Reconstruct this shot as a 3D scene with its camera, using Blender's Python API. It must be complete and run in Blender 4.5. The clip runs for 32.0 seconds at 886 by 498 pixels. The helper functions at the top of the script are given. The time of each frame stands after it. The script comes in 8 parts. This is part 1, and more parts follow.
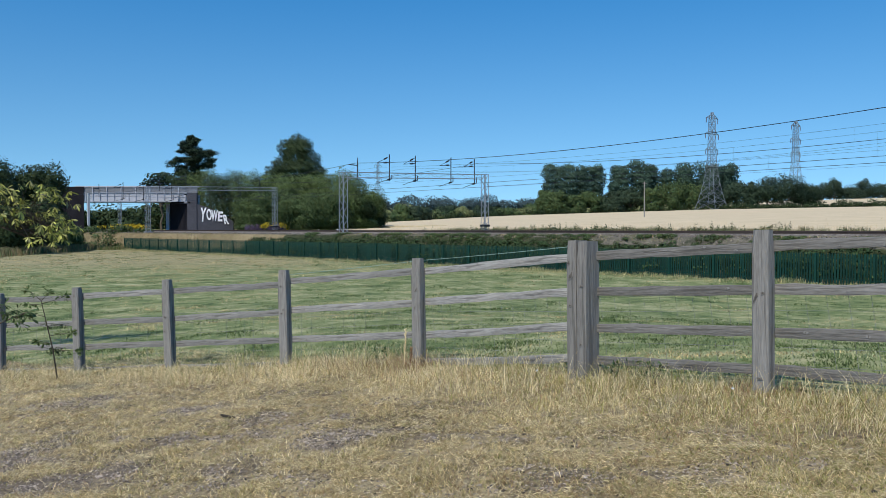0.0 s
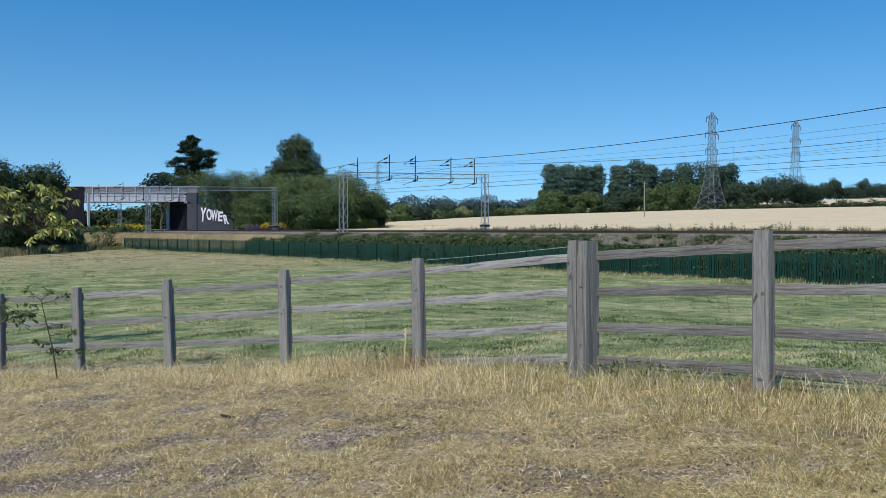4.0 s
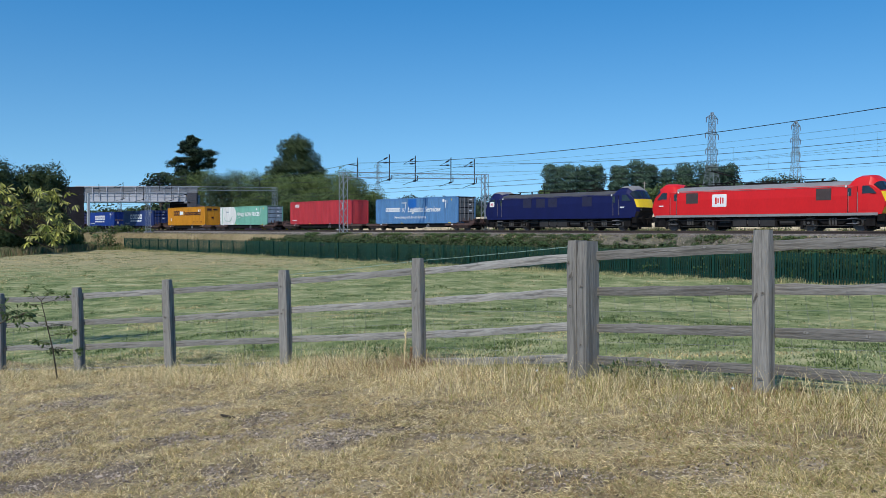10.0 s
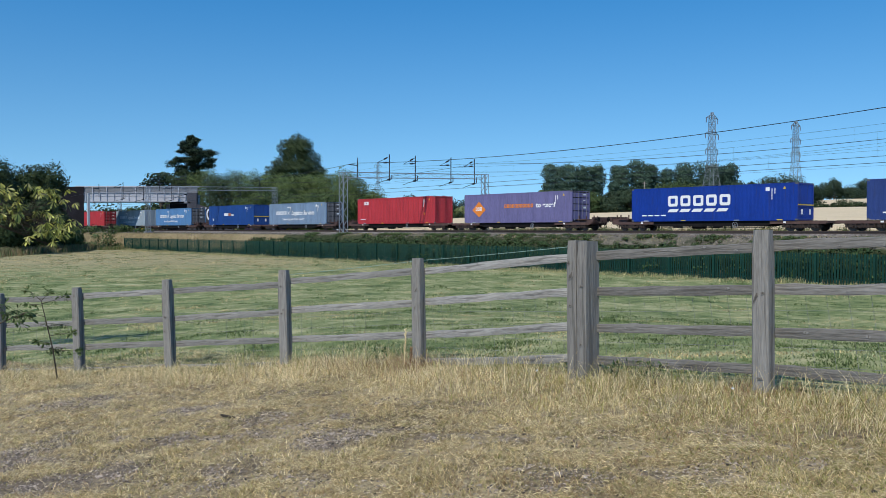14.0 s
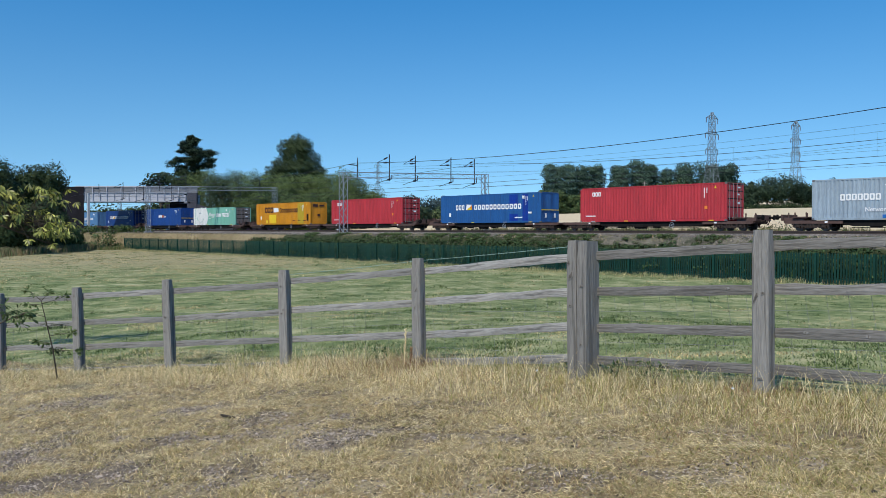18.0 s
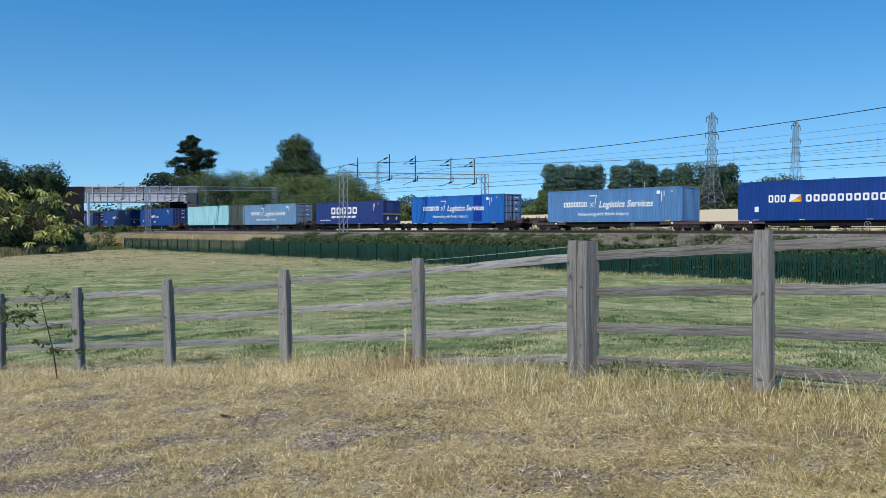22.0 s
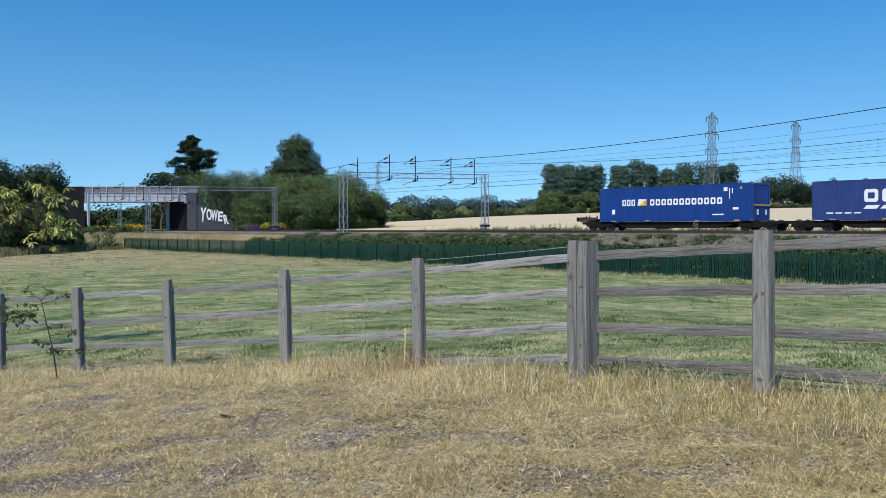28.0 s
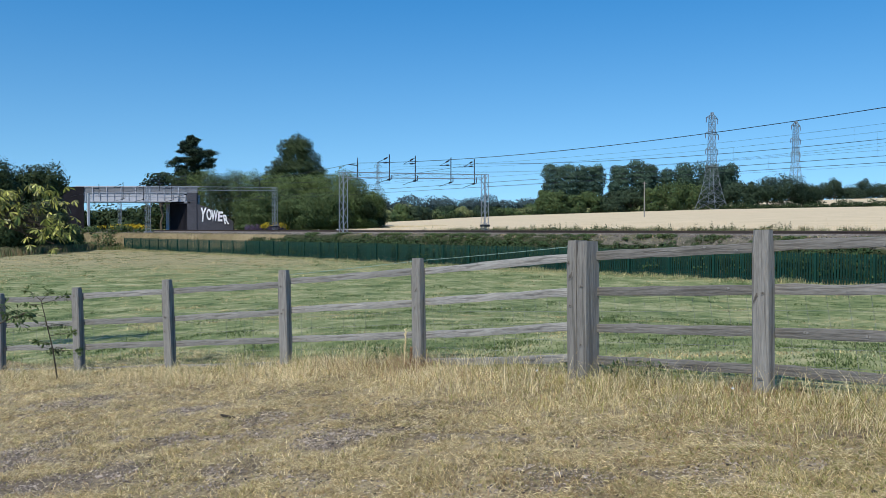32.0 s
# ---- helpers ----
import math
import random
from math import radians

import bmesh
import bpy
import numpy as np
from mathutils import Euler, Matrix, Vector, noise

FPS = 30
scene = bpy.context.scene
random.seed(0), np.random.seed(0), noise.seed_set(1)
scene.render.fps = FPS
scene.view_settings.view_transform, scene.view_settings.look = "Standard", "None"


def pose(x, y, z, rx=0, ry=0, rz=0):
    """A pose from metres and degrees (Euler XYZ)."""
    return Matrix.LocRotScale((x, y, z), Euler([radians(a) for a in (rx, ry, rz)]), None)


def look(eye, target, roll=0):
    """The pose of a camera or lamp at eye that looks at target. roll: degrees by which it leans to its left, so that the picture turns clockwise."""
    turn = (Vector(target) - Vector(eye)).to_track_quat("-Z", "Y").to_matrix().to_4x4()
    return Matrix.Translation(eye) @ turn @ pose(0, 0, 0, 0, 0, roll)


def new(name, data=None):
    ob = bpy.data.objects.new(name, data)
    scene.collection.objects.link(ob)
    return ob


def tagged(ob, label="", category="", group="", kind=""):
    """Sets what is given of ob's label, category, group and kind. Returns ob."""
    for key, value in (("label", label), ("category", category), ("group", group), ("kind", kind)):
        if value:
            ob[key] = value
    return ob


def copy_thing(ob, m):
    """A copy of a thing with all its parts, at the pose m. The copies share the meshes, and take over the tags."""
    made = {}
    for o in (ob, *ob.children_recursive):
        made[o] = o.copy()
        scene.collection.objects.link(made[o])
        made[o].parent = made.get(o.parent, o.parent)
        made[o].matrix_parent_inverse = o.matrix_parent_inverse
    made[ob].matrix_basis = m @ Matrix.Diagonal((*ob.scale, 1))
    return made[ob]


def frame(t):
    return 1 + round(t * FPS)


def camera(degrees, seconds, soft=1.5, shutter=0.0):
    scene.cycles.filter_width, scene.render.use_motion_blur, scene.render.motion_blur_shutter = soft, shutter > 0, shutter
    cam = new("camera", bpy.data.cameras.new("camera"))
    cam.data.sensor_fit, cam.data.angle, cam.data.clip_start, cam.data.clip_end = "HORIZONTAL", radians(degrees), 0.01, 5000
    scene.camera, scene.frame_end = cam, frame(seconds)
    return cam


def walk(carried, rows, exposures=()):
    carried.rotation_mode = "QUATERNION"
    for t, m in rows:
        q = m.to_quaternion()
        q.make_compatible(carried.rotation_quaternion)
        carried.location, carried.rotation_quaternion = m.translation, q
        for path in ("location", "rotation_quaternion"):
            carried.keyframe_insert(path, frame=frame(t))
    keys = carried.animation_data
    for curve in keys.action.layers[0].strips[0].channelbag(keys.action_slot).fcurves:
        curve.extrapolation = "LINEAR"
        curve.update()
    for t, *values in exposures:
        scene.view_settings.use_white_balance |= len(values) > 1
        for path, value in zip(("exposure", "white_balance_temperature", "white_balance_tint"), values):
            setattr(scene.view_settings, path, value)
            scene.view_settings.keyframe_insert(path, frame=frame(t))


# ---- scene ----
cam = camera(56.54, 32.0, soft=0.7)
EYE = 1.285
walk(cam, [(0.0, pose(0, 0, EYE, 88.611, 0, 0)), (32.0, pose(0, 0, EYE, 88.611, 0, 0))],
     [(0.0, -0.09), (14.0, -0.09), (22.0, -0.03), (32.0, -0.01)])

# ---- light ----
SUN_AZ, SUN_EL = (-0.47, -0.883), 50.0
world = bpy.data.worlds.new("sky")
scene.world = world
world.use_nodes = True
wn, wl = world.node_tree.nodes, world.node_tree.links
sky = wn.new("ShaderNodeTexSky")
sky.sky_type = "NISHITA"
sky.sun_disc = False
sky.sun_elevation = radians(SUN_EL)
sky.sun_rotation = math.atan2(SUN_AZ[0], SUN_AZ[1])
sky.air_density, sky.dust_density, sky.ozone_density = 1.0, 0.0, 5.0
tone = wn.new("ShaderNodeHueSaturation")
coord = wn.new("ShaderNodeTexCoord")
lift = wn.new("ShaderNodeMapping")
lift.inputs["Location"].default_value = (0, 0, 0.09)
wl.new(coord.outputs["Generated"], lift.inputs[0])
wl.new(lift.outputs[0], sky.inputs[0])
# the blue deepens with height above the horizon
height = wn.new("ShaderNodeSeparateXYZ")
wl.new(coord.outputs["Generated"], height.inputs[0])
for socket, low, high in (("Hue", 0.4915, 0.496), ("Saturation", 1.205, 1.31), ("Value", 1.0, 1.10)):
    deepen = wn.new("ShaderNodeMapRange")
    deepen.interpolation_type = "SMOOTHSTEP"
    deepen.inputs[1].default_value, deepen.inputs[2].default_value = 0.06, 0.34
    deepen.inputs[3].default_value, deepen.inputs[4].default_value = low, high
    wl.new(height.outputs[2], deepen.inputs[0])
    wl.new(deepen.outputs[0], tone.inputs[socket])
wl.new(sky.outputs[0], tone.inputs["Color"])
wl.new(tone.outputs[0], wn["Background"].inputs[0])
wn["Background"].inputs[1].default_value = 0.146
sun = new("sun", bpy.data.lights.new("sun", "SUN"))
sun.data.energy, sun.data.angle, sun.data.color = 4.4, radians(0.53), (1.0, 0.93, 0.81)
sun.matrix_world = look((SUN_AZ[0] * 60, SUN_AZ[1] * 60, 60 * math.tan(radians(SUN_EL))), (0, 0, 0))

# ---- the line's own axes: s along the railway, o across it, away from the camera ----
TS, TC = 0.7488, 0.6628
TURN = -48.486
RAIL = 1.146
SPEED = 32.83


def on_line(s, o):
    return (-0.12 + TC * s + TS * o, 87.78 - TS * s + TC * o)


def line_so(x, y):
    return (x + 0.12) * TC - (y - 87.78) * TS, (x + 0.12) * TS + (y - 87.78) * TC


def ease(a, b, v):
    t = min(1.0, max(0.0, (v - a) / (b - a)))
    return t * t * (3 - 2 * t)


def mix(a, b, t):
    return a + (b - a) * t


def ground(x, y):
    s, o = line_so(x, y)
    near = min(0.9, max(-1.75, 0.0956 * x - 0.0213 * y))
    if y < 3:
        near = mix(0.0, near, ease(-6, 3, y))
    z = mix(near, -1.565, ease(-53.5, -32, o))
    z = mix(z, 0.78, ease(-15.3, -12.7, o))
    if o > -8.0:
        z = 0.6
    if o > 8.5:
        z = 3.2 * ease(400, 560, y) * ease(140, 220, x) + 0.60 + 0.036 * (min(o, 1600) - 8.5) + 0.006 * max(-250, min(250, s)) * ease(9, 70, o)
    z += mix(0.04, 0.0, ease(-22, -16, o)) * noise.noise((x * 0.5, y * 0.5, 1.7)) if o < -16 else 0
    if y < 16 and o < -40:
        z += 0.018 * noise.noise((x * 2.3, y * 2.3, 4.1))
    return z


# worn gravelly patches of the verge: middle, half width and half depth
PATCHES = ((-3.84, 8.59, 0.42, 0.34), (-2.30, 7.57, 0.26, 0.25), (-1.48, 6.69, 0.22, 0.2), (-3.26, 6.36, 0.22, 0.44), (-2.42, 5.27, 0.46, 0.35), (-2.17, 5.57, 0.18, 0.19),
           (-1.36, 4.99, 0.15, 0.14), (-0.7, 5.82, 0.31, 0.31), (-0.03, 5.55, 0.3, 0.16), (-0.81, 4.78, 0.13, 0.33), (0.46, 5.27, 0.1, 0.16), (0.58, 4.39, 0.18, 0.21),
           (0.77, 5.11, 0.13, 0.16), (1.39, 4.26, 0.19, 0.17), (1.23, 4.08, 0.17, 0.13), (-2.04, 6.29, 0.1, 0.19), (-0.87, 6.54, 0.13, 0.13))


def bare(x, y):
    v = 0.0
    for px, py, a, b in PATCHES:
        d = ((x - px) / a) ** 2 + ((y - py) / b) ** 2
        v = max(v, (1.0 - 0.5 * d) * (1.0 if py > 5.7 else 0.62))
    v = max(0.0, v) * 0.40
    return v + 0.20 * noise.noise((x * 1.1, y * 2.0, 9.0)) + 0.30 * noise.noise((x * 3.3, y * 6.0, 3.0)) + 0.14 * noise.noise((x * 11.0, y * 14.0, 6.0)) - 0.03


def worn(x, y):
    """How far the sward is gone: the gravel, and trodden soil on one side of the verge."""
    soil = ease(-0.2, -2.0, x) * ease(6.7, 5.3, y) * (0.16 + 0.35 * noise.noise((x * 2.1, y * 3.3, 5.2)))
    return bare(x, y) + max(0.0, soil)


def spot(u, d):
    """The ground point seen in the direction u (sideways over forwards) at the depth d."""
    return Vector((u * d, d, ground(u * d, d)))


# ---- materials ----
MATS = {}


def material(name, colour, rough=0.7, metal=0.0, vary=0.25, scale=3.0, bump=0.0, bscale=20.0, island=0.0, second=None,
             spec=0.4, translucent=0.0, coords="Object", streak=None, obj=0.0, colour2=None, crack=None, crack_amt=0.75, crack_col=(0.035, 0.032, 0.028)):
    """A procedural surface: base colour broken by two scales of noise, optional streaks, island or object variation and relief."""
    m = bpy.data.materials.new(name)
    m.use_nodes = True
    n, l = m.node_tree.nodes, m.node_tree.links
    b = n["Principled BSDF"]
    b.inputs["Roughness"].default_value = rough
    b.inputs["Metallic"].default_value = metal
    b.inputs["Specular IOR Level"].default_value = spec
    tc = n.new("ShaderNodeTexCoord")
    src = tc.outputs[coords]
    if streak:
        mp = n.new("ShaderNodeMapping")
        mp.inputs["Scale"].default_value = streak
        l.new(src, mp.inputs[0])
        src = mp.outputs[0]
    n1 = n.new("ShaderNodeTexNoise")
    n1.inputs["Scale"].default_value = scale
    n1.inputs["Detail"].default_value = 6
    l.new(src, n1.inputs["Vector"])
    n2 = n.new("ShaderNodeTexNoise")
    n2.inputs["Scale"].default_value = scale * 9
    n2.inputs["Detail"].default_value = 4
    l.new(src, n2.inputs["Vector"])
    add = n.new("ShaderNodeMath")
    add.operation = "ADD"
    l.new(n1.outputs[0], add.inputs[0])
    l.new(n2.outputs[0], add.inputs[1])
    ramp = n.new("ShaderNodeMapRange")
    ramp.inputs[1].default_value, ramp.inputs[2].default_value = 0.65, 1.35
    ramp.inputs[3].default_value, ramp.inputs[4].default_value = 0.0, 1.0
    l.new(add.outputs[0], ramp.inputs[0])
    mx = n.new("ShaderNodeMix")
    mx.data_type = "RGBA"
    c = Vector(colour)
    other = Vector(second) if second else c * (1 + vary)
    lo = c if second else c * (1 - vary)
    mx.inputs[6].default_value = (*lo, 1)
    mx.inputs[7].default_value = (*other, 1)
    l.new(ramp.outputs[0], mx.inputs[0])
    out = mx.outputs[2]
    if island or obj:
        if island:
            g = n.new("ShaderNodeNewGeometry").outputs["Random Per Island"]
        else:
            g = n.new("ShaderNodeObjectInfo").outputs["Random"]
        amt = island or obj
        r2 = n.new("ShaderNodeMapRange")
        r2.inputs[3].default_value, r2.inputs[4].default_value = 1 - amt, 1 + amt
        l.new(g, r2.inputs[0])
        hs = n.new("ShaderNodeHueSaturation")
        l.new(r2.outputs[0], hs.inputs["Value"])
        if colour2:
            m2 = n.new("ShaderNodeMix")
            m2.data_type = "RGBA"
            pw = n.new("ShaderNodeMath")
            pw.operation = "MULTIPLY"
            pw.inputs[1].default_value = 37.7
            l.new(g, pw.inputs[0])
            fr = n.new("ShaderNodeMath")
            fr.operation = "FRACT"
            l.new(pw.outputs[0], fr.inputs[0])
            l.new(fr.outputs[0], m2.inputs[0])
            l.new(out, m2.inputs[6])
            m2.inputs[7].default_value = (*colour2, 1)
            out = m2.outputs[2]
        l.new(out, hs.inputs["Color"])
        out = hs.outputs[0]
    if crack:
        cm = n.new("ShaderNodeMapping")
        cm.inputs["Scale"].default_value = crack
        l.new(tc.outputs[coords], cm.inputs[0])
        cn = n.new("ShaderNodeTexNoise")
        cn.inputs["Scale"].default_value = 1.0
        cn.inputs["Detail"].default_value = 3
        l.new(cm.outputs[0], cn.inputs["Vector"])
        cr = n.new("ShaderNodeMapRange")
        cr.inputs[1].default_value, cr.inputs[2].default_value = 0.60, 0.66
        cr.inputs[3].default_value, cr.inputs[4].default_value = 0.0, crack_amt
        l.new(cn.outputs[0], cr.inputs[0])
        cx = n.new("ShaderNodeMix")
        cx.data_type = "RGBA"
        cx.inputs[7].default_value = (*crack_col, 1)
        l.new(cr.outputs[0], cx.inputs[0])
        l.new(out, cx.inputs[6])
        out = cx.outputs[2]
    l.new(out, b.inputs["Base Color"])
    if bump:
        n3 = n.new("ShaderNodeTexNoise")
        n3.inputs["Scale"].default_value = bscale
        n3.inputs["Detail"].default_value = 5
        l.new(src, n3.inputs["Vector"])
        bp = n.new("ShaderNodeBump")
        bp.inputs["Strength"].default_value = bump
        bp.inputs["Distance"].default_value = 0.02
        l.new(n3.outputs[0], bp.inputs["Height"])
        l.new(bp.outputs[0], b.inputs["Normal"])
    if translucent:
        tr = n.new("ShaderNodeBsdfTranslucent")
        l.new(out, tr.inputs[0])
        ms = n.new("ShaderNodeMixShader")
        ms.inputs[0].default_value = translucent
        l.new(b.outputs[0], ms.inputs[1])
        l.new(tr.outputs[0], ms.inputs[2])
        l.new(ms.outputs[0], n["Material Output"].inputs[0])
    MATS[name] = m
    return m


def ground_material(name, colours, big, small, bump, stops, bare=None):
    """Ground in several colours by two scales of noise; bare is the colour where the green is worn away."""
    m = bpy.data.materials.new(name)
    m.use_nodes = True
    n, l = m.node_tree.nodes, m.node_tree.links
    b = n["Principled BSDF"]
    b.inputs["Roughness"].default_value = 0.95
    b.inputs["Specular IOR Level"].default_value = 0.15
    tc = n.new("ShaderNodeTexCoord").outputs["Object"]
    na = n.new("ShaderNodeTexNoise")
    na.inputs["Scale"].default_value = big
    na.inputs["Detail"].default_value = 8
    na.inputs["Roughness"].default_value = 0.65
    l.new(tc, na.inputs["Vector"])
    nb = n.new("ShaderNodeTexNoise")
    nb.inputs["Scale"].default_value = small
    nb.inputs["Detail"].default_value = 5
    l.new(tc, nb.inputs["Vector"])
    ad = n.new("ShaderNodeMix")
    ad.inputs[0].default_value = 0.42
    l.new(na.outputs[0], ad.inputs[2])
    l.new(nb.outputs[0], ad.inputs[3])
    cr = n.new("ShaderNodeValToRGB")
    el = cr.color_ramp.elements
    while len(el) < len(colours):
        el.new(0.5)
    for e, c, p in zip(el, colours, stops):
        e.position, e.color = p, (*c, 1)
    l.new(ad.outputs[0], cr.inputs[0])
    out = cr.outputs[0]
    if bare:
        at = n.new("ShaderNodeAttribute")
        at.attribute_name = "bare"
        nc = n.new("ShaderNodeTexNoise")
        nc.inputs["Scale"].default_value = 6.0
        nc.inputs["Detail"].default_value = 6
        l.new(tc, nc.inputs["Vector"])
        sm = n.new("ShaderNodeMath")
        sm.operation = "ADD"
        l.new(at.outputs["Fac"], sm.inputs[0])
        l.new(nc.outputs[0], sm.inputs[1])
        mr = n.new("ShaderNodeMapRange")
        mr.inputs[1].default_value, mr.inputs[2].default_value = 0.60, 0.95
        l.new(sm.outputs[0], mr.inputs[0])
        nd = n.new("ShaderNodeTexNoise")
        nd.inputs["Scale"].default_value = 38
        nd.inputs["Detail"].default_value = 3
        l.new(tc, nd.inputs["Vector"])
        vd = n.new("ShaderNodeMix")
        vd.data_type = "RGBA"
        vd.inputs[6].default_value = (*[c * 0.2 for c in bare], 1)
        vd.inputs[7].default_value = (*[c * 1.8 for c in bare], 1)
        l.new(nd.outputs[0], vd.inputs[0])
        mm = n.new("ShaderNodeMix")
        mm.data_type = "RGBA"
        l.new(mr.outputs[0], mm.inputs[0])
        l.new(out, mm.inputs[6])
        l.new(vd.outputs[2], mm.inputs[7])
        out = mm.outputs[2]
    l.new(out, b.inputs["Base Color"])
    bp = n.new("ShaderNodeBump")
    bp.inputs["Strength"].default_value = bump
    bp.inputs["Distance"].default_value = 0.05
    l.new(nb.outputs[0], bp.inputs["Height"])
    l.new(bp.outputs[0], b.inputs["Normal"])
    MATS[name] = m
    return m


ground_material("verge", [(0.06, 0.045, 0.03), (0.17, 0.132, 0.082), (0.42, 0.34, 0.20), (0.29, 0.25, 0.125)], 0.9, 24, 1.0,
                (0.30, 0.44, 0.56, 0.72), bare=(0.165, 0.132, 0.104))
ground_material("meadow", [(0.065, 0.10, 0.036), (0.135, 0.18, 0.068), (0.235, 0.26, 0.12), (0.39, 0.38, 0.215)], 0.5, 2.2, 1.0,
                (0.38, 0.45, 0.53, 0.62), bare=(0.34, 0.30, 0.17))
ground_material("bank_grass", [(0.12, 0.115, 0.055), (0.22, 0.175, 0.10), (0.32, 0.26, 0.155)], 0.3, 3, 0.8, (0.32, 0.48, 0.62))
# dark soil and ivy, with the shade under the brambles put into the colour
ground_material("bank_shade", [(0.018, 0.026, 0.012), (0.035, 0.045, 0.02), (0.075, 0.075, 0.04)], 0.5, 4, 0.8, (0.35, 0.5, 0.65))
ground_material("formation", [(0.05, 0.055, 0.035), (0.12, 0.11, 0.085), (0.26, 0.23, 0.18)], 1.2, 9, 1.0, (0.35, 0.5, 0.65))
ground_material("stubble", [(0.10, 0.12, 0.035), (0.18, 0.19, 0.07), (0.30, 0.26, 0.12)], 0.05, 0.7, 0.6, (0.35, 0.5, 0.65))
material("wheat", (0.60, 0.495, 0.33), 0.9, vary=0.12, scale=0.25, bump=0.8, bscale=6, spec=0.1)
material("wheat_ears", (0.62, 0.50, 0.31), 0.9, vary=0.2, scale=3, island=0.3, spec=0.1)
material("ballast", (0.165, 0.146, 0.128), 0.95, vary=0.8, scale=4.5, bump=1.0, bscale=14, spec=0.2)
material("rail_steel", (0.07, 0.052, 0.045), 0.7, metal=0.4, vary=0.3, scale=2)
material("sleeper", (0.30, 0.28, 0.25), 0.9, vary=0.25, scale=4)
material("old_wood", (0.150, 0.144, 0.134), 0.85, scale=1.1, second=(0.300, 0.287, 0.265), streak=(15, 15, 1.1), bump=0.5, bscale=5, obj=0.12, spec=0.2, crack=(26, 26, 0.9), crack_amt=0.42)
material("old_rail", (0.135, 0.132, 0.125), 0.85, scale=1.2, second=(0.362, 0.351, 0.327), streak=(1.2, 15, 15), bump=0.5, bscale=5, obj=0.24, spec=0.2, crack=(1.6, 26, 26), crack_amt=0.5)
material("dark_rail", (0.10, 0.093, 0.083), 0.85, scale=1.4, second=(0.272, 0.260, 0.240), streak=(1.2, 15, 15), bump=0.5, bscale=5, obj=0.2, spec=0.2, crack=(1.2, 30, 30), crack_amt=0.5)
material("knot", (0.11, 0.095, 0.08), 0.9, vary=0.3, scale=30)
material("knot_pale", (0.235, 0.228, 0.213), 0.85, vary=0.35, scale=40, spec=0.2)
material("knot_worn", (0.195, 0.183, 0.165), 0.9, vary=0.3, scale=30)
material("net_wire", (0.25, 0.255, 0.25), 0.7, metal=0.3, vary=0.3, scale=5)
material("barb_wire", (0.30, 0.42, 0.36), 0.6, metal=0.2, vary=0.3, scale=6)
material("wire", (0.42, 0.42, 0.41), 0.5, metal=0.7, vary=0.2, scale=5)
material("dark_wire", (0.02, 0.025, 0.035), 0.6, metal=0.2, vary=0.2, scale=5)
material("green_paint", (0.0026, 0.037, 0.027), 0.6, vary=0.25, scale=1.5, obj=0.2, spec=0.3)
material("galvanised", (0.29, 0.32, 0.36), 0.5, metal=0.35, vary=0.2, scale=3)
material("pale_steel", (0.42, 0.44, 0.47), 0.6, metal=0.2, vary=0.15, scale=1.5)
material("pylon_steel", (0.18, 0.21, 0.245), 0.6, metal=0.3, vary=0.15, scale=1)
material("insulator", (0.10, 0.06, 0.05), 0.3, vary=0.2, scale=5)
material("bridge_paint", (0.38, 0.395, 0.44), 0.6, vary=0.14, scale=0.7, obj=0.06)
material("bridge_dark", (0.16, 0.17, 0.19), 0.7, vary=0.25, scale=0.8)
# dark blue brick, darkened further for shade of tree and bridge opening
material("blue_brick", (0.016, 0.015, 0.019), 0.9, vary=0.35, spec=0.1, scale=0.8, bump=0.5, bscale=4)
material("concrete_grey", (0.066, 0.068, 0.082), 0.9, vary=0.3, spec=0.15, scale=0.6, bump=0.3, bscale=5)
material("white_spray", (0.80, 0.81, 0.84), 0.7, vary=0.05, scale=3)
material("bark", (0.10, 0.08, 0.06), 0.95, vary=0.4, scale=4, bump=0.9, bscale=12, streak=(3, 3, 0.6))
# each leaf falls at random between a shaded and a sunlit colour
material("leaf_oak", (0.030, 0.052, 0.010), 0.4, vary=0.3, scale=2, island=0.5, translucent=0.25, spec=0.5, colour2=(0.50, 0.49, 0.11))
material("leaf_dark", (0.026, 0.047, 0.018), 0.7, vary=0.3, scale=0.4, island=0.10, translucent=0.06, spec=0.25, colour2=(0.042, 0.065, 0.022))
material("leaf_mid", (0.056, 0.105, 0.042), 0.7, vary=0.3, scale=0.4, island=0.28, translucent=0.06, spec=0.25, colour2=(0.085, 0.112, 0.035))
material("leaf_olive", (0.083, 0.131, 0.042), 0.7, vary=0.35, scale=0.35, island=0.10, translucent=0.06, spec=0.2, colour2=(0.120, 0.160, 0.055))
material("leaf_light", (0.16, 0.19, 0.08), 0.7, vary=0.3, scale=0.4, island=0.28, translucent=0.25, spec=0.25, colour2=(0.22, 0.25, 0.11))
material("leaf_poplar", (0.040, 0.080, 0.056), 0.7, vary=0.3, scale=0.3, island=0.28, translucent=0.06, spec=0.25, colour2=(0.060, 0.104, 0.068))
# green of the far trees, pushed towards blue to carry haze
material("leaf_far", (0.024, 0.047, 0.030), 0.75, vary=0.3, scale=0.3, island=0.2, translucent=0.06, spec=0.2, colour2=(0.052, 0.078, 0.042))
material("needle_dark", (0.014, 0.030, 0.014), 0.7, vary=0.3, scale=0.5, island=0.4, spec=0.25)
# blue-grey leaves with the haze of distance mixed into the colour
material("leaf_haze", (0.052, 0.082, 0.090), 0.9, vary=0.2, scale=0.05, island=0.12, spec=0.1)
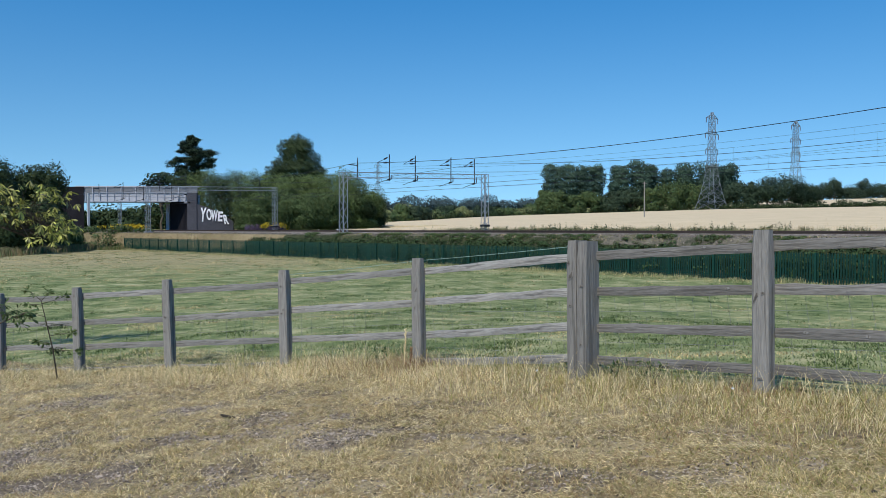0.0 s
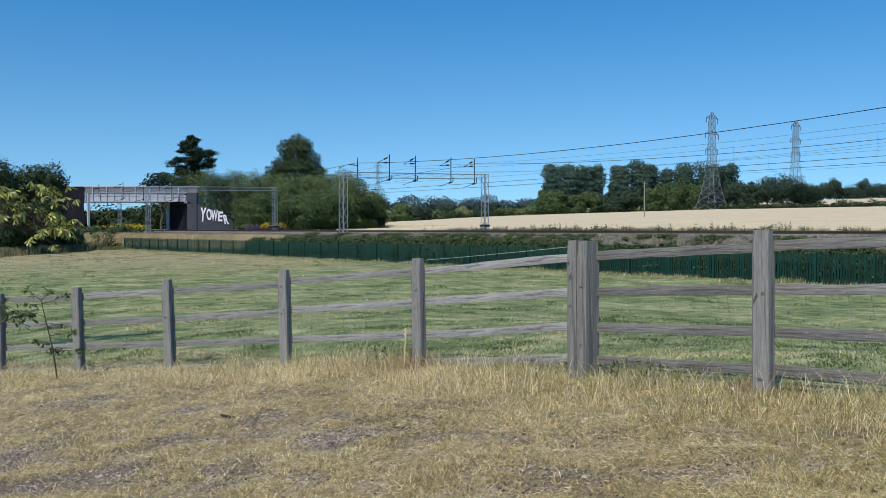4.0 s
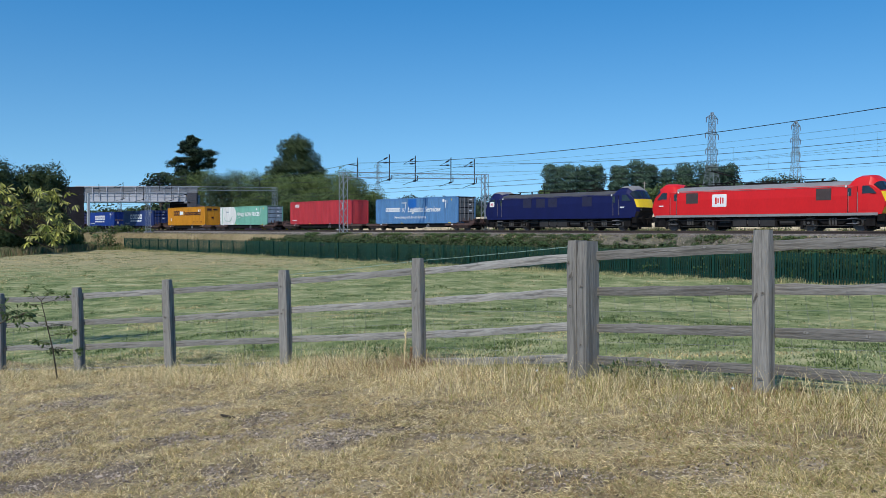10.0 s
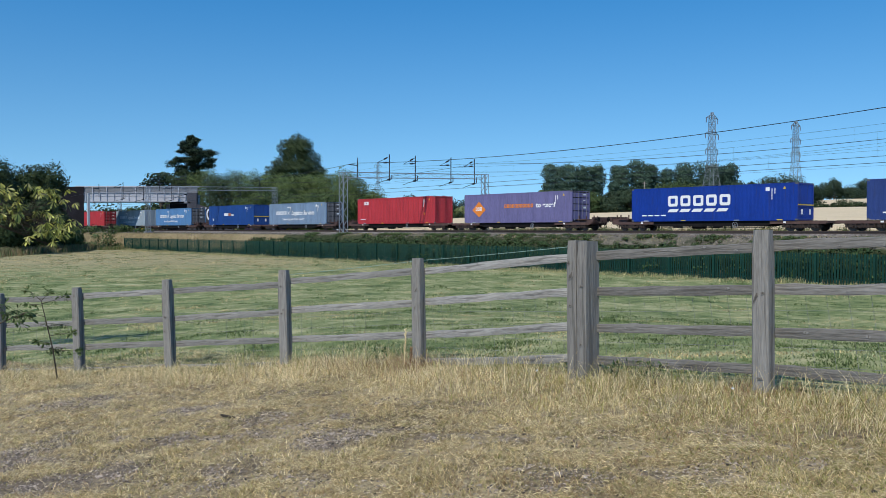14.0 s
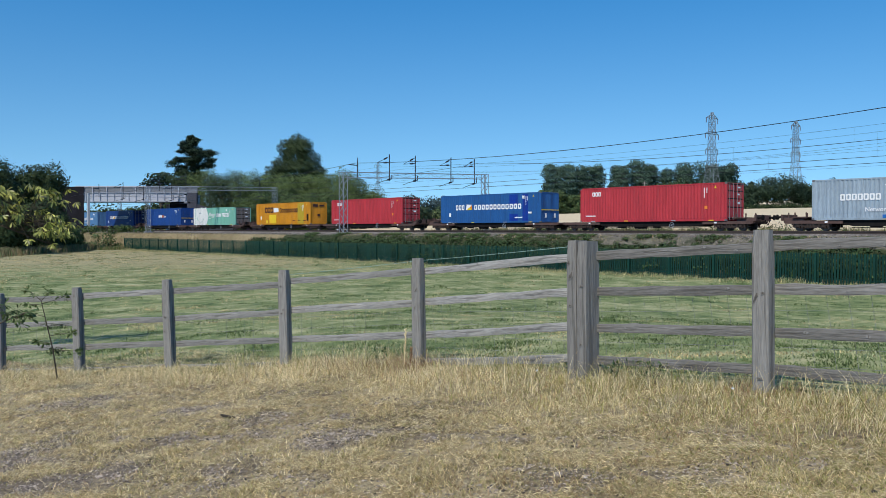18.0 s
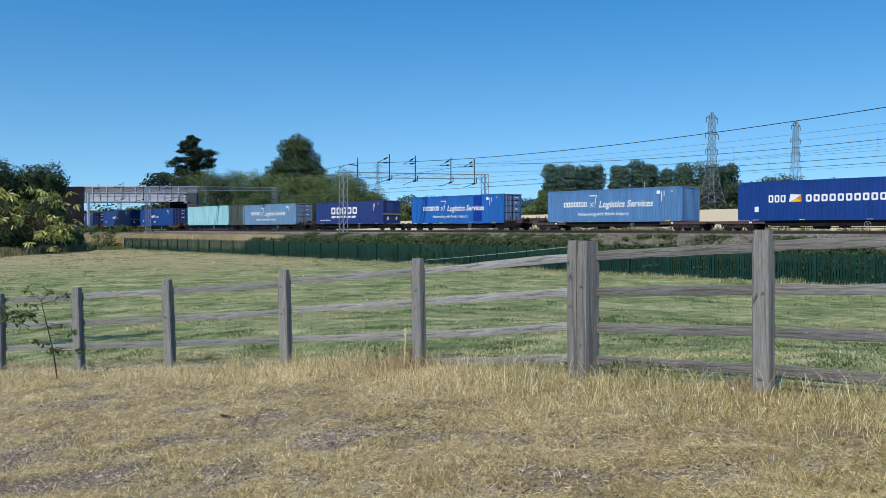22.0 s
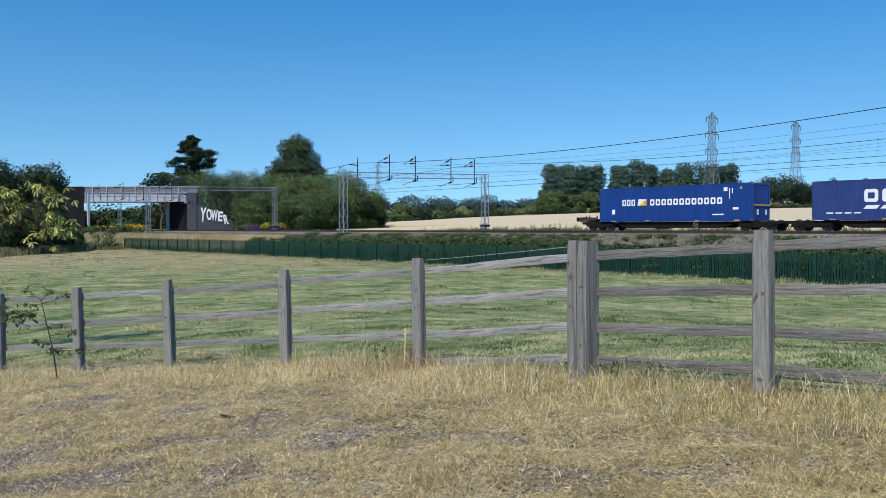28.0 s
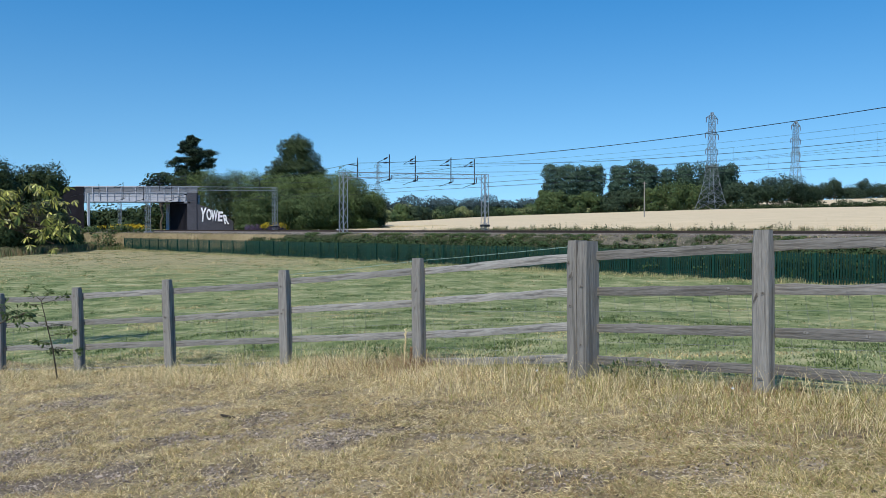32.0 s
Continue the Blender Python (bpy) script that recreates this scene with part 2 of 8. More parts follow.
material("bramble_leaf", (0.030, 0.058, 0.020), 0.7, vary=0.45, scale=0.7, island=0.4, translucent=0.06, spec=0.25, colour2=(0.048, 0.082, 0.028))
material("straw_blade", (0.68, 0.54, 0.28), 0.85, vary=0.2, scale=2, island=0.45, translucent=0.2, spec=0.15, colour2=(0.34, 0.275, 0.15))
material("pale_straw", (0.90, 0.77, 0.48), 0.85, vary=0.15, scale=2, island=0.25, translucent=0.3, spec=0.15)
material("rust_blade", (0.36, 0.23, 0.13), 0.85, vary=0.2, scale=2, island=0.35, translucent=0.2, spec=0.15)
material("dark_blade", (0.115, 0.162, 0.058), 0.8, vary=0.4, scale=0.6, island=0.4, translucent=0.25, spec=0.2)
material("green_blade", (0.165, 0.22, 0.088), 0.8, vary=0.45, scale=0.45, island=0.28, translucent=0.3, spec=0.2, colour2=(0.29, 0.32, 0.155))
material("olive_blade", (0.33, 0.32, 0.10), 0.85, vary=0.2, scale=2, island=0.35, translucent=0.25, spec=0.15)
material("hay_blade", (0.43, 0.43, 0.235), 0.85, vary=0.25, scale=0.6, island=0.25, translucent=0.25, spec=0.15)
material("ballast_stone", (0.21, 0.188, 0.168), 0.95, vary=0.3, scale=9, island=0.6, spec=0.15)
material("bank_blade", (0.25, 0.20, 0.115), 0.9, vary=0.25, scale=0.5, island=0.35, translucent=0.15, spec=0.1)
material("purple_flower", (0.115, 0.085, 0.14), 0.8, vary=0.3, scale=3, island=0.35)
material("yellow_flower", (0.55, 0.42, 0.02), 0.8, vary=0.2, scale=3, island=0.3)
material("pebble", (0.27, 0.228, 0.188), 0.9, vary=0.3, scale=9, island=0.9)
material("dead_wood", (0.05, 0.04, 0.03), 0.95, vary=0.3, scale=12)
# train
for cname, col in (("haulage_blue", (0.085, 0.21, 0.41)), ("bright_blue", (0.014, 0.12, 0.42)), ("grey_blue", (0.17, 0.25, 0.36)),
                   ("pale_grey", (0.28, 0.35, 0.41)), ("box_red", (0.42, 0.035, 0.045)), ("box_yellow", (0.52, 0.22, 0.010)),
                   ("box_green", (0.17, 0.42, 0.33)), ("box_white", (0.68, 0.70, 0.68)), ("navy", (0.022, 0.045, 0.17)),
                   ("royal_blue", (0.004, 0.034, 0.26)), ("unit_blue", (0.010, 0.056, 0.235)), ("deep_blue", (0.006, 0.042, 0.21)), ("faded_blue", (0.14, 0.26, 0.41)), ("lilac", (0.145, 0.135, 0.28)), ("mint", (0.30, 0.585, 0.62)),
                   ("ferry_blue", (0.016, 0.09, 0.27)), ("door_grey", (0.12, 0.12, 0.125)), ("door_brown", (0.17, 0.13, 0.11))):
    material(cname, col, 0.5, vary=0.2, scale=0.8, streak=(2.5, 2.5, 0.5), bump=0.05, bscale=3, spec=0.35, crack=(4.0, 4.0, 0.35), crack_amt=0.22, crack_col=(0.035, 0.03, 0.028))
material("mint_rust", (0.26, 0.34, 0.28), 0.6, second=(0.12, 0.07, 0.04), scale=0.9, streak=(5, 5, 0.4), spec=0.3)
material("olive_paint", (0.42, 0.30, 0.02), 0.55, vary=0.1, scale=2)
material("white_paint", (0.78, 0.79, 0.80), 0.6, vary=0.06, scale=2)
material("orange_paint", (0.72, 0.22, 0.03), 0.6, vary=0.08, scale=2)
material("brown_paint", (0.05, 0.018, 0.014), 0.6, vary=0.1, scale=2)
material("yellow_paint", (0.75, 0.53, 0.02), 0.55, vary=0.08, scale=2)
material("loco_red", (0.60, 0.012, 0.014), 0.45, vary=0.08, scale=0.7, streak=(2, 2, 0.6), spec=0.35)
material("loco_blue", (0.007, 0.011, 0.070), 0.6, vary=0.15, scale=0.7, streak=(2, 2, 0.6), spec=0.2)
material("dark_feather", (0.02, 0.019, 0.02), 0.7, vary=0.3, scale=20)
material("roof_dark", (0.06, 0.06, 0.065), 0.7, vary=0.3, scale=1.5)
material("grille_grey", (0.055, 0.04, 0.04), 0.7, vary=0.3, scale=3)
material("grille_blue", (0.016, 0.018, 0.05), 0.7, vary=0.3, scale=3)
material("spring_grey", (0.085, 0.08, 0.075), 0.6, metal=0.3, vary=0.4, scale=4)
material("sole_dark", (0.026, 0.025, 0.025), 0.7, vary=0.4, scale=3)
material("yellow_dirty", (0.42, 0.26, 0.03), 0.7, vary=0.35, scale=2.5)
material("roof_grey", (0.20, 0.20, 0.21), 0.7, vary=0.2, scale=1.5)
material("sole_grey", (0.24, 0.24, 0.25), 0.7, vary=0.2, scale=2)
material("under_black", (0.012, 0.011, 0.011), 0.8, vary=0.5, scale=3, bump=0.4, bscale=12, spec=0.12)
material("bogie_brown", (0.035, 0.024, 0.020), 0.85, vary=0.4, scale=3, bump=0.4, bscale=12)
material("wagon_brown", (0.085, 0.050, 0.043), 0.8, vary=0.35, scale=2.5, bump=0.3, bscale=10)
material("wheel_steel", (0.11, 0.10, 0.095), 0.6, metal=0.5, vary=0.3, scale=6)
material("glass_dark", (0.015, 0.018, 0.022), 0.08, vary=0.1, scale=2, spec=0.7)


# ---- mesh helpers ----
class Mesh:
    """Collects vertices and faces for one mesh."""

    def __init__(self):
        self.v, self.f, self.k = [], [], []

    def face(self, pts, k=0):
        i = len(self.v)
        self.v += [tuple(p) for p in pts]
        self.f.append(tuple(range(i, i + len(pts))))
        self.k.append(k)

    def box(self, x0, y0, z0, x1, y1, z1, m=None, k=0):
        i = len(self.v)
        pts = [(x, y, z) for z in (z0, z1) for x, y in ((x0, y0), (x1, y0), (x1, y1), (x0, y1))]
        if m is not None:
            pts = [tuple(m @ Vector(p)) for p in pts]
        self.v += pts
        self.f += [(i, i + 3, i + 2, i + 1), (i + 4, i + 5, i + 6, i + 7), (i, i + 1, i + 5, i + 4),
                   (i + 1, i + 2, i + 6, i + 5), (i + 2, i + 3, i + 7, i + 6), (i + 3, i, i + 4, i + 7)]
        self.k += [k] * 6
        return self

    def chamfer(self, x0, y0, z0, x1, y1, z1, c, m=None, k=0):
        """A box with chamfered upright edges and top."""
        i = len(self.v)
        ring = lambda e, z: [(x0 + e + c, y0 + e, z), (x1 - e - c, y0 + e, z), (x1 - e, y0 + e + c, z), (x1 - e, y1 - e - c, z),
                             (x1 - e - c, y1 - e, z), (x0 + e + c, y1 - e, z), (x0 + e, y1 - e - c, z), (x0 + e, y0 + e + c, z)]
        pts = ring(0, z0) + ring(0, z1 - c) + ring(c * 0.7, z1)
        if m is not None:
            pts = [tuple(m @ Vector(p)) for p in pts]
        self.v += pts
        for r in (0, 8):
            for j in range(8):
                self.f.append((i + r + j, i + r + (j + 1) % 8, i + r + 8 + (j + 1) % 8, i + r + 8 + j))
        self.f += [tuple(i + 7 - j for j in range(8)), tuple(i + 16 + j for j in range(8))]
        self.k += [k] * 18
        return self

    def rod(self, a, b, r, r2=None, sides=6, k=0, caps=True):
        a, b = Vector(a), Vector(b)
        r2 = r if r2 is None else r2
        d = (b - a)
        if d.length < 1e-6:
            return self
        q = d.to_track_quat("Z", "Y")
        i = len(self.v)
        for p, rad in ((a, r), (b, r2)):
            for j in range(sides):
                t = 2 * math.pi * (j + 0.5) / sides
                self.v.append(tuple(p + q @ Vector((rad * math.cos(t), rad * math.sin(t), 0))))
        for j in range(sides):
            self.f.append((i + j, i + (j + 1) % sides, i + sides + (j + 1) % sides, i + sides + j))
            self.k.append(k)
        if caps:
            self.f += [tuple(i + sides - 1 - j for j in range(sides)), tuple(i + sides + j for j in range(sides))]
            self.k += [k, k]
        return self

    def bar(self, a, b, w, h=None, k=0):
        """A square bar between two points."""
        return self.rod(a, b, w * 0.707, None, 4, k)

    def loft(self, rings, k=0, closed=True, caps=True):
        n = len(rings[0])
        i = len(self.v)
        for r in rings:
            self.v += [tuple(p) for p in r]
        for a in range(len(rings) - 1):
            for j in range(n if closed else n - 1):
                self.f.append((i + a * n + j, i + a * n + (j + 1) % n, i + (a + 1) * n + (j + 1) % n, i + (a + 1) * n + j))
                self.k.append(k)
        if caps and closed:
            self.f += [tuple(i + n - 1 - j for j in range(n)), tuple(i + (len(rings) - 1) * n + j for j in range(n))]
            self.k += [k, k]
        return self

    def data(self, name, mats, smooth=False):
        me = bpy.data.meshes.new(name)
        me.from_pydata(self.v, [], self.f)
        for m in ([mats] if isinstance(mats, str) else mats):
            me.materials.append(MATS[m])
        if len(set(self.k)) > 1:
            me.polygons.foreach_set("material_index", self.k)
        if smooth:
            me.polygons.foreach_set("use_smooth", [True] * len(me.polygons))
        me.update()
        return me


def part(name, mesh, mats, parent=None, label="", smooth=False, at=None):
    """Links a mesh as one object under a thing or under a part."""
    me = mesh.data(name, mats, smooth) if isinstance(mesh, Mesh) else mesh
    ob = new(name, me)
    if parent is not None:
        ob.parent = parent
    if at is not None:
        ob.matrix_basis = at
    if label:
        ob["label"] = label
    return ob


def thing(name, label, category, m=None, group="", kind=""):
    ob = new(name)
    ob.empty_display_size = 0.2
    if m is not None:
        ob.matrix_basis = m
    return tagged(ob, label, category, group, kind)


def quads(name, centres, axes_u, axes_v, mat, extra=None, normals=None):
    """One mesh of many free quads from arrays of centres and half axes."""
    n = len(centres)
    c, u, v = np.asarray(centres), np.asarray(axes_u), np.asarray(axes_v)
    vs = np.stack([c - u * 0.6 - v, c + u * 0.6 - v * 0.2, c + u * 0.35 + v, c - u * 0.7 + v * 0.35], 1).reshape(-1, 3)
    me = bpy.data.meshes.new(name)
    me.vertices.add(4 * n)
    me.vertices.foreach_set("co", vs.astype(np.float32).ravel())
    me.loops.add(4 * n)
    me.loops.foreach_set("vertex_index", np.arange(4 * n, dtype=np.int32))
    me.polygons.add(n)
    me.polygons.foreach_set("loop_start", np.arange(0, 4 * n, 4, dtype=np.int32))
    me.update(calc_edges=True)
    for m in ([mat] if isinstance(mat, str) else mat):
        me.materials.append(MATS[m])
    if extra is not None:
        me.polygons.foreach_set("material_index", extra.astype(np.int32))
    if normals is not None:
        nn = normals / (np.linalg.norm(normals, axis=1)[:, None] + 1e-9)
        me.polygons.foreach_set("use_smooth", [True] * n)
        me.normals_split_custom_set_from_vertices(np.repeat(nn, 4, 0))
    return me


def blades(name, pts, height, width, lean, mat, rng, extra=None):
    """Grass: each blade is a bent strip of two faces rooted at a point."""
    n = len(pts)
    p = np.asarray(pts)
    h = height[:, None]
    t = rng.uniform(0, 2 * np.pi, n)
    d = np.stack([np.cos(t), np.sin(t), np.zeros(n)], 1)
    t2 = rng.uniform(0, 2 * np.pi, n)
    w = np.stack([np.cos(t2), np.sin(t2), np.zeros(n)], 1) * (width[:, None] if hasattr(width, "shape") else width)
    ln = lean * rng.uniform(0.2, 1.0, n)[:, None]
    up = np.array([0, 0, 1.0])
    mid = p + up * h * 0.55 + d * h * ln * 0.35
    tip = p + up * h * (1 - 0.35 * ln) + d * h * ln
    vs = np.stack([p - w, p + w, mid + w * 0.8, mid - w * 0.8, tip], 1).reshape(-1, 3)
    base = np.arange(n, dtype=np.int32)[:, None] * 5
    loops = np.concatenate([base + np.array([0, 1, 2, 3]), base + np.array([3, 2, 4])], 1).ravel()
    me = bpy.data.meshes.new(name)
    me.vertices.add(5 * n)
    me.vertices.foreach_set("co", vs.astype(np.float32).ravel())
    me.loops.add(7 * n)
    me.loops.foreach_set("vertex_index", loops.astype(np.int32))
    me.polygons.add(2 * n)
    st = (np.arange(n, dtype=np.int32)[:, None] * 7 + np.array([0, 4])).ravel()
    me.polygons.foreach_set("loop_start", st.astype(np.int32))
    me.update(calc_edges=True)
    for m in ([mat] if isinstance(mat, str) else mat):
        me.materials.append(MATS[m])
    if extra is not None:
        me.polygons.foreach_set("material_index", np.repeat(extra, 2).astype(np.int32))
    return me


# ---- ground ----
def steps(*spans):
    out = []
    for a, b, d in spans:
        out += list(np.arange(a, b, d))
    return out + [spans[-1][1]]


FIELD = [(-16.0, 140.0), (-16.0, 190), (-14.5, 254), (5, 320), (30, 377), (75, 385), (122, 376), (136, 253), (230, 190), (400, 60), (300, -200)]


def in_field(x, y):
    s, o = line_so(x, y)
    if o < 9.5 or s > 400 or (s < -34 and o < 30):
        return False
    inside = False
    pts = FIELD + [on_line(330, 9.5), on_line(-58, 9.5)]
    for (x1, y1), (x2, y2) in zip(pts, pts[1:] + pts[:1]):
        if (y1 > y) != (y2 > y) and x < (x2 - x1) * (y - y1) / (y2 - y1) + x1:
            inside = not inside
    return inside


def build_ground():
    ss = steps((-4000, -1000, 500), (-1000, -200, 80), (-200, 30, 5), (30, 50, 0.5), (50, 72, 0.2), (72, 120, 4), (120, 1000, 60), (1000, 4000, 500))
    oo = steps((-3000, -500, 400), (-500, -80, 30), (-80, -62, 2), (-62, -51, 0.2), (-51, -44, 0.5), (-44, -16, 1.5), (-16, -12, 0.25), (-12, 10, 1.5), (10, 60, 5),
               (60, 420, 15), (420, 1600, 100), (1600, 4600, 600))
    v = []
    for o in oo:
        for s in ss:
            x, y = on_line(s, o)
            v.append((x, y, ground(x, y)))
    n = len(ss)
    f, k = [], []
    for a in range(len(oo) - 1):
        o = (oo[a] + oo[a + 1]) / 2
        for b in range(n - 1):
            f.append((a * n + b, a * n + b + 1, (a + 1) * n + b + 1, (a + 1) * n + b))
            x, y = on_line((ss[b] + ss[b + 1]) / 2, o)
            edge = mix(-51.9, -54.1, ease(59, 53.5, ss[b]))
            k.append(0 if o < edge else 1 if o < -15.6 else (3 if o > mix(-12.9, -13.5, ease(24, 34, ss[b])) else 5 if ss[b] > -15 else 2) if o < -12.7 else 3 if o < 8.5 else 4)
    me = bpy.data.meshes.new("ground")
    me.from_pydata(v, [], f)
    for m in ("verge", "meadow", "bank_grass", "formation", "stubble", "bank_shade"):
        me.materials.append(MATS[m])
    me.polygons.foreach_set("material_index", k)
    me.polygons.foreach_set("use_smooth", [True] * len(f))
    gone = me.attributes.new("bare", "FLOAT", "POINT")
    gone.data.foreach_set("value", [worn(x, y) if abs(x) < 12 and 0 < y < 16 else 0.42 * ease(44, 74, y) * ease(0, -18, x) if 40 < y < 120 else 0.0 for x, y, z in v])
    me.update()
    tagged(new("ground", me), "dry grass verge, mown meadow and railway bank", "ground", kind="structure")


build_ground()


def build_wheat():
    """The standing crop: a raised sheet over the field, uneven on top, with ears along its near edge."""
    rng = np.random.default_rng(5)
    ss = steps((-240, 330, 4))
    oo = steps((9.5, 30, 1.5), (30, 330, 6))
    idx, v, f = {}, [], []

    def vert(a, b):
        if (a, b) not in idx:
            x, y = on_line(ss[b], oo[a])
            idx[a, b] = len(v)
            v.append((x, y, ground(x, y) + 0.55 + rng.uniform(-0.05, 0.05)))
        return idx[a, b]
    cells = {(a, b) for a in range(len(oo) - 1) for b in range(len(ss) - 1)
             if in_field(*on_line((ss[b] + ss[b + 1]) / 2, (oo[a] + oo[a + 1]) / 2))}
    for a, b in sorted(cells):
        f.append((vert(a, b), vert(a, b + 1), vert(a + 1, b + 1), vert(a + 1, b)))
        if (a - 1, b) not in cells:
            i, j = vert(a, b), vert(a, b + 1)
            low = len(v)
            v.extend([(v[i][0], v[i][1], v[i][2] - 0.6), (v[j][0], v[j][1], v[j][2] - 0.6)])
            f.append((low, low + 1, j, i))
    me = bpy.data.meshes.new("wheat_crop")
    me.from_pydata(v, [], f)
    me.materials.append(MATS["wheat"])
    me.update()
    tagged(new("wheat_crop", me), "ripe pale gold wheat standing in a field", "crop", kind="stuff")
    n = 26000
    s, o = rng.uniform(-60, 75, n), 9.4 + rng.exponential(9, n)
    pts = [(*p, ground(*p)) for p in (on_line(a, b) for a, b in zip(s, o)) if in_field(p[0], p[1] + 0.4)]
    pts = np.array(pts)
    me = blades("wheat_edge", pts, rng.uniform(0.5, 0.78, len(pts)), 0.03, 0.35, "wheat_ears", rng)
    tagged(new("wheat_edge", me), "loose wheat ears along the field edge", "crop", kind="stuff")


build_wheat()


def build_far_wheat():
    v, f = [], []
    for i in range(15):
        for j in range(10):
            x, y = mix(180, 480, i / 14), mix(408, 556, j / 9)
            v.append((x, y, ground(x, y) + 0.5))
            if i and j:
                k = len(v) - 1
                f.append((k - 11, k - 10, k, k - 1))
    me = bpy.data.meshes.new("far_wheat")
    me.from_pydata(v, [], f)
    me.materials.append(MATS["wheat"])
    tagged(new("far_wheat", me), "second pale gold wheat field beyond the hedge", "crop", kind="stuff")


build_far_wheat()


# ---- railway ----
TRACKS = (-8.4, -5.0, 0.0, 3.5)


def build_tracks():
    s0, s1 = -900, 420
    bed = Mesh()
    prof = [(-10.9, 0.7), (-10.3, RAIL - 0.34), (-9.9, RAIL - 0.17), (5.0, RAIL - 0.17), (5.4, RAIL - 0.36), (6.0, 0.55)]
    st = steps((s0, -150, 50), (-150, 90, 3), (90, s1, 40))
    rings = []
    rng = np.random.default_rng(2)
    for s in st:
        rings.append([(*on_line(s, o), z + rng.uniform(-0.03, 0.03)) for o, z in prof])
    bed.loft(rings, closed=False, caps=False)
    tagged(part("ballast", bed, "ballast"), "grey-brown stone ballast under four tracks", "track bed", kind="structure")
    stones = []
    for _ in range(52000):
        s, o = (rng.uniform(-95, 62) if rng.random() < 0.4 else rng.uniform(5, 62)), -9.6 - abs(rng.normal(0, 1.7))
        if o < -13.6:
            continue
        p = on_line(s, o)
        stones.append((*p, max(ground(*p) + 0.02, RAIL - 0.19 - max(0, (-9.9 - o)) * 0.45)))
    a = rng.normal(0, 1, (len(stones), 3))
    a /= np.linalg.norm(a, axis=1)[:, None]
    b = np.cross(a, rng.normal(0, 1, a.shape))
    b /= np.linalg.norm(b, axis=1)[:, None]
    tagged(new("ballast_stones", quads("ballast_stones", stones, a * 0.055, b * 0.05, "ballast_stone")), "loose ballast stones", "stones", kind="stuff")
    for o in TRACKS:
        tr = thing("railway_track", "rusty brown steel rails on concrete sleepers", "track", group="tracks", kind="structure")
        for side in (-0.7525, 0.7525):
            r = Mesh()
            for s in (s0, -300, -150, -60, 0, 40, 100):
                e = {s0: -300, -300: -150, -150: -60, -60: 0, 0: 40, 40: 100, 100: s1}[s]
                p, q = on_line(s, o + side), on_line(e, o + side)
                m = Matrix.Translation((*p, RAIL)) @ Matrix.Rotation(radians(TURN), 4, "Z")
                ln = (Vector(q) - Vector(p)).length
                r.box(0, -0.036, -0.04, ln, 0.036, 0, m)
                r.box(0, -0.01, -0.14, ln, 0.01, -0.04, m)
                r.box(0, -0.07, -0.159, ln, 0.07, -0.14, m)
            part("rail", r, "rail_steel", tr)
        sl = Mesh()
        for i in range(-150, 100):
            m = Matrix.Translation((*on_line(i * 0.7, o), RAIL)) @ Matrix.Rotation(radians(TURN), 4, "Z")
            sl.box(-0.13, -1.25, -0.30, 0.13, 1.25, -0.163, m)
        tagged(part("sleepers", sl, "sleeper", tr), kind="stuff")


build_tracks()


def lattice_mast(h, w, foot=True):
    m = Mesh()
    for x in (-w, w):
        for y in (-w * 0.8, w * 0.8):
            m.bar((x, y, 0), (x, y, h), 0.05)
    n = int(h / 0.62)
    for i in range(n):
        z0, z1 = h * i / n, h * (i + 1) / n
        sg = 1 if i % 2 else -1
        for y in (-w * 0.8, w * 0.8):
            m.bar((-w * sg, y, z0), (w * sg, y, z1), 0.03)
        for x in (-w, w):
            m.bar((x, -w * 0.8 * sg, z0), (x, w * 0.8 * sg, z1), 0.03)
    m.box(-w - 0.15, -w - 0.1, -0.75, w + 0.15, w + 0.1, 0.02)
    return m


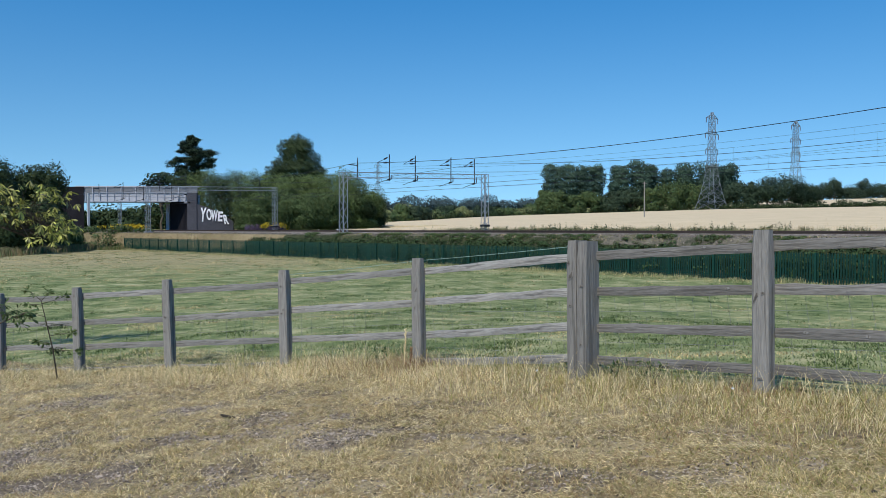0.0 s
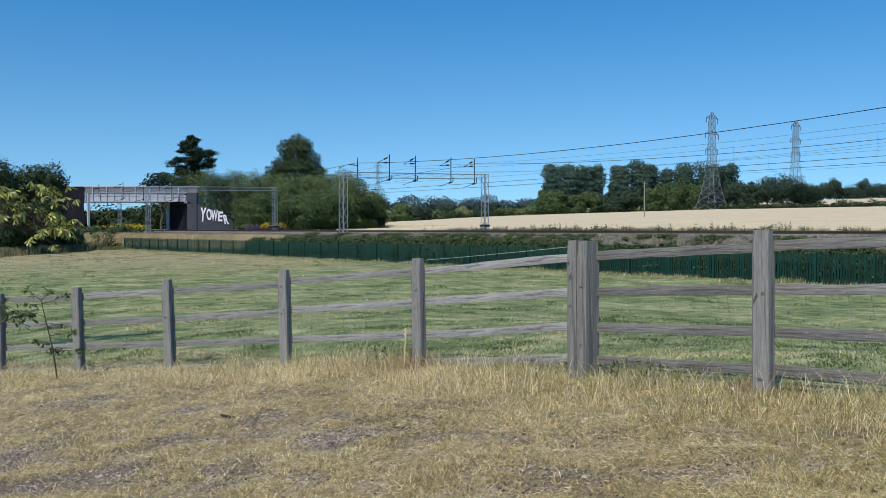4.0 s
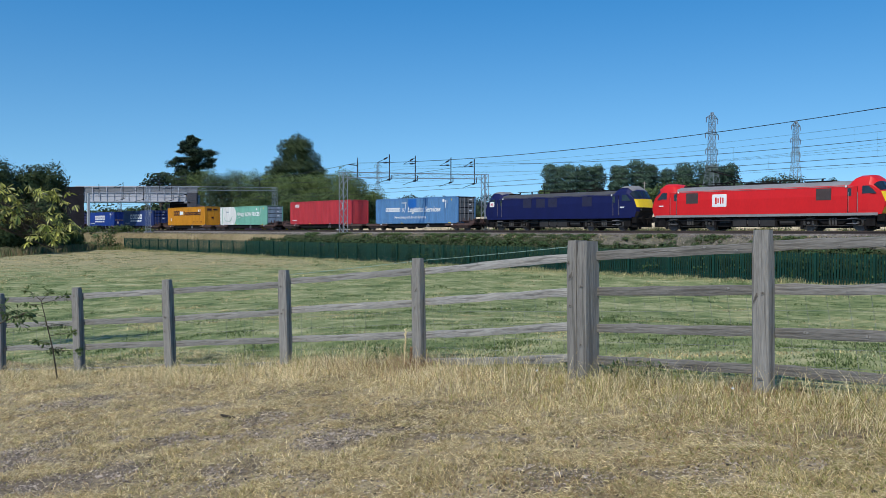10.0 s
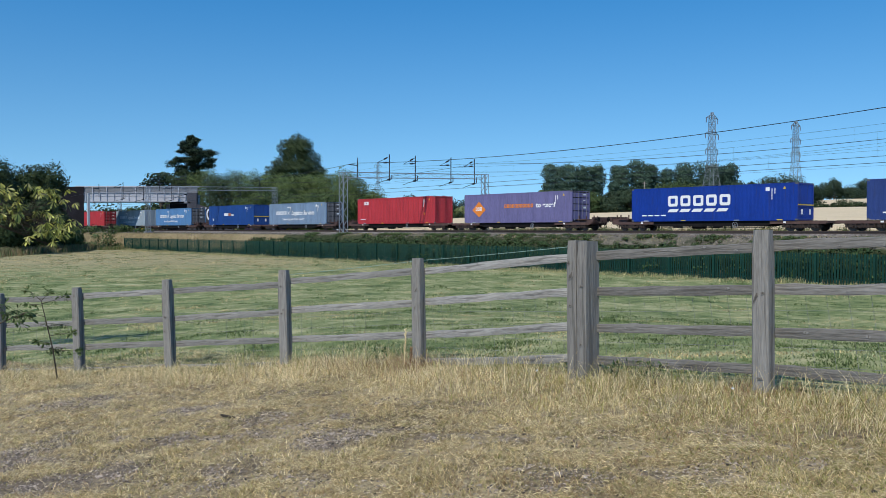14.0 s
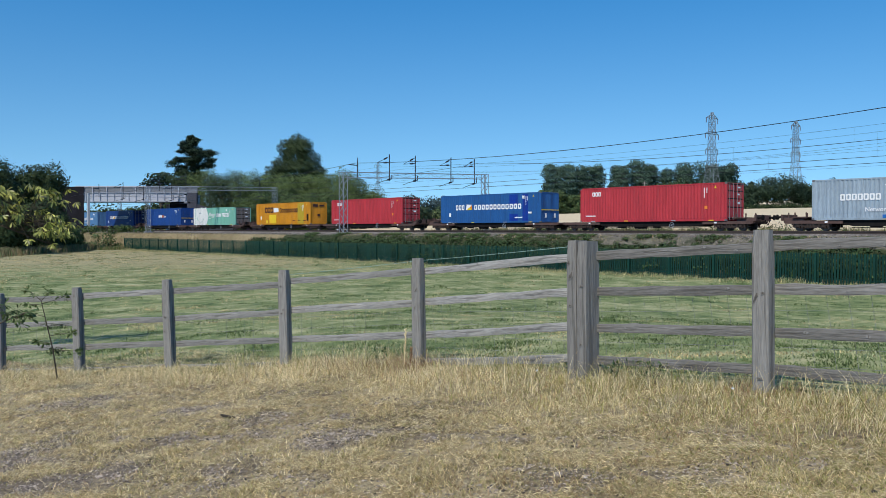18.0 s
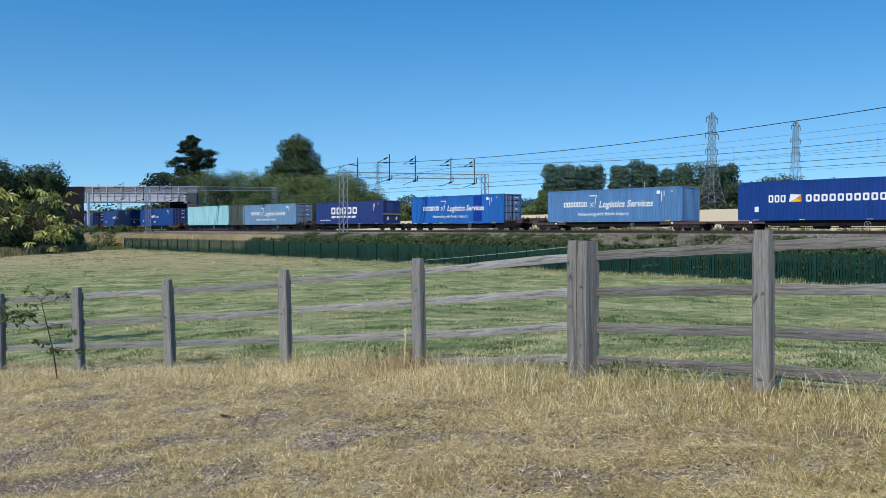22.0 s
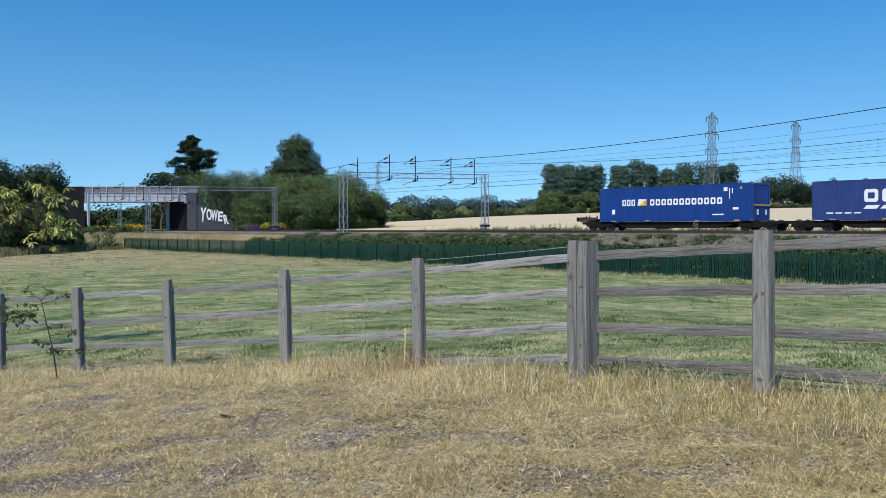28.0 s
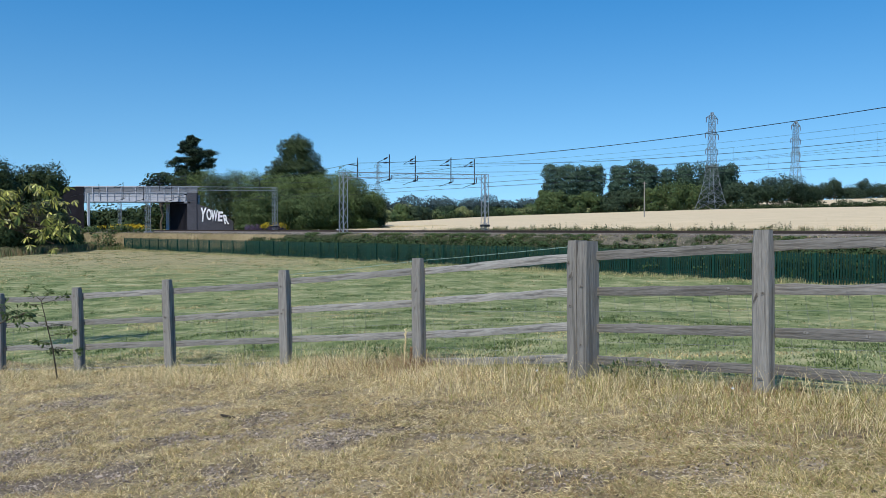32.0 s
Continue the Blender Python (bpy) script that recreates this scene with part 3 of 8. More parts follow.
def portal(s, near, far, top, rise, arms=True, solid=False):
    """An overhead-line portal: two lattice masts, a lattice beam, drop tubes and registration arms over the tracks."""
    base = RAIL - 0.22
    x, y = on_line(s, 0)
    g = thing("catenary_portal", "galvanised steel lattice portal carrying overhead wires", "gantry",
              Matrix.Translation((x, y, base)) @ Matrix.Rotation(radians(TURN), 4, "Z"), group="portals over the tracks")
    h = top - base
    lift = lambda o: rise * (o + near) / (near + far)
    for o in (-near, far):
        hm = h + lift(o)
        mast = Mesh().chamfer(-0.2, -0.2, -0.75, 0.2, 0.2, hm, 0.05) if solid else lattice_mast(hm, 0.33)
        part("mast", mast, "pale_steel" if solid else "galvanised", g, at=Matrix.Translation((0, o, 0)))
        if o > 0:
            part("climbing_guard", Mesh().box(-0.42, o - 0.40, 0.62, 0.42, o + 0.40, 0.86), "dark_wire", g)
    b = Mesh()
    for dx in (-0.28, 0.28):
        b.bar((dx, -near - 0.3, h), (dx, far + 0.3, h + rise), 0.055)
        b.bar((dx, -near, h - 0.5), (dx, far, h - 0.5 + rise), 0.055)
        n = int((near + far) / 1.1)
        for i in range(n):
            y0, y1 = mix(-near, far, i / n), mix(-near, far, (i + 1) / n)
            b.bar((dx, y0, h + lift(y0) - (0.5 if i % 2 else 0)), (dx, y1, h + lift(y1) - (0 if i % 2 else 0.5)), 0.016)
    for i in range(9):
        y0 = mix(-near, far, i / 8)
        b.bar((-0.28, y0, h + lift(y0)), (0.28, y0, h + lift(y0)), 0.03)
    for o, sg in ((-near, 1), (far, -1)):
        b.bar((0, o, h - 1.1 + lift(o)), (0, o + sg * 0.9, h - 0.5 + lift(o)), 0.05)
    part("beam", b, "galvanised", g)
    if arms:
        part("drop_tube", Mesh().rod((0, -10.6, h - 0.6), (0, -10.6, h + 1.5), 0.055).rod((0, -10.6, h + 0.75), (0, -11.6, h + 0.8), 0.05), "dark_wire", g)
        hb = h
        for o in TRACKS:
            d = o + 1.75
            h = hb + lift(d) * 0.6
            part("drop_tube", Mesh().rod((0, d, h - 0.75), (0, d, h + 1.95), 0.055), "dark_wire", g)
            a = Mesh().rod((0, d, h + 1.15), (0, d - 1.6, h + 1.0), 0.028).rod((0, d, h + 1.75), (0, d - 1.5, h + 1.05), 0.022)
            for q in range(5):
                a.rod((0, d - 0.3 - q * 0.09, h + 1.122 - q * 0.008), (0, d - 0.34 - q * 0.09, h + 1.118 - q * 0.008), 0.085)
                a.rod((0, d - 0.35 - q * 0.07, h + 1.59 - q * 0.033), (0, d - 0.38 - q * 0.07, h + 1.57 - q * 0.033), 0.085)
            part("insulated_arm", a, "dark_wire", g)
            zc = RAIL + 4.65 - base
            a = Mesh().rod((0, d + 0.3, h - 0.1), (0, d + 0.3, zc + 0.55), 0.05).rod((0, d + 0.3, zc + 0.6), (0, d - 0.9, zc + 0.28), 0.028)
            a.rod((0, d - 0.9, zc + 0.28), (0, o + 0.1, zc + 0.03), 0.025)
            for q in range(5):
                a.rod((0, d + 0.1 - q * 0.08, zc + 0.55 - q * 0.02), (0, d + 0.06 - q * 0.08, zc + 0.54 - q * 0.02), 0.09)
            part("registration_arm", a, "dark_wire", g)
    return g


PORTALS = ((52.0, 12.3, 6.9, 7.2, 0.6), (-0.5, 12.3, 6.9, 6.78, 0.62), (-48.6, 12.3, 7.9, 7.3, 0.5), (-73.1, 12.3, 6.7, 7.15, 0.2, True, True), (-112.0, 12.3, 7.0, 7.1, 0.5))
for row in PORTALS:
    portal(*row)


def wire_span(m, a, b, sag, r, n=10):
    a, b = Vector(a), Vector(b)
    side = (b - a).cross(Vector((0, 0, 1))).normalized() * r
    up = Vector((0, 0, r))
    rings = []
    for i in range(n + 1):
        t = i / n
        p = a.lerp(b, t) - Vector((0, 0, 4 * sag * t * (1 - t)))
        rings.append([p + side, p + up, p - side, p - up])
    m.loft(rings)


def build_wires():
    stops = [104.0] + [p[0] for p in PORTALS] + [-160.0, -230.0]
    for o in TRACKS:
        drop = Mesh()
        w = thing("overhead_wire", "thin dark overhead contact and catenary wires", "wire", group="wires over the tracks")
        for a, b in zip(stops, stops[1:]):
            mess, cont = Mesh(), Mesh()
            zm = RAIL + 6.3
            pa, pb = on_line(a, o), on_line(b, o)
            wire_span(mess, (*pa, zm), (*pb, zm), 0.9 if o == 0.0 else 0.6, 0.007, 14)
            za = zb = RAIL + 4.62
            if o in (-5.0, 0.0):
                za, zb = (RAIL + (4.60 if q > 20 else 4.36) for q in (a, b))
            wire_span(cont, (*pa, za), (*pb, zb), 0.03, 0.016 if o in (-5.0, 0.0) else 0.006, 4)
            part("catenary", mess, "dark_wire", w)
            part("contact_wire", cont, "dark_wire", w)
            for t in (0.12, 0.3, 0.5, 0.7, 0.88):
                p = on_line(mix(a, b, t), o)
                drop.rod((*p, mix(za, zb, t)), (*p, zm - 4 * 0.6 * t * (1 - t)), 0.003, sides=3)
        tagged(part("droppers", drop, "dark_wire", w), kind="stuff")
    # feeder cables carried on both ends of the portals
    for o, z0, z1, sag, r in ((-10.9, 6.6, 6.9, 0.80, 0.022), (5.5, 7.38, 7.05, 0.74, 0.020)):
        w = thing("feeder_cable", "dark feeder cable slung along the portals", "cable", group="feeder cables")
        for a, b in zip(stops, stops[1:]):
            m = Mesh()
            wire_span(m, (*on_line(a, o), RAIL + (z1 if a > 20 else z0)), (*on_line(b, o), RAIL + (z1 if b > 20 else z0)), sag, r, 16)
            part("cable_span", m, "dark_wire", w)


build_wires()


# ---- road bridge over the railway ----
def build_bridge():
    y0, y1 = 145.5, 150.9
    zb, zt = EYE + 4.885, EYE + 7.44
    xl, xr, xe = -0.4362 * y0, -0.3095 * y0, -0.2975 * y0
    g = thing("road_bridge", "grey painted steel girder road bridge on dark brick abutments", "bridge", Matrix.Translation((0, 0, 0)))
    SK = -0.885
    sx = lambda x, y: x + SK * (y - y0)
    deck = Mesh().loft([[(sx(x, y), y, z) for y, z in ((y0 + 0.35, zb + 0.05), (y1 - 0.35, zb + 0.05), (y1 - 0.35, zb + 1.0), (y0 + 0.35, zb + 1.0))] for x in (xl - 3, xr + 2)])
    part("deck", deck, "bridge_dark", g)
    for y, sg in ((y0, -1), (y1, 1)):
        k = sx(0, y)
        a, b = xl + 0.2 + k, xr + k
        gd = part("girder", Mesh().box(a, y - 0.1, zb, b, y + 0.1, zb + 1.45).box(a, y - 0.3, zb - 0.07, b, y + 0.3, zb)
                  .box(a, y - 0.26, zb + 1.45, b, y + 0.26, zb + 1.52), "bridge_paint", g)
        for i in range(15):
            x = mix(a + 0.3, b - 0.3, i / 14)
            part("stiffener", Mesh().box(x - 0.07, y + sg * 0.1, zb, x + 0.07, y + sg * 0.28, zb + (2.5 if i % 2 else 1.45)), "bridge_paint", gd)
        part("parapet", Mesh().box(a - 1.2, y - 0.12, zb + 1.52, xe + k, y + 0.12, zt - 0.10), "bridge_dark", g, "dark steel parapet")
        part("coping", Mesh().box(a - 1.6, y - 0.26, zt - 0.10, xe + 0.3 + k, y + 0.26, zt + 0.14), "bridge_paint", g, "pale coping along the parapet")
    for i in range(9):
        x = mix(xl, xr, (i + 0.5) / 9)
        part("cross_beam", Mesh().loft([[(sx(x + e, y), y, z) for e, z in ((-0.12, zb - 0.02), (0.12, zb - 0.02), (0.12, zb + 0.06), (-0.12, zb + 0.06))] for y in (y0 + 0.3, y1 - 0.3)]), "bridge_dark", g)
    skewed = lambda xa, xb, ya, yb, za, zz: Mesh().loft([[(sx(x, y), y, za) for x, y in ((xa, ya), (xb, ya), (xb, yb), (xa, yb))],
                                                         [(sx(x, y), y, zz) for x, y in ((xa, ya), (xb, ya), (xb, yb), (xa, yb))]])
    part("abutment", skewed(xl - 11, xl, y0 - 0.3, y1 + 0.3, -2.5, zt + 0.02), "blue_brick", g, "dark brick abutment")
    part("abutment", skewed(xr, xe - 0.1, y0 + 0.1, y1 + 0.3, 0.3, zb + 1.9), "blue_brick", g, "dark brick abutment")
    part("pilaster", Mesh().chamfer(xr, y0 - 0.45, 0.3, xe, y0 + 0.1, zb + 1.5, 0.08), "concrete_grey", g, "grey abutment pilaster")
    part("bearing_shelf", Mesh().box(xr - 0.5, y0 - 0.45, zb - 0.38, xr + 0.6, y0 + 0.3, zb - 0.08), "bridge_dark", g)
    part("pier", Mesh().chamfer(-0.3335 * 151.4 - 0.3, 151.1, 0.2, -0.3335 * 151.4 + 0.3, 151.7, zb - 0.3, 0.06), "bridge_paint", g, "pale concrete pier")
    # wing wall, stepping down beside the track
    w = Mesh()
    a, b = (xe, y0 - 0.3), (-0.2560 * y0, y0 + 0.9)
    za, ze = EYE + 4.38, EYE + 1.30
    rings = []
    for t in (0.0, 0.25, 0.5, 0.75, 1.0):
        x, y, z = mix(a[0], b[0], t), mix(a[1], b[1], t), mix(za, ze, t ** 1.35)
        rings.append([(x, y, 0.3), (x, y + 0.5, 0.3), (x, y + 0.5, z), (x, y, z)])
    w.loft(rings)
    wall = part("wing_wall", w, "concrete_grey", g, "grey wing wall with white graffiti")
    ang = math.atan2(b[1] - a[1], b[0] - a[0])
    top, foot, k = (3.42, 3.22, 3.0, 2.75, 2.2), (0.96, 1.2, 1.06, 1.0, 0.5), 0.0
    for i, (ch, wide) in enumerate(zip("YOWER", (0.96, 0.82, 1.04, 0.85, 1.06))):
        cu = bpy.data.curves.new("graffiti", "FONT")
        cu.body, cu.size, cu.offset, cu.extrude, cu.shear = ch, 2.0, 0.07, 0.005, (0.2, -0.1, 0.1, 0.1, -0.35)[i]
        t = new("graffiti", cu)
        me = bpy.data.meshes.new_from_object(t)
        bpy.data.objects.remove(t)
        xs, ys = [v.co.x for v in me.vertices], [v.co.y for v in me.vertices]
        for v in me.vertices:
            v.co.x = (v.co.x - min(xs)) / (max(xs) - min(xs)) * wide * 1.08
            v.co.y = mix(foot[i], top[i], (v.co.y - min(ys)) / (max(ys) - min(ys)))
        me.materials.clear()
        me.materials.append(MATS["white_spray"])
        part("graffiti", me, "", wall, "white sprayed graffiti letter",
             at=Matrix.Translation((a[0] + 0.62 + k * math.cos(ang), a[1] - 0.03 + k * math.sin(ang), EYE + 0.35)) @ Matrix.Rotation(ang, 4, "Z") @ Matrix.Rotation(radians(90), 4, "X"))
        k += wide * 1.02
    # embankment of the road
    rings = []
    for i in range(16):
        x = mix(-260, -0.4768 * y0, i / 15)
        zg = min(ground(x, y0 - 9), ground(x, y1 + 9), 0.3) - 0.4
        rings.append([(x, y0 - 1.2, zg), (x, y0 + 1, zt - 0.5), (x, y1 - 1, zt - 0.5), (x, y1 + 9, zg)])
    tagged(part("embankment", Mesh().loft(rings), "bank_grass"), "overgrown road embankment beside the bridge", "embankment", kind="structure")


build_bridge()


# ---- steel palisade fence along the railway ----
def pale_data():
    m = Mesh()
    w, h = 0.047, 1.7
    prof = [(-w, 0.012), (-w * 0.45, -0.006), (0, 0.008), (w * 0.45, -0.006), (w, 0.012)]
    m.loft([[(x, y, 0.06) for x, y in prof], [(x, y, h - 0.10) for x, y in prof], [(x * 0.25, y, h + (0.02 if abs(x) < 0.02 else -0.02)) for x, y in prof]],
           closed=False, caps=False)
    return m.data("pale", "green_paint")


def build_palisade():
    s0, s1, o = -49.0, 57.0, -15.4
    turn = Matrix.Rotation(radians(TURN), 4, "Z")
    g = thing("palisade_fence", "dark green painted steel palisade fence", "fence", Matrix.Identity(4), kind="")
    me = pale_data()

    def foot(s):
        x, y = on_line(s, o)
        return Matrix.Translation((x, y, ground(x, y) - 0.05)) @ turn
    for i in range(int((s1 - s0) / 2.9) + 1):
        part("post", Mesh().box(-0.055, -0.11, -0.1, 0.055, -0.012, 1.66), "green_paint", g, at=foot(s0 + i * 2.9))
    for z in (0.32, 1.38):
        for i in range(int((s1 - s0) / 2.9)):
            part("rail", Mesh().box(0, 0.012, z, 2.9, 0.02, z + 0.05), "green_paint", g, at=foot(s0 + i * 2.9))
    far = Mesh()
    tmp = [tuple(v.co) for v in me.vertices]
    tf = [tuple(p.vertices) for p in me.polygons]
    n = int((s1 - s0) / 0.143)
    for i in range(n):
        s = s0 + i * 0.143
        m = foot(s) @ Matrix.Rotation(random.uniform(-0.012, 0.012), 4, "Y")
        if s > s1 - 0.143 * 300:
            part("pale", me, "", g, at=m)
        else:
            b = len(far.v)
            far.v += [tuple(m @ Vector(p)) for p in tmp]
            far.f += [tuple(b + j for j in q) for q in tf]
            far.k += [0] * len(tf)
    tagged(part("pale_run", far, "green_paint", g), kind="stuff")


build_palisade()


# ---- wooden post and rail fence ----
POSTS = [(-8.15, 12.85), (-6.62, 12.28), (-5.16, 11.66), (-3.67, 11.06), (-1.94, 10.16), (-0.264, 9.2), (1.26, 7.37), (2.36, 6.04), (3.62, 4.52), (4.9, 3.0)]


# heights of the four rails over the ground at the two ends of each bay
RAIL_ENDS = [((1.085, 1.09), (0.71, 0.71), (0.37, 0.37), (0.03, 0.02)), ((1.09, 1.05), (0.71, 0.685), (0.368, 0.348), (0.02, 0.02)),
             ((1.072, 1.036), (0.697, 0.662), (0.345, 0.328), (0.012, 0.008)), ((1.04, 1.015), (0.668, 0.672), (0.322, 0.328), (0.0, 0.012)),
             ((1.05, 1.06), (0.695, 0.70), (0.333, 0.337), (0.0, 0.031)), ((1.05, 1.104), (0.707, 0.789), (0.33, 0.473), (0.02, 0.184)),
             ((1.102, 1.072), (0.784, 0.752), (0.456, 0.443), (0.175, 0.153)), ((1.076, 1.046), (0.756, 0.725), (0.437, 0.418), (0.166, 0.111)),
             ((1.05, 1.05), (0.725, 0.725), (0.42, 0.42), (0.12, 0.12))]


def fence_post(x, y, ang, w, d, h, lean=0.0, leany=0.0, knots=()):
    z = ground(x, y)
    p = thing("fence_post", "weathered grey square timber fence post", "fence post",
              Matrix.Translation((x, y, z)) @ Matrix.Rotation(ang, 4, "Z") @ Matrix.Rotation(radians(lean), 4, "Y") @ Matrix.Rotation(radians(leany), 4, "X"),
              group="fence posts")
    m = Mesh()
    rng = random.Random(int(x * 100))
    rings = []
    for i in range(9):
        t = i / 8
        zz = mix(-0.35, h, t)
        j = lambda: rng.uniform(-0.004, 0.004)
        c = 0.012 if i < 8 else 0.02
        e = 0 if i < 8 else 0.006
        rings.append([(-w / 2 + c + e + j(), -d / 2 + e, zz), (w / 2 - c - e + j(), -d / 2 + e, zz), (w / 2 - e, -d / 2 + c + e, zz),
                      (w / 2 - e, d / 2 - c - e, zz), (w / 2 - c - e, d / 2 - e, zz), (-w / 2 + c + e, d / 2 - e, zz), (-w / 2 + e, d / 2 - c - e, zz),
                      (-w / 2 + e, -d / 2 + c + e, zz)])
    m.loft(rings)
    part("timber", m, "old_wood", p)
    for kx, kz, rx, rz in knots:
        kn = Mesh()
        for q, e, k in ((1.55, 0.006, 1), (0.9, 0.0075, 0)):
            ph = [rng.uniform(0.6, 1.3) for _ in range(10)]
            kn.face([(max(-w / 2 + 0.013, min(w / 2 - 0.013, kx + q * rx * ph[t] * math.cos(t * 0.628) + 0.5 * q * rz * math.sin(t * 0.628))), -d / 2 - e,
                      kz + q * rz * ph[t] * math.sin(t * 0.628)) for t in range(10)], k)
        part("knot", kn, ["knot", "knot_worn"], p)
    return p


def post_knots(i, k=0.0):
    if i == 6:
        return ((-0.02, 1.05, 0.012, 0.016), (0.008, 0.94, 0.02, 0.028), (-0.004, 0.67, 0.014, 0.01)) if k < 0 else ((0.012, 0.84, 0.016, 0.01), (0.004, 0.32, 0.01, 0.012))
    if i == 7:
        return ((-0.03, 0.70, 0.007, 0.038), (0.028, 0.74, 0.010, 0.007), (0.0, 0.11, 0.018, 0.006))
    rr = random.Random(70 + i)
    return tuple((rr.uniform(-0.03, 0.03), rr.uniform(0.3, 1.1), rr.uniform(0.006, 0.012), rr.uniform(0.008, 0.016)) for _ in range(3))


def build_wood_fence():
    n = len(POSTS)
    feet = []
    for i, (x, y) in enumerate(POSTS):
        a, b = POSTS[max(0, i - 1)], POSTS[min(n - 1, i + 1)]
        ang = math.atan2(b[1] - a[1], b[0] - a[0])
        big = i == 6
        w, d, h = (0.215, 0.205, 1.24) if big else (0.13, 0.11, 1.2)
        lean = (0, 0, -2.0, -2.5, -1.5, -1.2, -0.6, -0.7, 0, 0)[i]
        if big:
            for k, hh in ((-0.055, 1.25), (0.056, 1.235)):
                fence_post(x + k * math.cos(ang), y + k * math.sin(ang), ang, 0.108, 0.20, hh, lean + k * 4, 0.0, post_knots(i, k))
        else:
            fence_post(x, y, ang, w, d, h, lean, 0.0, post_knots(i))
        feet.append((Vector((x, y, ground(x, y))), ang))
    for i in range(n - 1):
        a, b = feet[i], feet[i + 1]
        for r, (ha, hb) in enumerate(RAIL_ENDS[i]):
            rng = random.Random(i * 10 + r)
            off = Vector((-math.sin(a[1]), math.cos(a[1]), 0)) * 0.075
            off2 = Vector((-math.sin(b[1]), math.cos(b[1]), 0)) * 0.075
            pa = a[0] + Vector((0, 0, ha)) + off
            pb = b[0] + Vector((0, 0, hb)) + off2
            d = pb - pa
            q = d.to_track_quat("X", "Z")
            ob = thing("fence_rail", "brownish weathered timber fence rail on square posts" if i >= 6 else "weathered grey split timber fence rail", "fence rail", Matrix.LocRotScale(pa, q, None), group="fence rails")
            m = Mesh()
            rings = []
            L = d.length
            for j in range(11):
                t = j / 10
                hh = 0.041 + rng.uniform(-0.004, 0.004)
                dz, dy = rng.uniform(-0.005, 0.005), rng.uniform(-0.003, 0.003)
                rings.append([(t * L, dy - 0.019, dz - hh + 0.006), (t * L, dy + 0.019, dz - hh + 0.006), (t * L, dy + 0.019, dz + hh - 0.006),
                              (t * L, dy, dz + hh), (t * L, dy - 0.019, dz + hh - 0.006), (t * L, dy - 0.021, dz)])
            m.loft(rings)
            part("plank", m, "dark_rail" if i >= 6 else "old_rail", ob)
            for _ in range(rng.choice((1, 2, 2, 3, 4))):
                kn = Mesh()
                x, z = rng.uniform(0.08, 0.93) * L, rng.uniform(-0.02, 0.028)
                ra = rng.uniform(0.005, 0.010)
                tilt = rng.uniform(-0.6, 0.6)
                for q, sx, sz, y, k in ((1.2, 1.7, 1.0, -0.0252, 1), (0.7, 0.45, 1.5, -0.0266, 0)):
                    ph = [rng.uniform(0.55, 1.4) for _ in range(9)]
                    dx = 0 if k else rng.uniform(-1, 1) * ra
                    kn.face([(x + dx + q * ra * (sx * ph[t] * math.cos(t * 0.698) + 0.8 * tilt * math.sin(t * 0.698)), y,
                              max(-0.034, min(0.032, z + q * ra * sz * ph[t] * math.sin(t * 0.698)))) for t in range(9)], k)
                part("knot", kn, ["knot", "knot_pale"], ob)
            if rng.random() < 0.55:
                x, w = rng.uniform(0.1, 0.7) * L, rng.uniform(0.12, 0.4)
                z = rng.uniform(-0.012, 0.02)
                sp = Mesh()
                zz = [z + rng.uniform(-0.004, 0.004) for _ in range(6)]
                sp.loft([[(x + w * t / 5, -0.0255, zz[t] - 0.0022) for t in range(6)], [(x + w * t / 5, -0.0255, zz[t] + 0.0022) for t in range(6)]], closed=False, caps=False)
                part("split", sp, "knot", ob)
    # stock netting behind the rails, and a plain wire above
    net = thing("stock_netting", "thin grey wire stock netting stapled behind the rails", "netting")
    for i in range(n - 1):
        a, b = feet[i][0], feet[i + 1][0]
        off = Vector((-math.sin(feet[i][1]), math.cos(feet[i][1]), 0)) * 0.10
        m = Mesh()
        for h in (0.08, 0.2, 0.33, 0.46, 0.60, 0.73):
            m.rod(a + off + Vector((0, 0, h)), b + off + Vector((0, 0, h)), 0.0014, sides=3, caps=False)
        k = int((b - a).length / 0.15)
        lean = (b - a).normalized() * (1 if i >= 5 else 0)
        for j in range(k):
            p = a.lerp(b, j / k) + off
            m.rod(p + Vector((0, 0, 0.08)) + 0.05 * lean, p + Vector((0, 0, 0.73)) - 0.05 * lean, 0.0015, sides=3, caps=False)
        part("mesh_bay", m, "net_wire", net)
        w = Mesh()
        pa, pb = a + off * 0.4 + Vector((0, 0, 1.14 if i == 4 else 1.175)), b + off * 0.4 + Vector((0, 0, 1.175 if i == 4 else 1.205))
        wire_span(w, pa, pb, 0.006, 0.0026, 6)
        for j in range(int((b - a).length / 0.11)):
            p = pa.lerp(pb, j / int((b - a).length / 0.11))
            w.rod(p - Vector((0.004, 0, 0.012)), p + Vector((0.004, 0, 0.012)), 0.0014, sides=3)
        if i in (4, 5):
            part("barbed_wire", w, "barb_wire", net)


build_wood_fence()


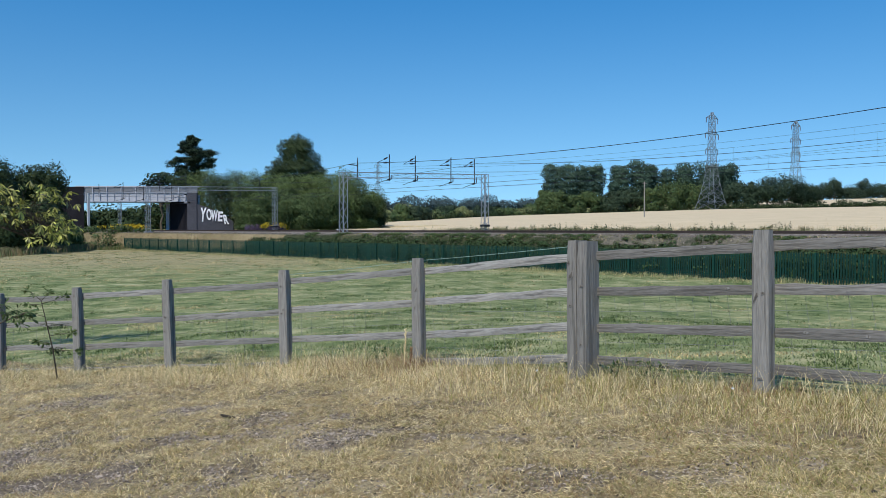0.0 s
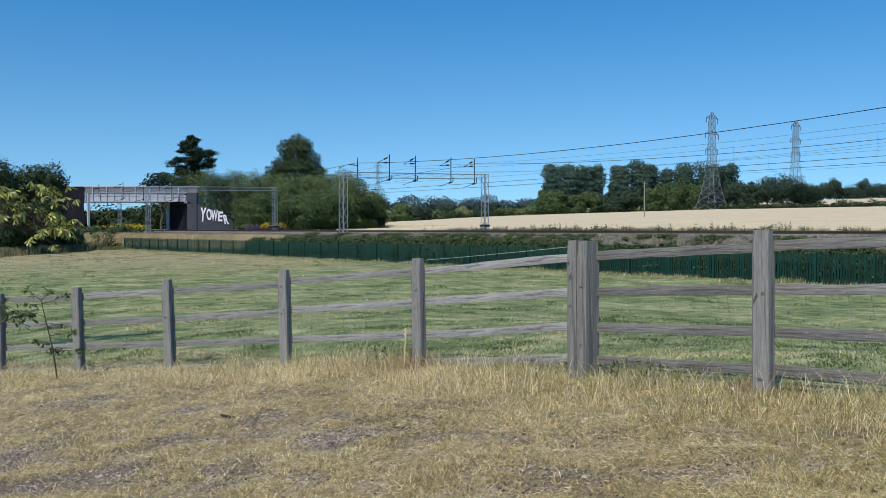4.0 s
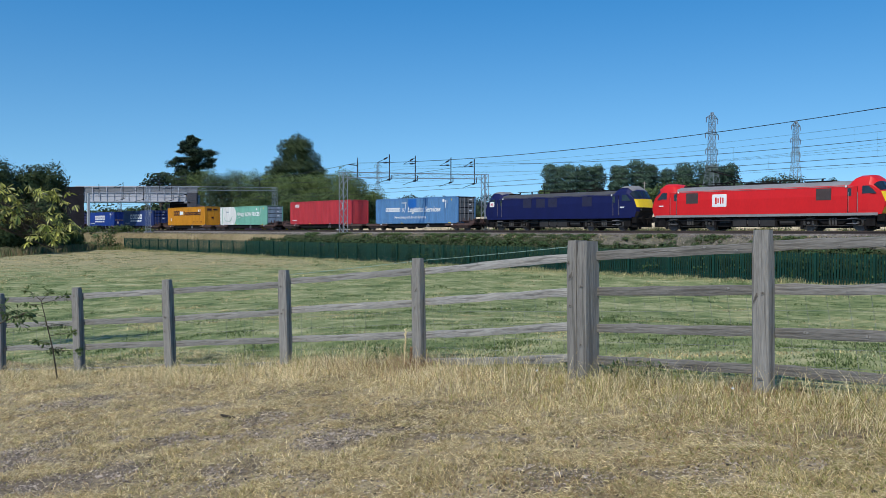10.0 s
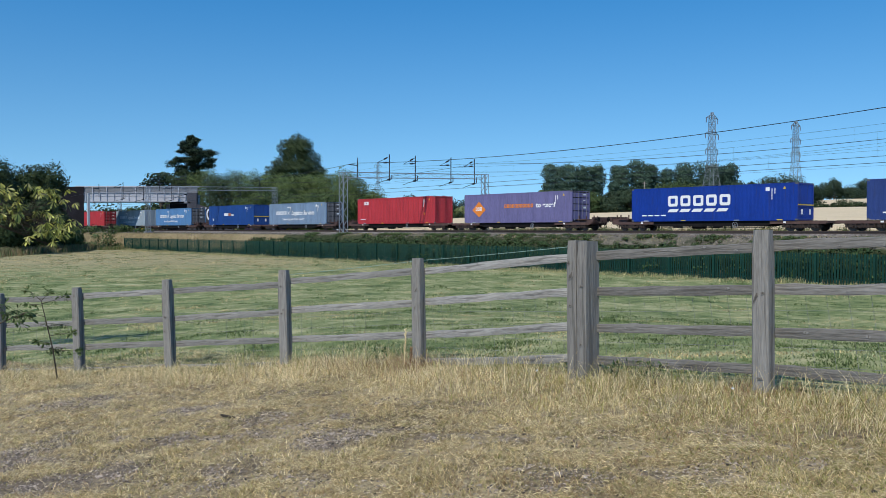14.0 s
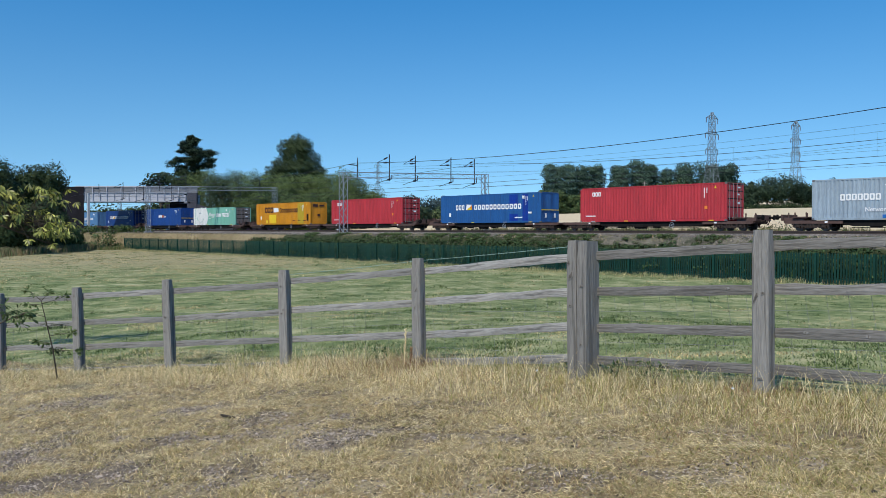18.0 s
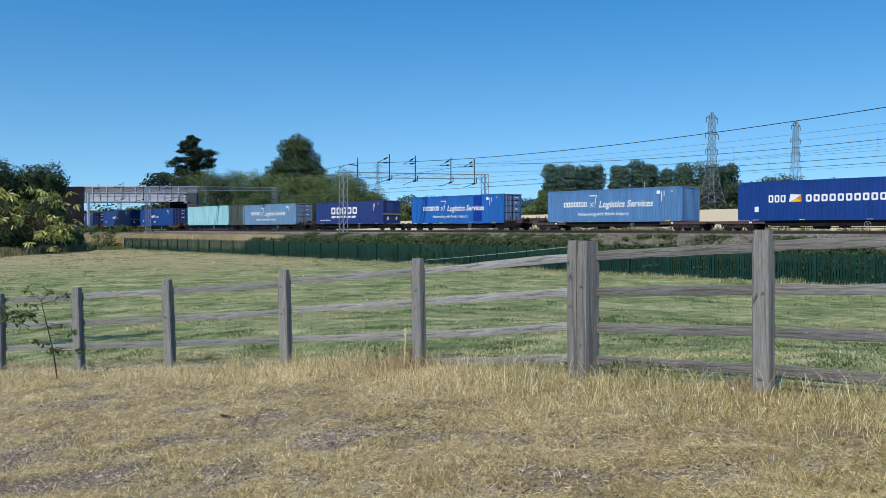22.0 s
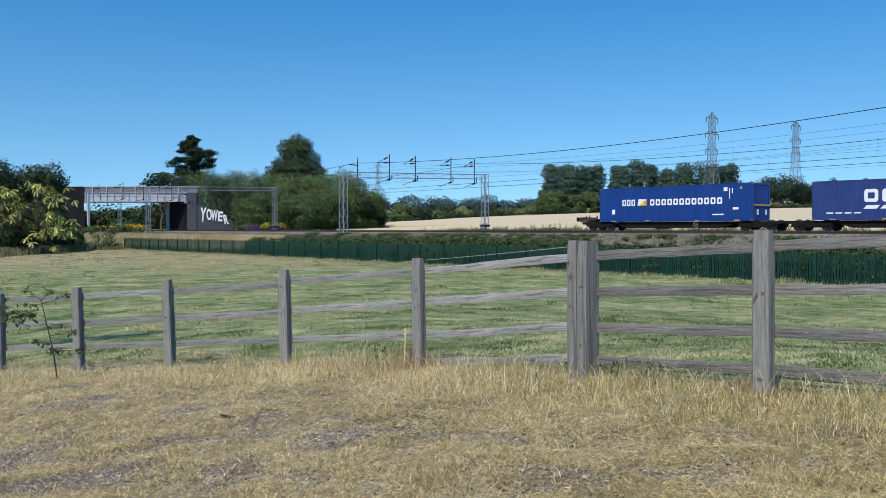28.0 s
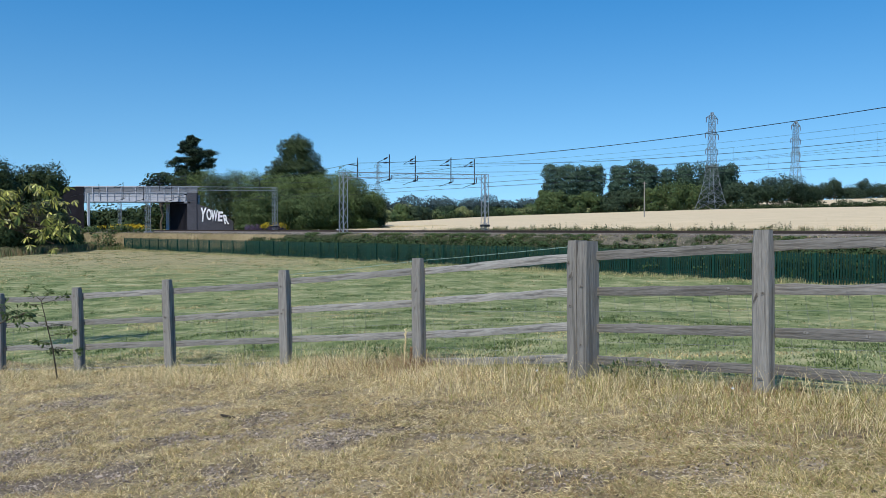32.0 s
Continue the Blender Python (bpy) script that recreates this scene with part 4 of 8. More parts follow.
# ---- trees and bushes ----
def crown_data(name, blobs, n, leaf, mat, seed, lump=0.15, shell=0.5, own_bend=0.14):
    """Leaves as many small quads over a set of lumps, thinner inside and ragged at the rim."""
    rng = np.random.default_rng(seed)
    b = np.array(blobs, float)
    area = (b[:, 3] * b[:, 4] + b[:, 3] * b[:, 5] + b[:, 4] * b[:, 5])
    pick = rng.choice(len(b), n, p=area / area.sum())
    d = rng.normal(0, 1, (n, 3))
    d /= np.linalg.norm(d, axis=1)[:, None]
    ph = rng.uniform(0, 6.28, (len(b), 6))
    lumps = (np.sin(d[:, 0] * 5 + ph[pick, 0]) + np.sin(d[:, 1] * 6 + ph[pick, 1]) + np.sin(d[:, 2] * 7 + ph[pick, 2])
             + np.sin(d[:, 0] * 13 + d[:, 2] * 9 + ph[pick, 3])) * lump / 1.6
    r = (1 - shell * rng.random(n) ** 2.2) * (1 + lumps) + rng.normal(0, 0.03, n)
    c = b[pick, :3] + d * b[pick, 3:6] * r[:, None]
    u = rng.normal(0, 1, (n, 3)) + d * 0.2
    u -= d * (u * d).sum(1)[:, None] * 0.85
    u /= np.linalg.norm(u, axis=1)[:, None]
    w = np.cross(u, d + rng.normal(0, 0.5, (n, 3)))
    w /= np.linalg.norm(w, axis=1)[:, None] + 1e-9
    flip = np.where((np.cross(u, w) * d).sum(1) < 0, -1.0, 1.0)[:, None]
    sz = leaf * rng.uniform(0.55, 1.3, n)[:, None]
    fine = 13 * np.cos(d[:, 0] * 13 + d[:, 2] * 9 + ph[pick, 3])
    slope = np.stack([5 * np.cos(d[:, 0] * 5 + ph[pick, 0]) + fine, 6 * np.cos(d[:, 1] * 6 + ph[pick, 1]), 7 * np.cos(d[:, 2] * 7 + ph[pick, 2]) + fine * 0.69], 1) * lump / 1.6
    slope -= d * (slope * d).sum(1)[:, None]
    out = d * b[pick, 3:6].mean(1)[:, None] / b[pick, 3:6] - 0.7 * slope
    mid = b[:, :3].mean(0)
    whole = (c - mid) / (np.abs(c - mid).max(0) + 0.1) if len(b) < 40 else out * 0
    own = np.cross(u, w * flip)
    return quads(name, c, u * sz, w * flip * sz * 0.75, mat, normals=out * 0.65 + whole * 0.5 + own * own_bend)


def tree_data(h, blobs, trunk_r, n, leaf, mat, seed):
    rng = random.Random(seed)
    t = Mesh()
    z = 0
    pts = [Vector((0, 0, -0.5))]
    while z < h * 0.62:
        z += h * 0.13
        pts.append(Vector((rng.uniform(-0.03, 0.03) * h, rng.uniform(-0.03, 0.03) * h, z)))
    for i, (a, b) in enumerate(zip(pts, pts[1:])):
        k = len(pts) - 1
        t.rod(a, b, trunk_r * (1 - 0.75 * i / k), trunk_r * (1 - 0.75 * (i + 1) / k), 7, caps=False)
    for b in blobs:
        c = Vector(b[:3])
        s = pts[min(len(pts) - 1, max(1, int(len(pts) * min(0.9, c.z / h) * 0.7)))]
        m = s.lerp(c, 0.5) + Vector((0, 0, -0.05 * h * rng.random()))
        t.rod(s, m, trunk_r * 0.4, trunk_r * 0.28, 5, caps=False).rod(m, c, trunk_r * 0.28, trunk_r * 0.08, 5, caps=False)
    return t.data("trunk", "bark", True), crown_data("crown", blobs, n, leaf, mat, seed)


def plant_tree(name, label, cat, pos, h, blobs, n, leaf, mat, seed, trunk_r=None, group="", turn=0.0):
    g = thing(name, label, cat, Matrix.Translation(pos) @ Matrix.Rotation(turn, 4, "Z"), group)
    t, c = tree_data(h, blobs, trunk_r or h * 0.022, n, leaf, mat, seed)
    part("trunk", t, "", g)
    part("crown", c, "", g)
    return g


def round_blobs(h, w, seed, low=0.15, k=9):
    rng = random.Random(seed)
    out = [(0, 0, h * 0.6, w * 0.33, w * 0.33, h * 0.3)]
    for i in range(k):
        a = 2 * math.pi * i / k + rng.uniform(-0.4, 0.4)
        zz = h * rng.uniform(low + 0.12, 0.84)
        rr = w * 0.5 * math.sqrt(max(0.1, 1 - ((zz / h - 0.5) / 0.62) ** 2)) * rng.uniform(0.55, 0.8)
        sz = w * rng.uniform(0.16, 0.26)
        out.append((math.cos(a) * rr, math.sin(a) * rr, zz, sz, sz, min(sz * rng.uniform(0.75, 1.1), zz)))
    out.append((rng.uniform(-0.1, 0.1) * w, 0, h * 0.86, w * 0.2, w * 0.2, h * 0.14))
    return out


def billow_blobs(h, w, seed, low=0.15, k=9):
    """A broad full crown of large overlapping billows on a short stem."""
    rng = random.Random(seed)
    out = []
    for i in range(k + 3):
        a = rng.uniform(0, 6.28)
        zz = h * mix(0.36, 0.86, (i + 0.5) / (k + 3))
        rr = w * rng.uniform(0.12, 0.30) * (1.15 - 0.45 * (zz / h - 0.4))
        sz = w * rng.uniform(0.22, 0.32)
        out.append((math.cos(a) * rr, math.sin(a) * rr, min(zz, h - sz * 0.8), sz, sz, sz * 0.85))
    return out


def poplar_blobs(h, w, seed, low=0.15, k=9):
    """A row of narrow upright columns of foliage over bare lower stems."""
    rng = random.Random(seed)
    out = []
    for c in range(2):
        cx, cy = w * (-0.21 + 0.42 * c + rng.uniform(-0.06, 0.06)), w * rng.uniform(-0.25, 0.25)
        top = h * rng.uniform(0.84, 0.93)
        z = h * rng.uniform(0.26, 0.36)
        while z < top:
            r = w * rng.uniform(0.25, 0.36) * (1.0 if z < top - 0.2 * h else 0.85)
            out.append((cx + w * rng.uniform(-0.05, 0.05), cy, z, r, r, h * 0.09))
            z += h * rng.uniform(0.10, 0.14)
    return out


def far_spot(u, d, base):
    """A spot at direction u and depth d with the foot at the height base above the eye."""
    return Vector((u * d, d, EYE + base))


# bushes and trees between the railway and the field, beside the bridge
MASS = [(-0.258, 160, 12.2, 10, "leaf_dark"), (-0.307, 169, 12.9, 8, "leaf_dark"), (-0.229, 146, 11.2, 8.5, "leaf_olive"), (-0.213, 150, 11.0, 9, "leaf_olive"), (-0.192, 148, 9.8, 10, "leaf_olive"),
        (-0.168, 145, 10.0, 10, "leaf_olive"), (-0.145, 144, 10.4, 10, "leaf_olive"), (-0.125, 141, 9.8, 10, "leaf_olive"), (-0.103, 141, 8.8, 9, "leaf_olive"),
        (-0.086, 146, 6.6, 6, "leaf_dark"), (-0.205, 140, 7.4, 8, "leaf_mid"), (-0.165, 135, 6.6, 8, "leaf_mid"), (-0.135, 137, 6.6, 8, "leaf_mid"),
        (-0.110, 139, 6.2, 7, "leaf_dark"), (-0.222, 143, 7.2, 8, "leaf_mid"), (-0.282, 164, 13.0, 10, "leaf_olive")]
for i, (u, d, h, w, mat) in enumerate(MASS):
    p = spot(u, d)
    p.z = min(p.z, EYE + 0.3) - 0.3
    plant_tree("tree", "dense green bushy tree beside the railway", "tree", p, h, round_blobs(h, w, 30 + i, 0.0, 18), 24000, 0.115, mat, 60 + i, 0.16,
               "trees beside the railway")
# the tall round tree
p = far_spot(-0.177, 160, -0.3)
plant_tree("ash_tree", "tall rounded dark green ash tree", "tree", p, 18.4,
           [(0, 0, 14.2, 3.1, 3, 2.6), (0, 0, 17, 2.1, 2, 1.6), (-2.6, 0, 12.6, 2.4, 2.4, 1.9), (2.7, 0, 12.9, 2.3, 2.3, 2.2), (1.4, -1, 16, 2.1, 2, 1.7),
            (-1.5, -1, 15.8, 2, 2, 1.7), (-4.3, 0, 11, 2.0, 2, 1.5), (3.9, 0, 11, 2.0, 2, 1.5), (0, -2, 11.5, 3.4, 2.5, 2), (-2, 0, 9, 4, 3, 2.4), (2, 0, 9, 4, 3, 2.4)],
           30000, 0.16, "leaf_dark", 91, 0.4)


def build_pine():
    p = far_spot(-0.3055, 185, -0.5)
    g = thing("pine_tree", "tall dark pine with flat layered branches", "tree", Matrix.Translation(p))
    rng = random.Random(8)
    t = Mesh().rod((0, 0, 0), (0.3, 0, 21.0), 0.42, 0.10, 8)
    blobs = []
    for z, r in ((8.8, 3.6), (10.2, 3.8), (11.7, 3.6), (13.2, 4.6), (14.4, 5.3), (15.7, 5.8), (17.0, 5.0), (18.2, 4.2), (19.3, 3.1), (20.3, 2.1), (21.1, 1.1)):
        for k in range(7):
            a = rng.uniform(0, 6.28)
            rr = r * rng.uniform(0.35, 0.86)
            c = (0.3 + rr * math.cos(a), rr * math.sin(a), z + rng.uniform(-0.65, 0.35) + 0.10 * rr)
            w = min(1.5, 0.5 + r * rng.uniform(0.12, 0.24))
            blobs.append((*c, w, w, w * rng.uniform(0.34, 0.6)))
            t.rod((0.2, 0, z - 0.7), c, 0.09, 0.03, 4, caps=False)
    part("trunk", t, "bark", g)
    part("crown", crown_data("crown", blobs, 22000, 0.21, "needle_dark", 5, lump=0.3), "", g)


build_pine()
p = far_spot(-0.341, 178, -0.5)
plant_tree("cedar_tree", "spreading dark cedar beyond the bridge", "tree", p, 13,
           [(0, 0, 11.6, 3.2, 3, 1.2), (-2, 0, 10.4, 2.5, 2, 0.9), (2.2, 0, 10.6, 2.4, 2, 0.9), (0, 0, 9, 3.4, 3, 1.2)], 1800, 0.3, "needle_dark", 14, 0.3)
# trees seen under and beyond the bridge
for i, (u, d, h, w) in enumerate(((-0.428, 270, 6.4, 10), (-0.41, 280, 7.0, 10), (-0.392, 275, 7.4, 10), (-0.374, 275, 8.0, 10), (-0.355, 250, 8.4, 10), (-0.337, 230, 8.6, 10), (-0.445, 260, 7, 10), (-0.385, 240, 3.2, 8))):
    plant_tree("tree", "dark green tree beyond the bridge", "tree", far_spot(u, d, -0.8), h, round_blobs(h, w, 130 + i, 0.0, 9), 1700, 0.5, "leaf_dark", 140 + i, 0.2,
               "trees beyond the bridge")
# dark trees on the near side by the abutment
for i, (u, d, h, w, mat) in enumerate(((-0.535, 104, 12.0, 9, "leaf_dark"), (-0.500, 108, 11.4, 8, "leaf_dark"), (-0.486, 112, 10.6, 6.5, "leaf_dark"),
                                       (-0.57, 100, 12.5, 9, "leaf_dark"), (-0.515, 98, 6.0, 8, "leaf_dark"), (-0.488, 102, 5.4, 6, "leaf_dark"), (-0.462, 107, 3.2, 5, "leaf_mid"), (-0.54, 92, 5, 8, "leaf_dark"), (-0.61, 100, 12, 9, "leaf_dark"))):
    p = spot(u, d)
    plant_tree("tree", "dark leafy tree at the meadow edge", "tree", p, h, round_blobs(h, w, 230 + i, 0.0, 15), 20000, 0.15, mat, 240 + i, 0.2, "trees at the meadow edge")
# poplars and woodland beyond the wheat
WOOD = [(0.135, 400, 22.5, 14, "leaf_poplar"), (0.158, 402, 23, 14, "leaf_poplar"), (0.182, 405, 22.5, 13, "leaf_poplar"), (0.216, 400, 23, 12, "leaf_poplar"),
        (0.240, 402, 24, 15, "leaf_poplar"), (0.263, 404, 23.4, 14, "leaf_poplar"), (0.297, 405, 23.5, 15, "leaf_poplar"), (0.322, 405, 23.5, 15, "leaf_poplar"),
        (0.345, 406, 22.5, 14, "leaf_poplar"), (0.135, 392, 12, 12, "leaf_mid"), (0.158, 394, 10, 12, "leaf_mid"), (0.18, 394, 11, 12, "leaf_mid"),
        (0.205, 392, 11, 14, "leaf_far"), (0.228, 392, 12, 14, "leaf_far"), (0.252, 390, 12, 12, "leaf_mid"), (0.277, 390, 15, 16, "leaf_mid"),
        (0.300, 392, 14, 16, "leaf_mid"), (0.323, 392, 12, 14, "leaf_far"), (0.345, 392, 13, 14, "leaf_far"), (0.368, 392, 13.5, 15, "leaf_far"),
        (0.392, 388, 16, 17, "leaf_far"), (0.418, 385, 16, 18, "leaf_far"), (0.440, 390, 12, 14, "leaf_far"), (0.460, 385, 13, 11, "leaf_far"),
        (0.474, 390, 16, 9, "leaf_far"), (0.497, 390, 9, 14, "leaf_far"), (0.512, 395, 15, 8, "leaf_far"), (0.535, 380, 9.5, 15, "leaf_far"),
        (0.555, 380, 10, 15, "leaf_far"), (0.58, 380, 10, 15, "leaf_far"), (0.122, 396, 13, 9, "leaf_mid"), (-0.050, 262, 6.4, 7, "leaf_mid"), (-0.036, 266, 5.4, 6, "leaf_far"), (-0.026, 272, 6.4, 7, "leaf_far"), (-0.010, 300, 4.6, 7, "leaf_mid"),
        (0.006, 400, 7.5, 12, "leaf_far"), (0.014, 340, 4.6, 6, "leaf_mid"), (0.0255, 335, 6.6, 7.5, "leaf_light"), (0.036, 350, 4.6, 8, "leaf_far"), (0.048, 372, 6.0, 9, "leaf_far"),
        (0.062, 382, 4.4, 11, "leaf_mid"), (0.078, 384, 4.2, 12, "leaf_mid"), (0.095, 388, 4.8, 11, "leaf_light"), (0.110, 390, 6.5, 10, "leaf_mid")]
for i, (u, d, h, w, mat) in enumerate(WOOD):
    if u > 0.455:
        d, w = d + 178, w * 1.4
    if -0.03 < u < 0.12:
        h *= 0.8
    p = spot(u, d)
    tall = mat == "leaf_poplar"
    h += (3.6 if u < 0.19 else 2.4 if u < 0.28 else 1.6) if tall else 0
    plant_tree("poplar_tree" if tall else "tree", "tall grey-green poplar beyond the wheat field" if tall else "green hedgerow tree beyond the wheat field", "tree",
               p - Vector((0, 0, 0.5)), h, ((billow_blobs if u > 0.29 else poplar_blobs) if tall else round_blobs)(h, w, 330 + i, 0.05, 14), 9000 if tall else 5200, 0.42, mat, 340 + i, 0.3,
               "trees beyond the wheat field")


def hedge(name, label, path, h, w, n, leaf, mat, seed, top_noise=0.35):
    """A hedge or belt of growth along a path: lumps every few metres."""
    rng = random.Random(seed)
    blobs = []
    for (x0, y0), (x1, y1) in zip(path, path[1:]):
        L = math.hypot(x1 - x0, y1 - y0)
        k = max(1, int(L / (w * 0.75)))
        for j in range(k):
            t = (j + rng.random()) / k
            x, y = mix(x0, x1, t), mix(y0, y1, t)
            hh = h * (1 + rng.uniform(-top_noise, top_noise))
            blobs.append((x, y, ground(x, y) + hh * 0.45, w * rng.uniform(0.45, 0.75), w * rng.uniform(0.45, 0.75), hh * 0.55))
    tagged(new(name, crown_data(name, blobs, n, leaf, mat, seed)), label, "hedge", kind="stuff")


hedge("field_hedge", "green hedge along the far side of the wheat", [(-15, 258), (6, 326), (30, 383), (75, 391), (126, 382), (142, 262), (236, 198)], 2.6, 3.0, 26000, 0.34,
      "leaf_dark", 71)
hedge("lineside_bushes", "low green scrub beside the field corner", [(-20, 268), (-14, 276), (-3, 300)], 5.0, 6, 2500, 0.4, "leaf_light", 72)
hedge("far_hedge", "distant green hedge and trees", [(-40, 440), (20, 470), (70, 480)], 3.5, 7, 6500, 0.6, "leaf_mid", 73)
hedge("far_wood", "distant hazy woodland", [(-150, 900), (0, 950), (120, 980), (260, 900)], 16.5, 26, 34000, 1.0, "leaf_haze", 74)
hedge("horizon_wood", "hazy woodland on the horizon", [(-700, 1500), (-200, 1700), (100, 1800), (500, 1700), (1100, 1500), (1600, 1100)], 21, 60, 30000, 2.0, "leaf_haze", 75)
hedge("side_wood", "far trees at the edge of the farmland", [(236, 198), (300, 260), (420, 330), (560, 330)], 11, 12, 4000, 0.9, "leaf_dark", 76)
hedge("far_left_wood", "far trees beyond the railway", [(-420, 330), (-300, 420), (-160, 430)], 9, 14, 4000, 1.0, "leaf_dark", 77)


# brambles on the bank and weeds by the tracks
def build_brambles():
    rng = np.random.default_rng(17)
    blobs = []
    for _ in range(900):
        s = rng.uniform(-16, 57)
        o = rng.choice([-14.55, -14.4, -14.2, -13.9, -13.4]) + rng.uniform(-0.25, 0.25)
        x, y = on_line(s, o)
        r = rng.uniform(0.36, 0.7)
        gz = ground(x, y)
        r = min(r, (0.47 - gz) / 1.3)
        if s > 28:
            r = min(r, (0.40 - gz) / 1.3)
        if r < 0.12:
            continue
        blobs.append((x, y, gz + r * 0.4, r * 1.3, r * 1.3, r * 0.8))
    for _ in range(60):
        s = rng.uniform(-50, -14)
        x, y = on_line(s, rng.uniform(-15.2, -14.6))
        r = rng.uniform(0.2, 0.4)
        blobs.append((x, y, ground(x, y) + r * 0.3, r * 1.5, r * 1.5, r))
    crest = []
    for _ in range(1500):
        s = rng.uniform(-6, 60)
        x, y = on_line(s, rng.uniform(-13.6, -12.3))
        if noise.noise((s * 0.4, x * 0.3, 3.0)) + 0.5 * noise.noise((s * 1.7, y, 3.0)) < -0.05:
            continue
        gz = ground(x, y)
        r = min(rng.uniform(0.06, 0.2), (mix(1.04, 0.90, ease(30, 46, s)) - gz) / 1.2)
        if r > 0.05:
            crest.append((x, y, gz + r * 0.4, r * 1.6, r * 1.6, r * 0.8))
    tagged(new("bank_weeds", crown_data("bank_weeds", crest, 45000, 0.05, ["leaf_mid"], 28)), "low green weeds along the crest of the bank", "weeds", kind="stuff")
    tagged(new("brambles", crown_data("brambles", blobs, 125000, 0.08, "bramble_leaf", 18)), "tangled brambles on the railway bank", "bramble", kind="stuff")
    n = 36000
    s, o = rng.uniform(-140, 60, n), -15.4 + 2.6 * rng.random(n)
    o = np.where((s > -20) & (o > -13.7), o - 1.5, o)
    o = np.where((s > 28) & (o > -14.0), o - 0.9, o)
    pts = np.array([(*p, ground(*p)) for p in (on_line(a, b) for a, b in zip(s, o))])
    tagged(new("bank_straw", blades("bank_straw", pts, rng.uniform(0.10, 0.30, n) * np.where(o > -13.6, 0.45, 1.0), 0.02, 0.8, ["bank_blade", "green_blade"], rng,
                                    (rng.random(n) < 0.2).astype(int))), "tall dry grass on the railway bank", "grass", kind="stuff")
    n = 14000
    s, o = rng.uniform(0, 60, n), rng.uniform(-13.3, -10.6, n)
    keep = np.array([noise.noise((a * 0.5, b * 0.9, 5.0)) > 0.02 for a, b in zip(s, o)])
    s, o = s[keep], o[keep]
    n = len(s)
    pts = np.array([(*p, max(ground(*p), RAIL - 0.19 - max(0, -9.9 - b) * 0.45) - 0.02) for p, b in ((on_line(a, b), b) for a, b in zip(s, o))])
    tagged(new("cess_grass", blades("cess_grass", pts, rng.uniform(0.06, 0.22, n), 0.012, 0.7, ["bank_blade", "green_blade", "straw_blade"], rng, rng.integers(0, 3, n))),
           "thin dry grass on the ballast shoulder", "grass", kind="stuff")
    n = 16000
    s, o = rng.uniform(-50, 57, n), -15.6 - rng.exponential(0.6, n)
    pts = np.array([(*p, ground(*p)) for p in (on_line(a, b) for a, b in zip(s, o))])
    tagged(new("fence_foot_grass", blades("fence_foot_grass", pts, rng.uniform(0.08, 0.34, n) * np.array([0.45 + 1.1 * max(0.0, 0.3 + noise.noise((a * 0.45, 1.0, 2.0)) + 0.5 * noise.noise((a * 1.9, 3.0, 2.0))) for a in s]),
                                          0.013, 0.9, ["hay_blade", "green_blade", "straw_blade"], rng, rng.choice(3, n, p=(0.4, 0.4, 0.2)))), "long grass along the foot of the palisade", "grass", kind="stuff")
    blobs = []
    for _ in range(110):
        s = rng.choice([rng.uniform(5, 19), rng.uniform(5, 19), rng.uniform(24, 34), rng.uniform(-12, 45), rng.uniform(-3, 2)])
        x, y = on_line(s, rng.uniform(6.5, 9.0))
        r = rng.uniform(0.12, 0.28)
        h = rng.uniform(0.35, 0.75)
        blobs.append((x, y, ground(x, y) + h * 0.8, r, r, h))
    tagged(new("lineside_weeds", crown_data("lineside_weeds", blobs, 7000, 0.06, "bramble_leaf", 19, lump=0.05)), "green weeds beyond the far track", "weeds", kind="stuff")
    n = 9000
    mid = np.array([(6, 1.5), (9, 1.5), (12, 2.0), (15.5, 1.6), (18, 1.3), (21, 1.0), (26, 1.5), (30, 2.0), (34, 2.5), (40, 3.0), (-1, 1.5), (-6, 2.0), (2, 2.0), (46, 3.0)])
    c = mid[rng.integers(0, len(mid), n)]
    s = c[:, 0] + rng.normal(0, 1, n) * c[:, 1]
    s = np.where(rng.random(n) < 0.6, np.round(s * 2.2) / 2.2 + rng.normal(0, 0.05, n), s)
    pts = np.array([(*p, ground(*p)) for p in (on_line(a, b) for a, b in zip(s, rng.uniform(7.2, 9.2, n)))])
    tall = 0.62 + 0.55 * (0.5 + 0.5 * np.sin(s * 2.9) * np.sin(s * 1.1 + 1)) * rng.uniform(0.6, 1.1, n)
    tagged(new("willowherb", blades("willowherb", pts, tall, 0.022, 0.35, ["bramble_leaf", "bank_blade", "green_blade"], rng, rng.choice(3, n, p=(0.35, 0.4, 0.25)))),
           "upright green willowherb beyond the far track", "weeds", kind="stuff")
    n = 9000
    s, o = rng.uniform(-140, -46, n), rng.uniform(-19.5, -15.0, n)
    pts = np.array([(*p, ground(*p)) for p in (on_line(a, b) for a, b in zip(s, o))])
    tagged(new("rough_grass", blades("rough_grass", pts, rng.uniform(0.25, 0.8, n), 0.03, 0.6, ["bank_blade", "dark_blade"], rng, (rng.random(n) < 0.72).astype(int))),
           "rough tall grass at the meadow edge", "grass", kind="stuff")
    n = 9000
    pts = np.array([(*p, ground(*p)) for p in (on_line(a, b) for a, b in zip(rng.uniform(-70, -26, n), rng.uniform(8.4, 14.0, n)))])
    tagged(new("bush_foot_grass", blades("bush_foot_grass", pts, rng.uniform(0.2, 0.6, n), 0.03, 0.6, ["bank_blade", "dark_blade", "green_blade"], rng, rng.choice(3, n, p=(0.35, 0.35, 0.3)))),
           "rough grass below the railway bushes", "grass", kind="stuff")
    u = rng.uniform(-0.60, -0.425, 15000)
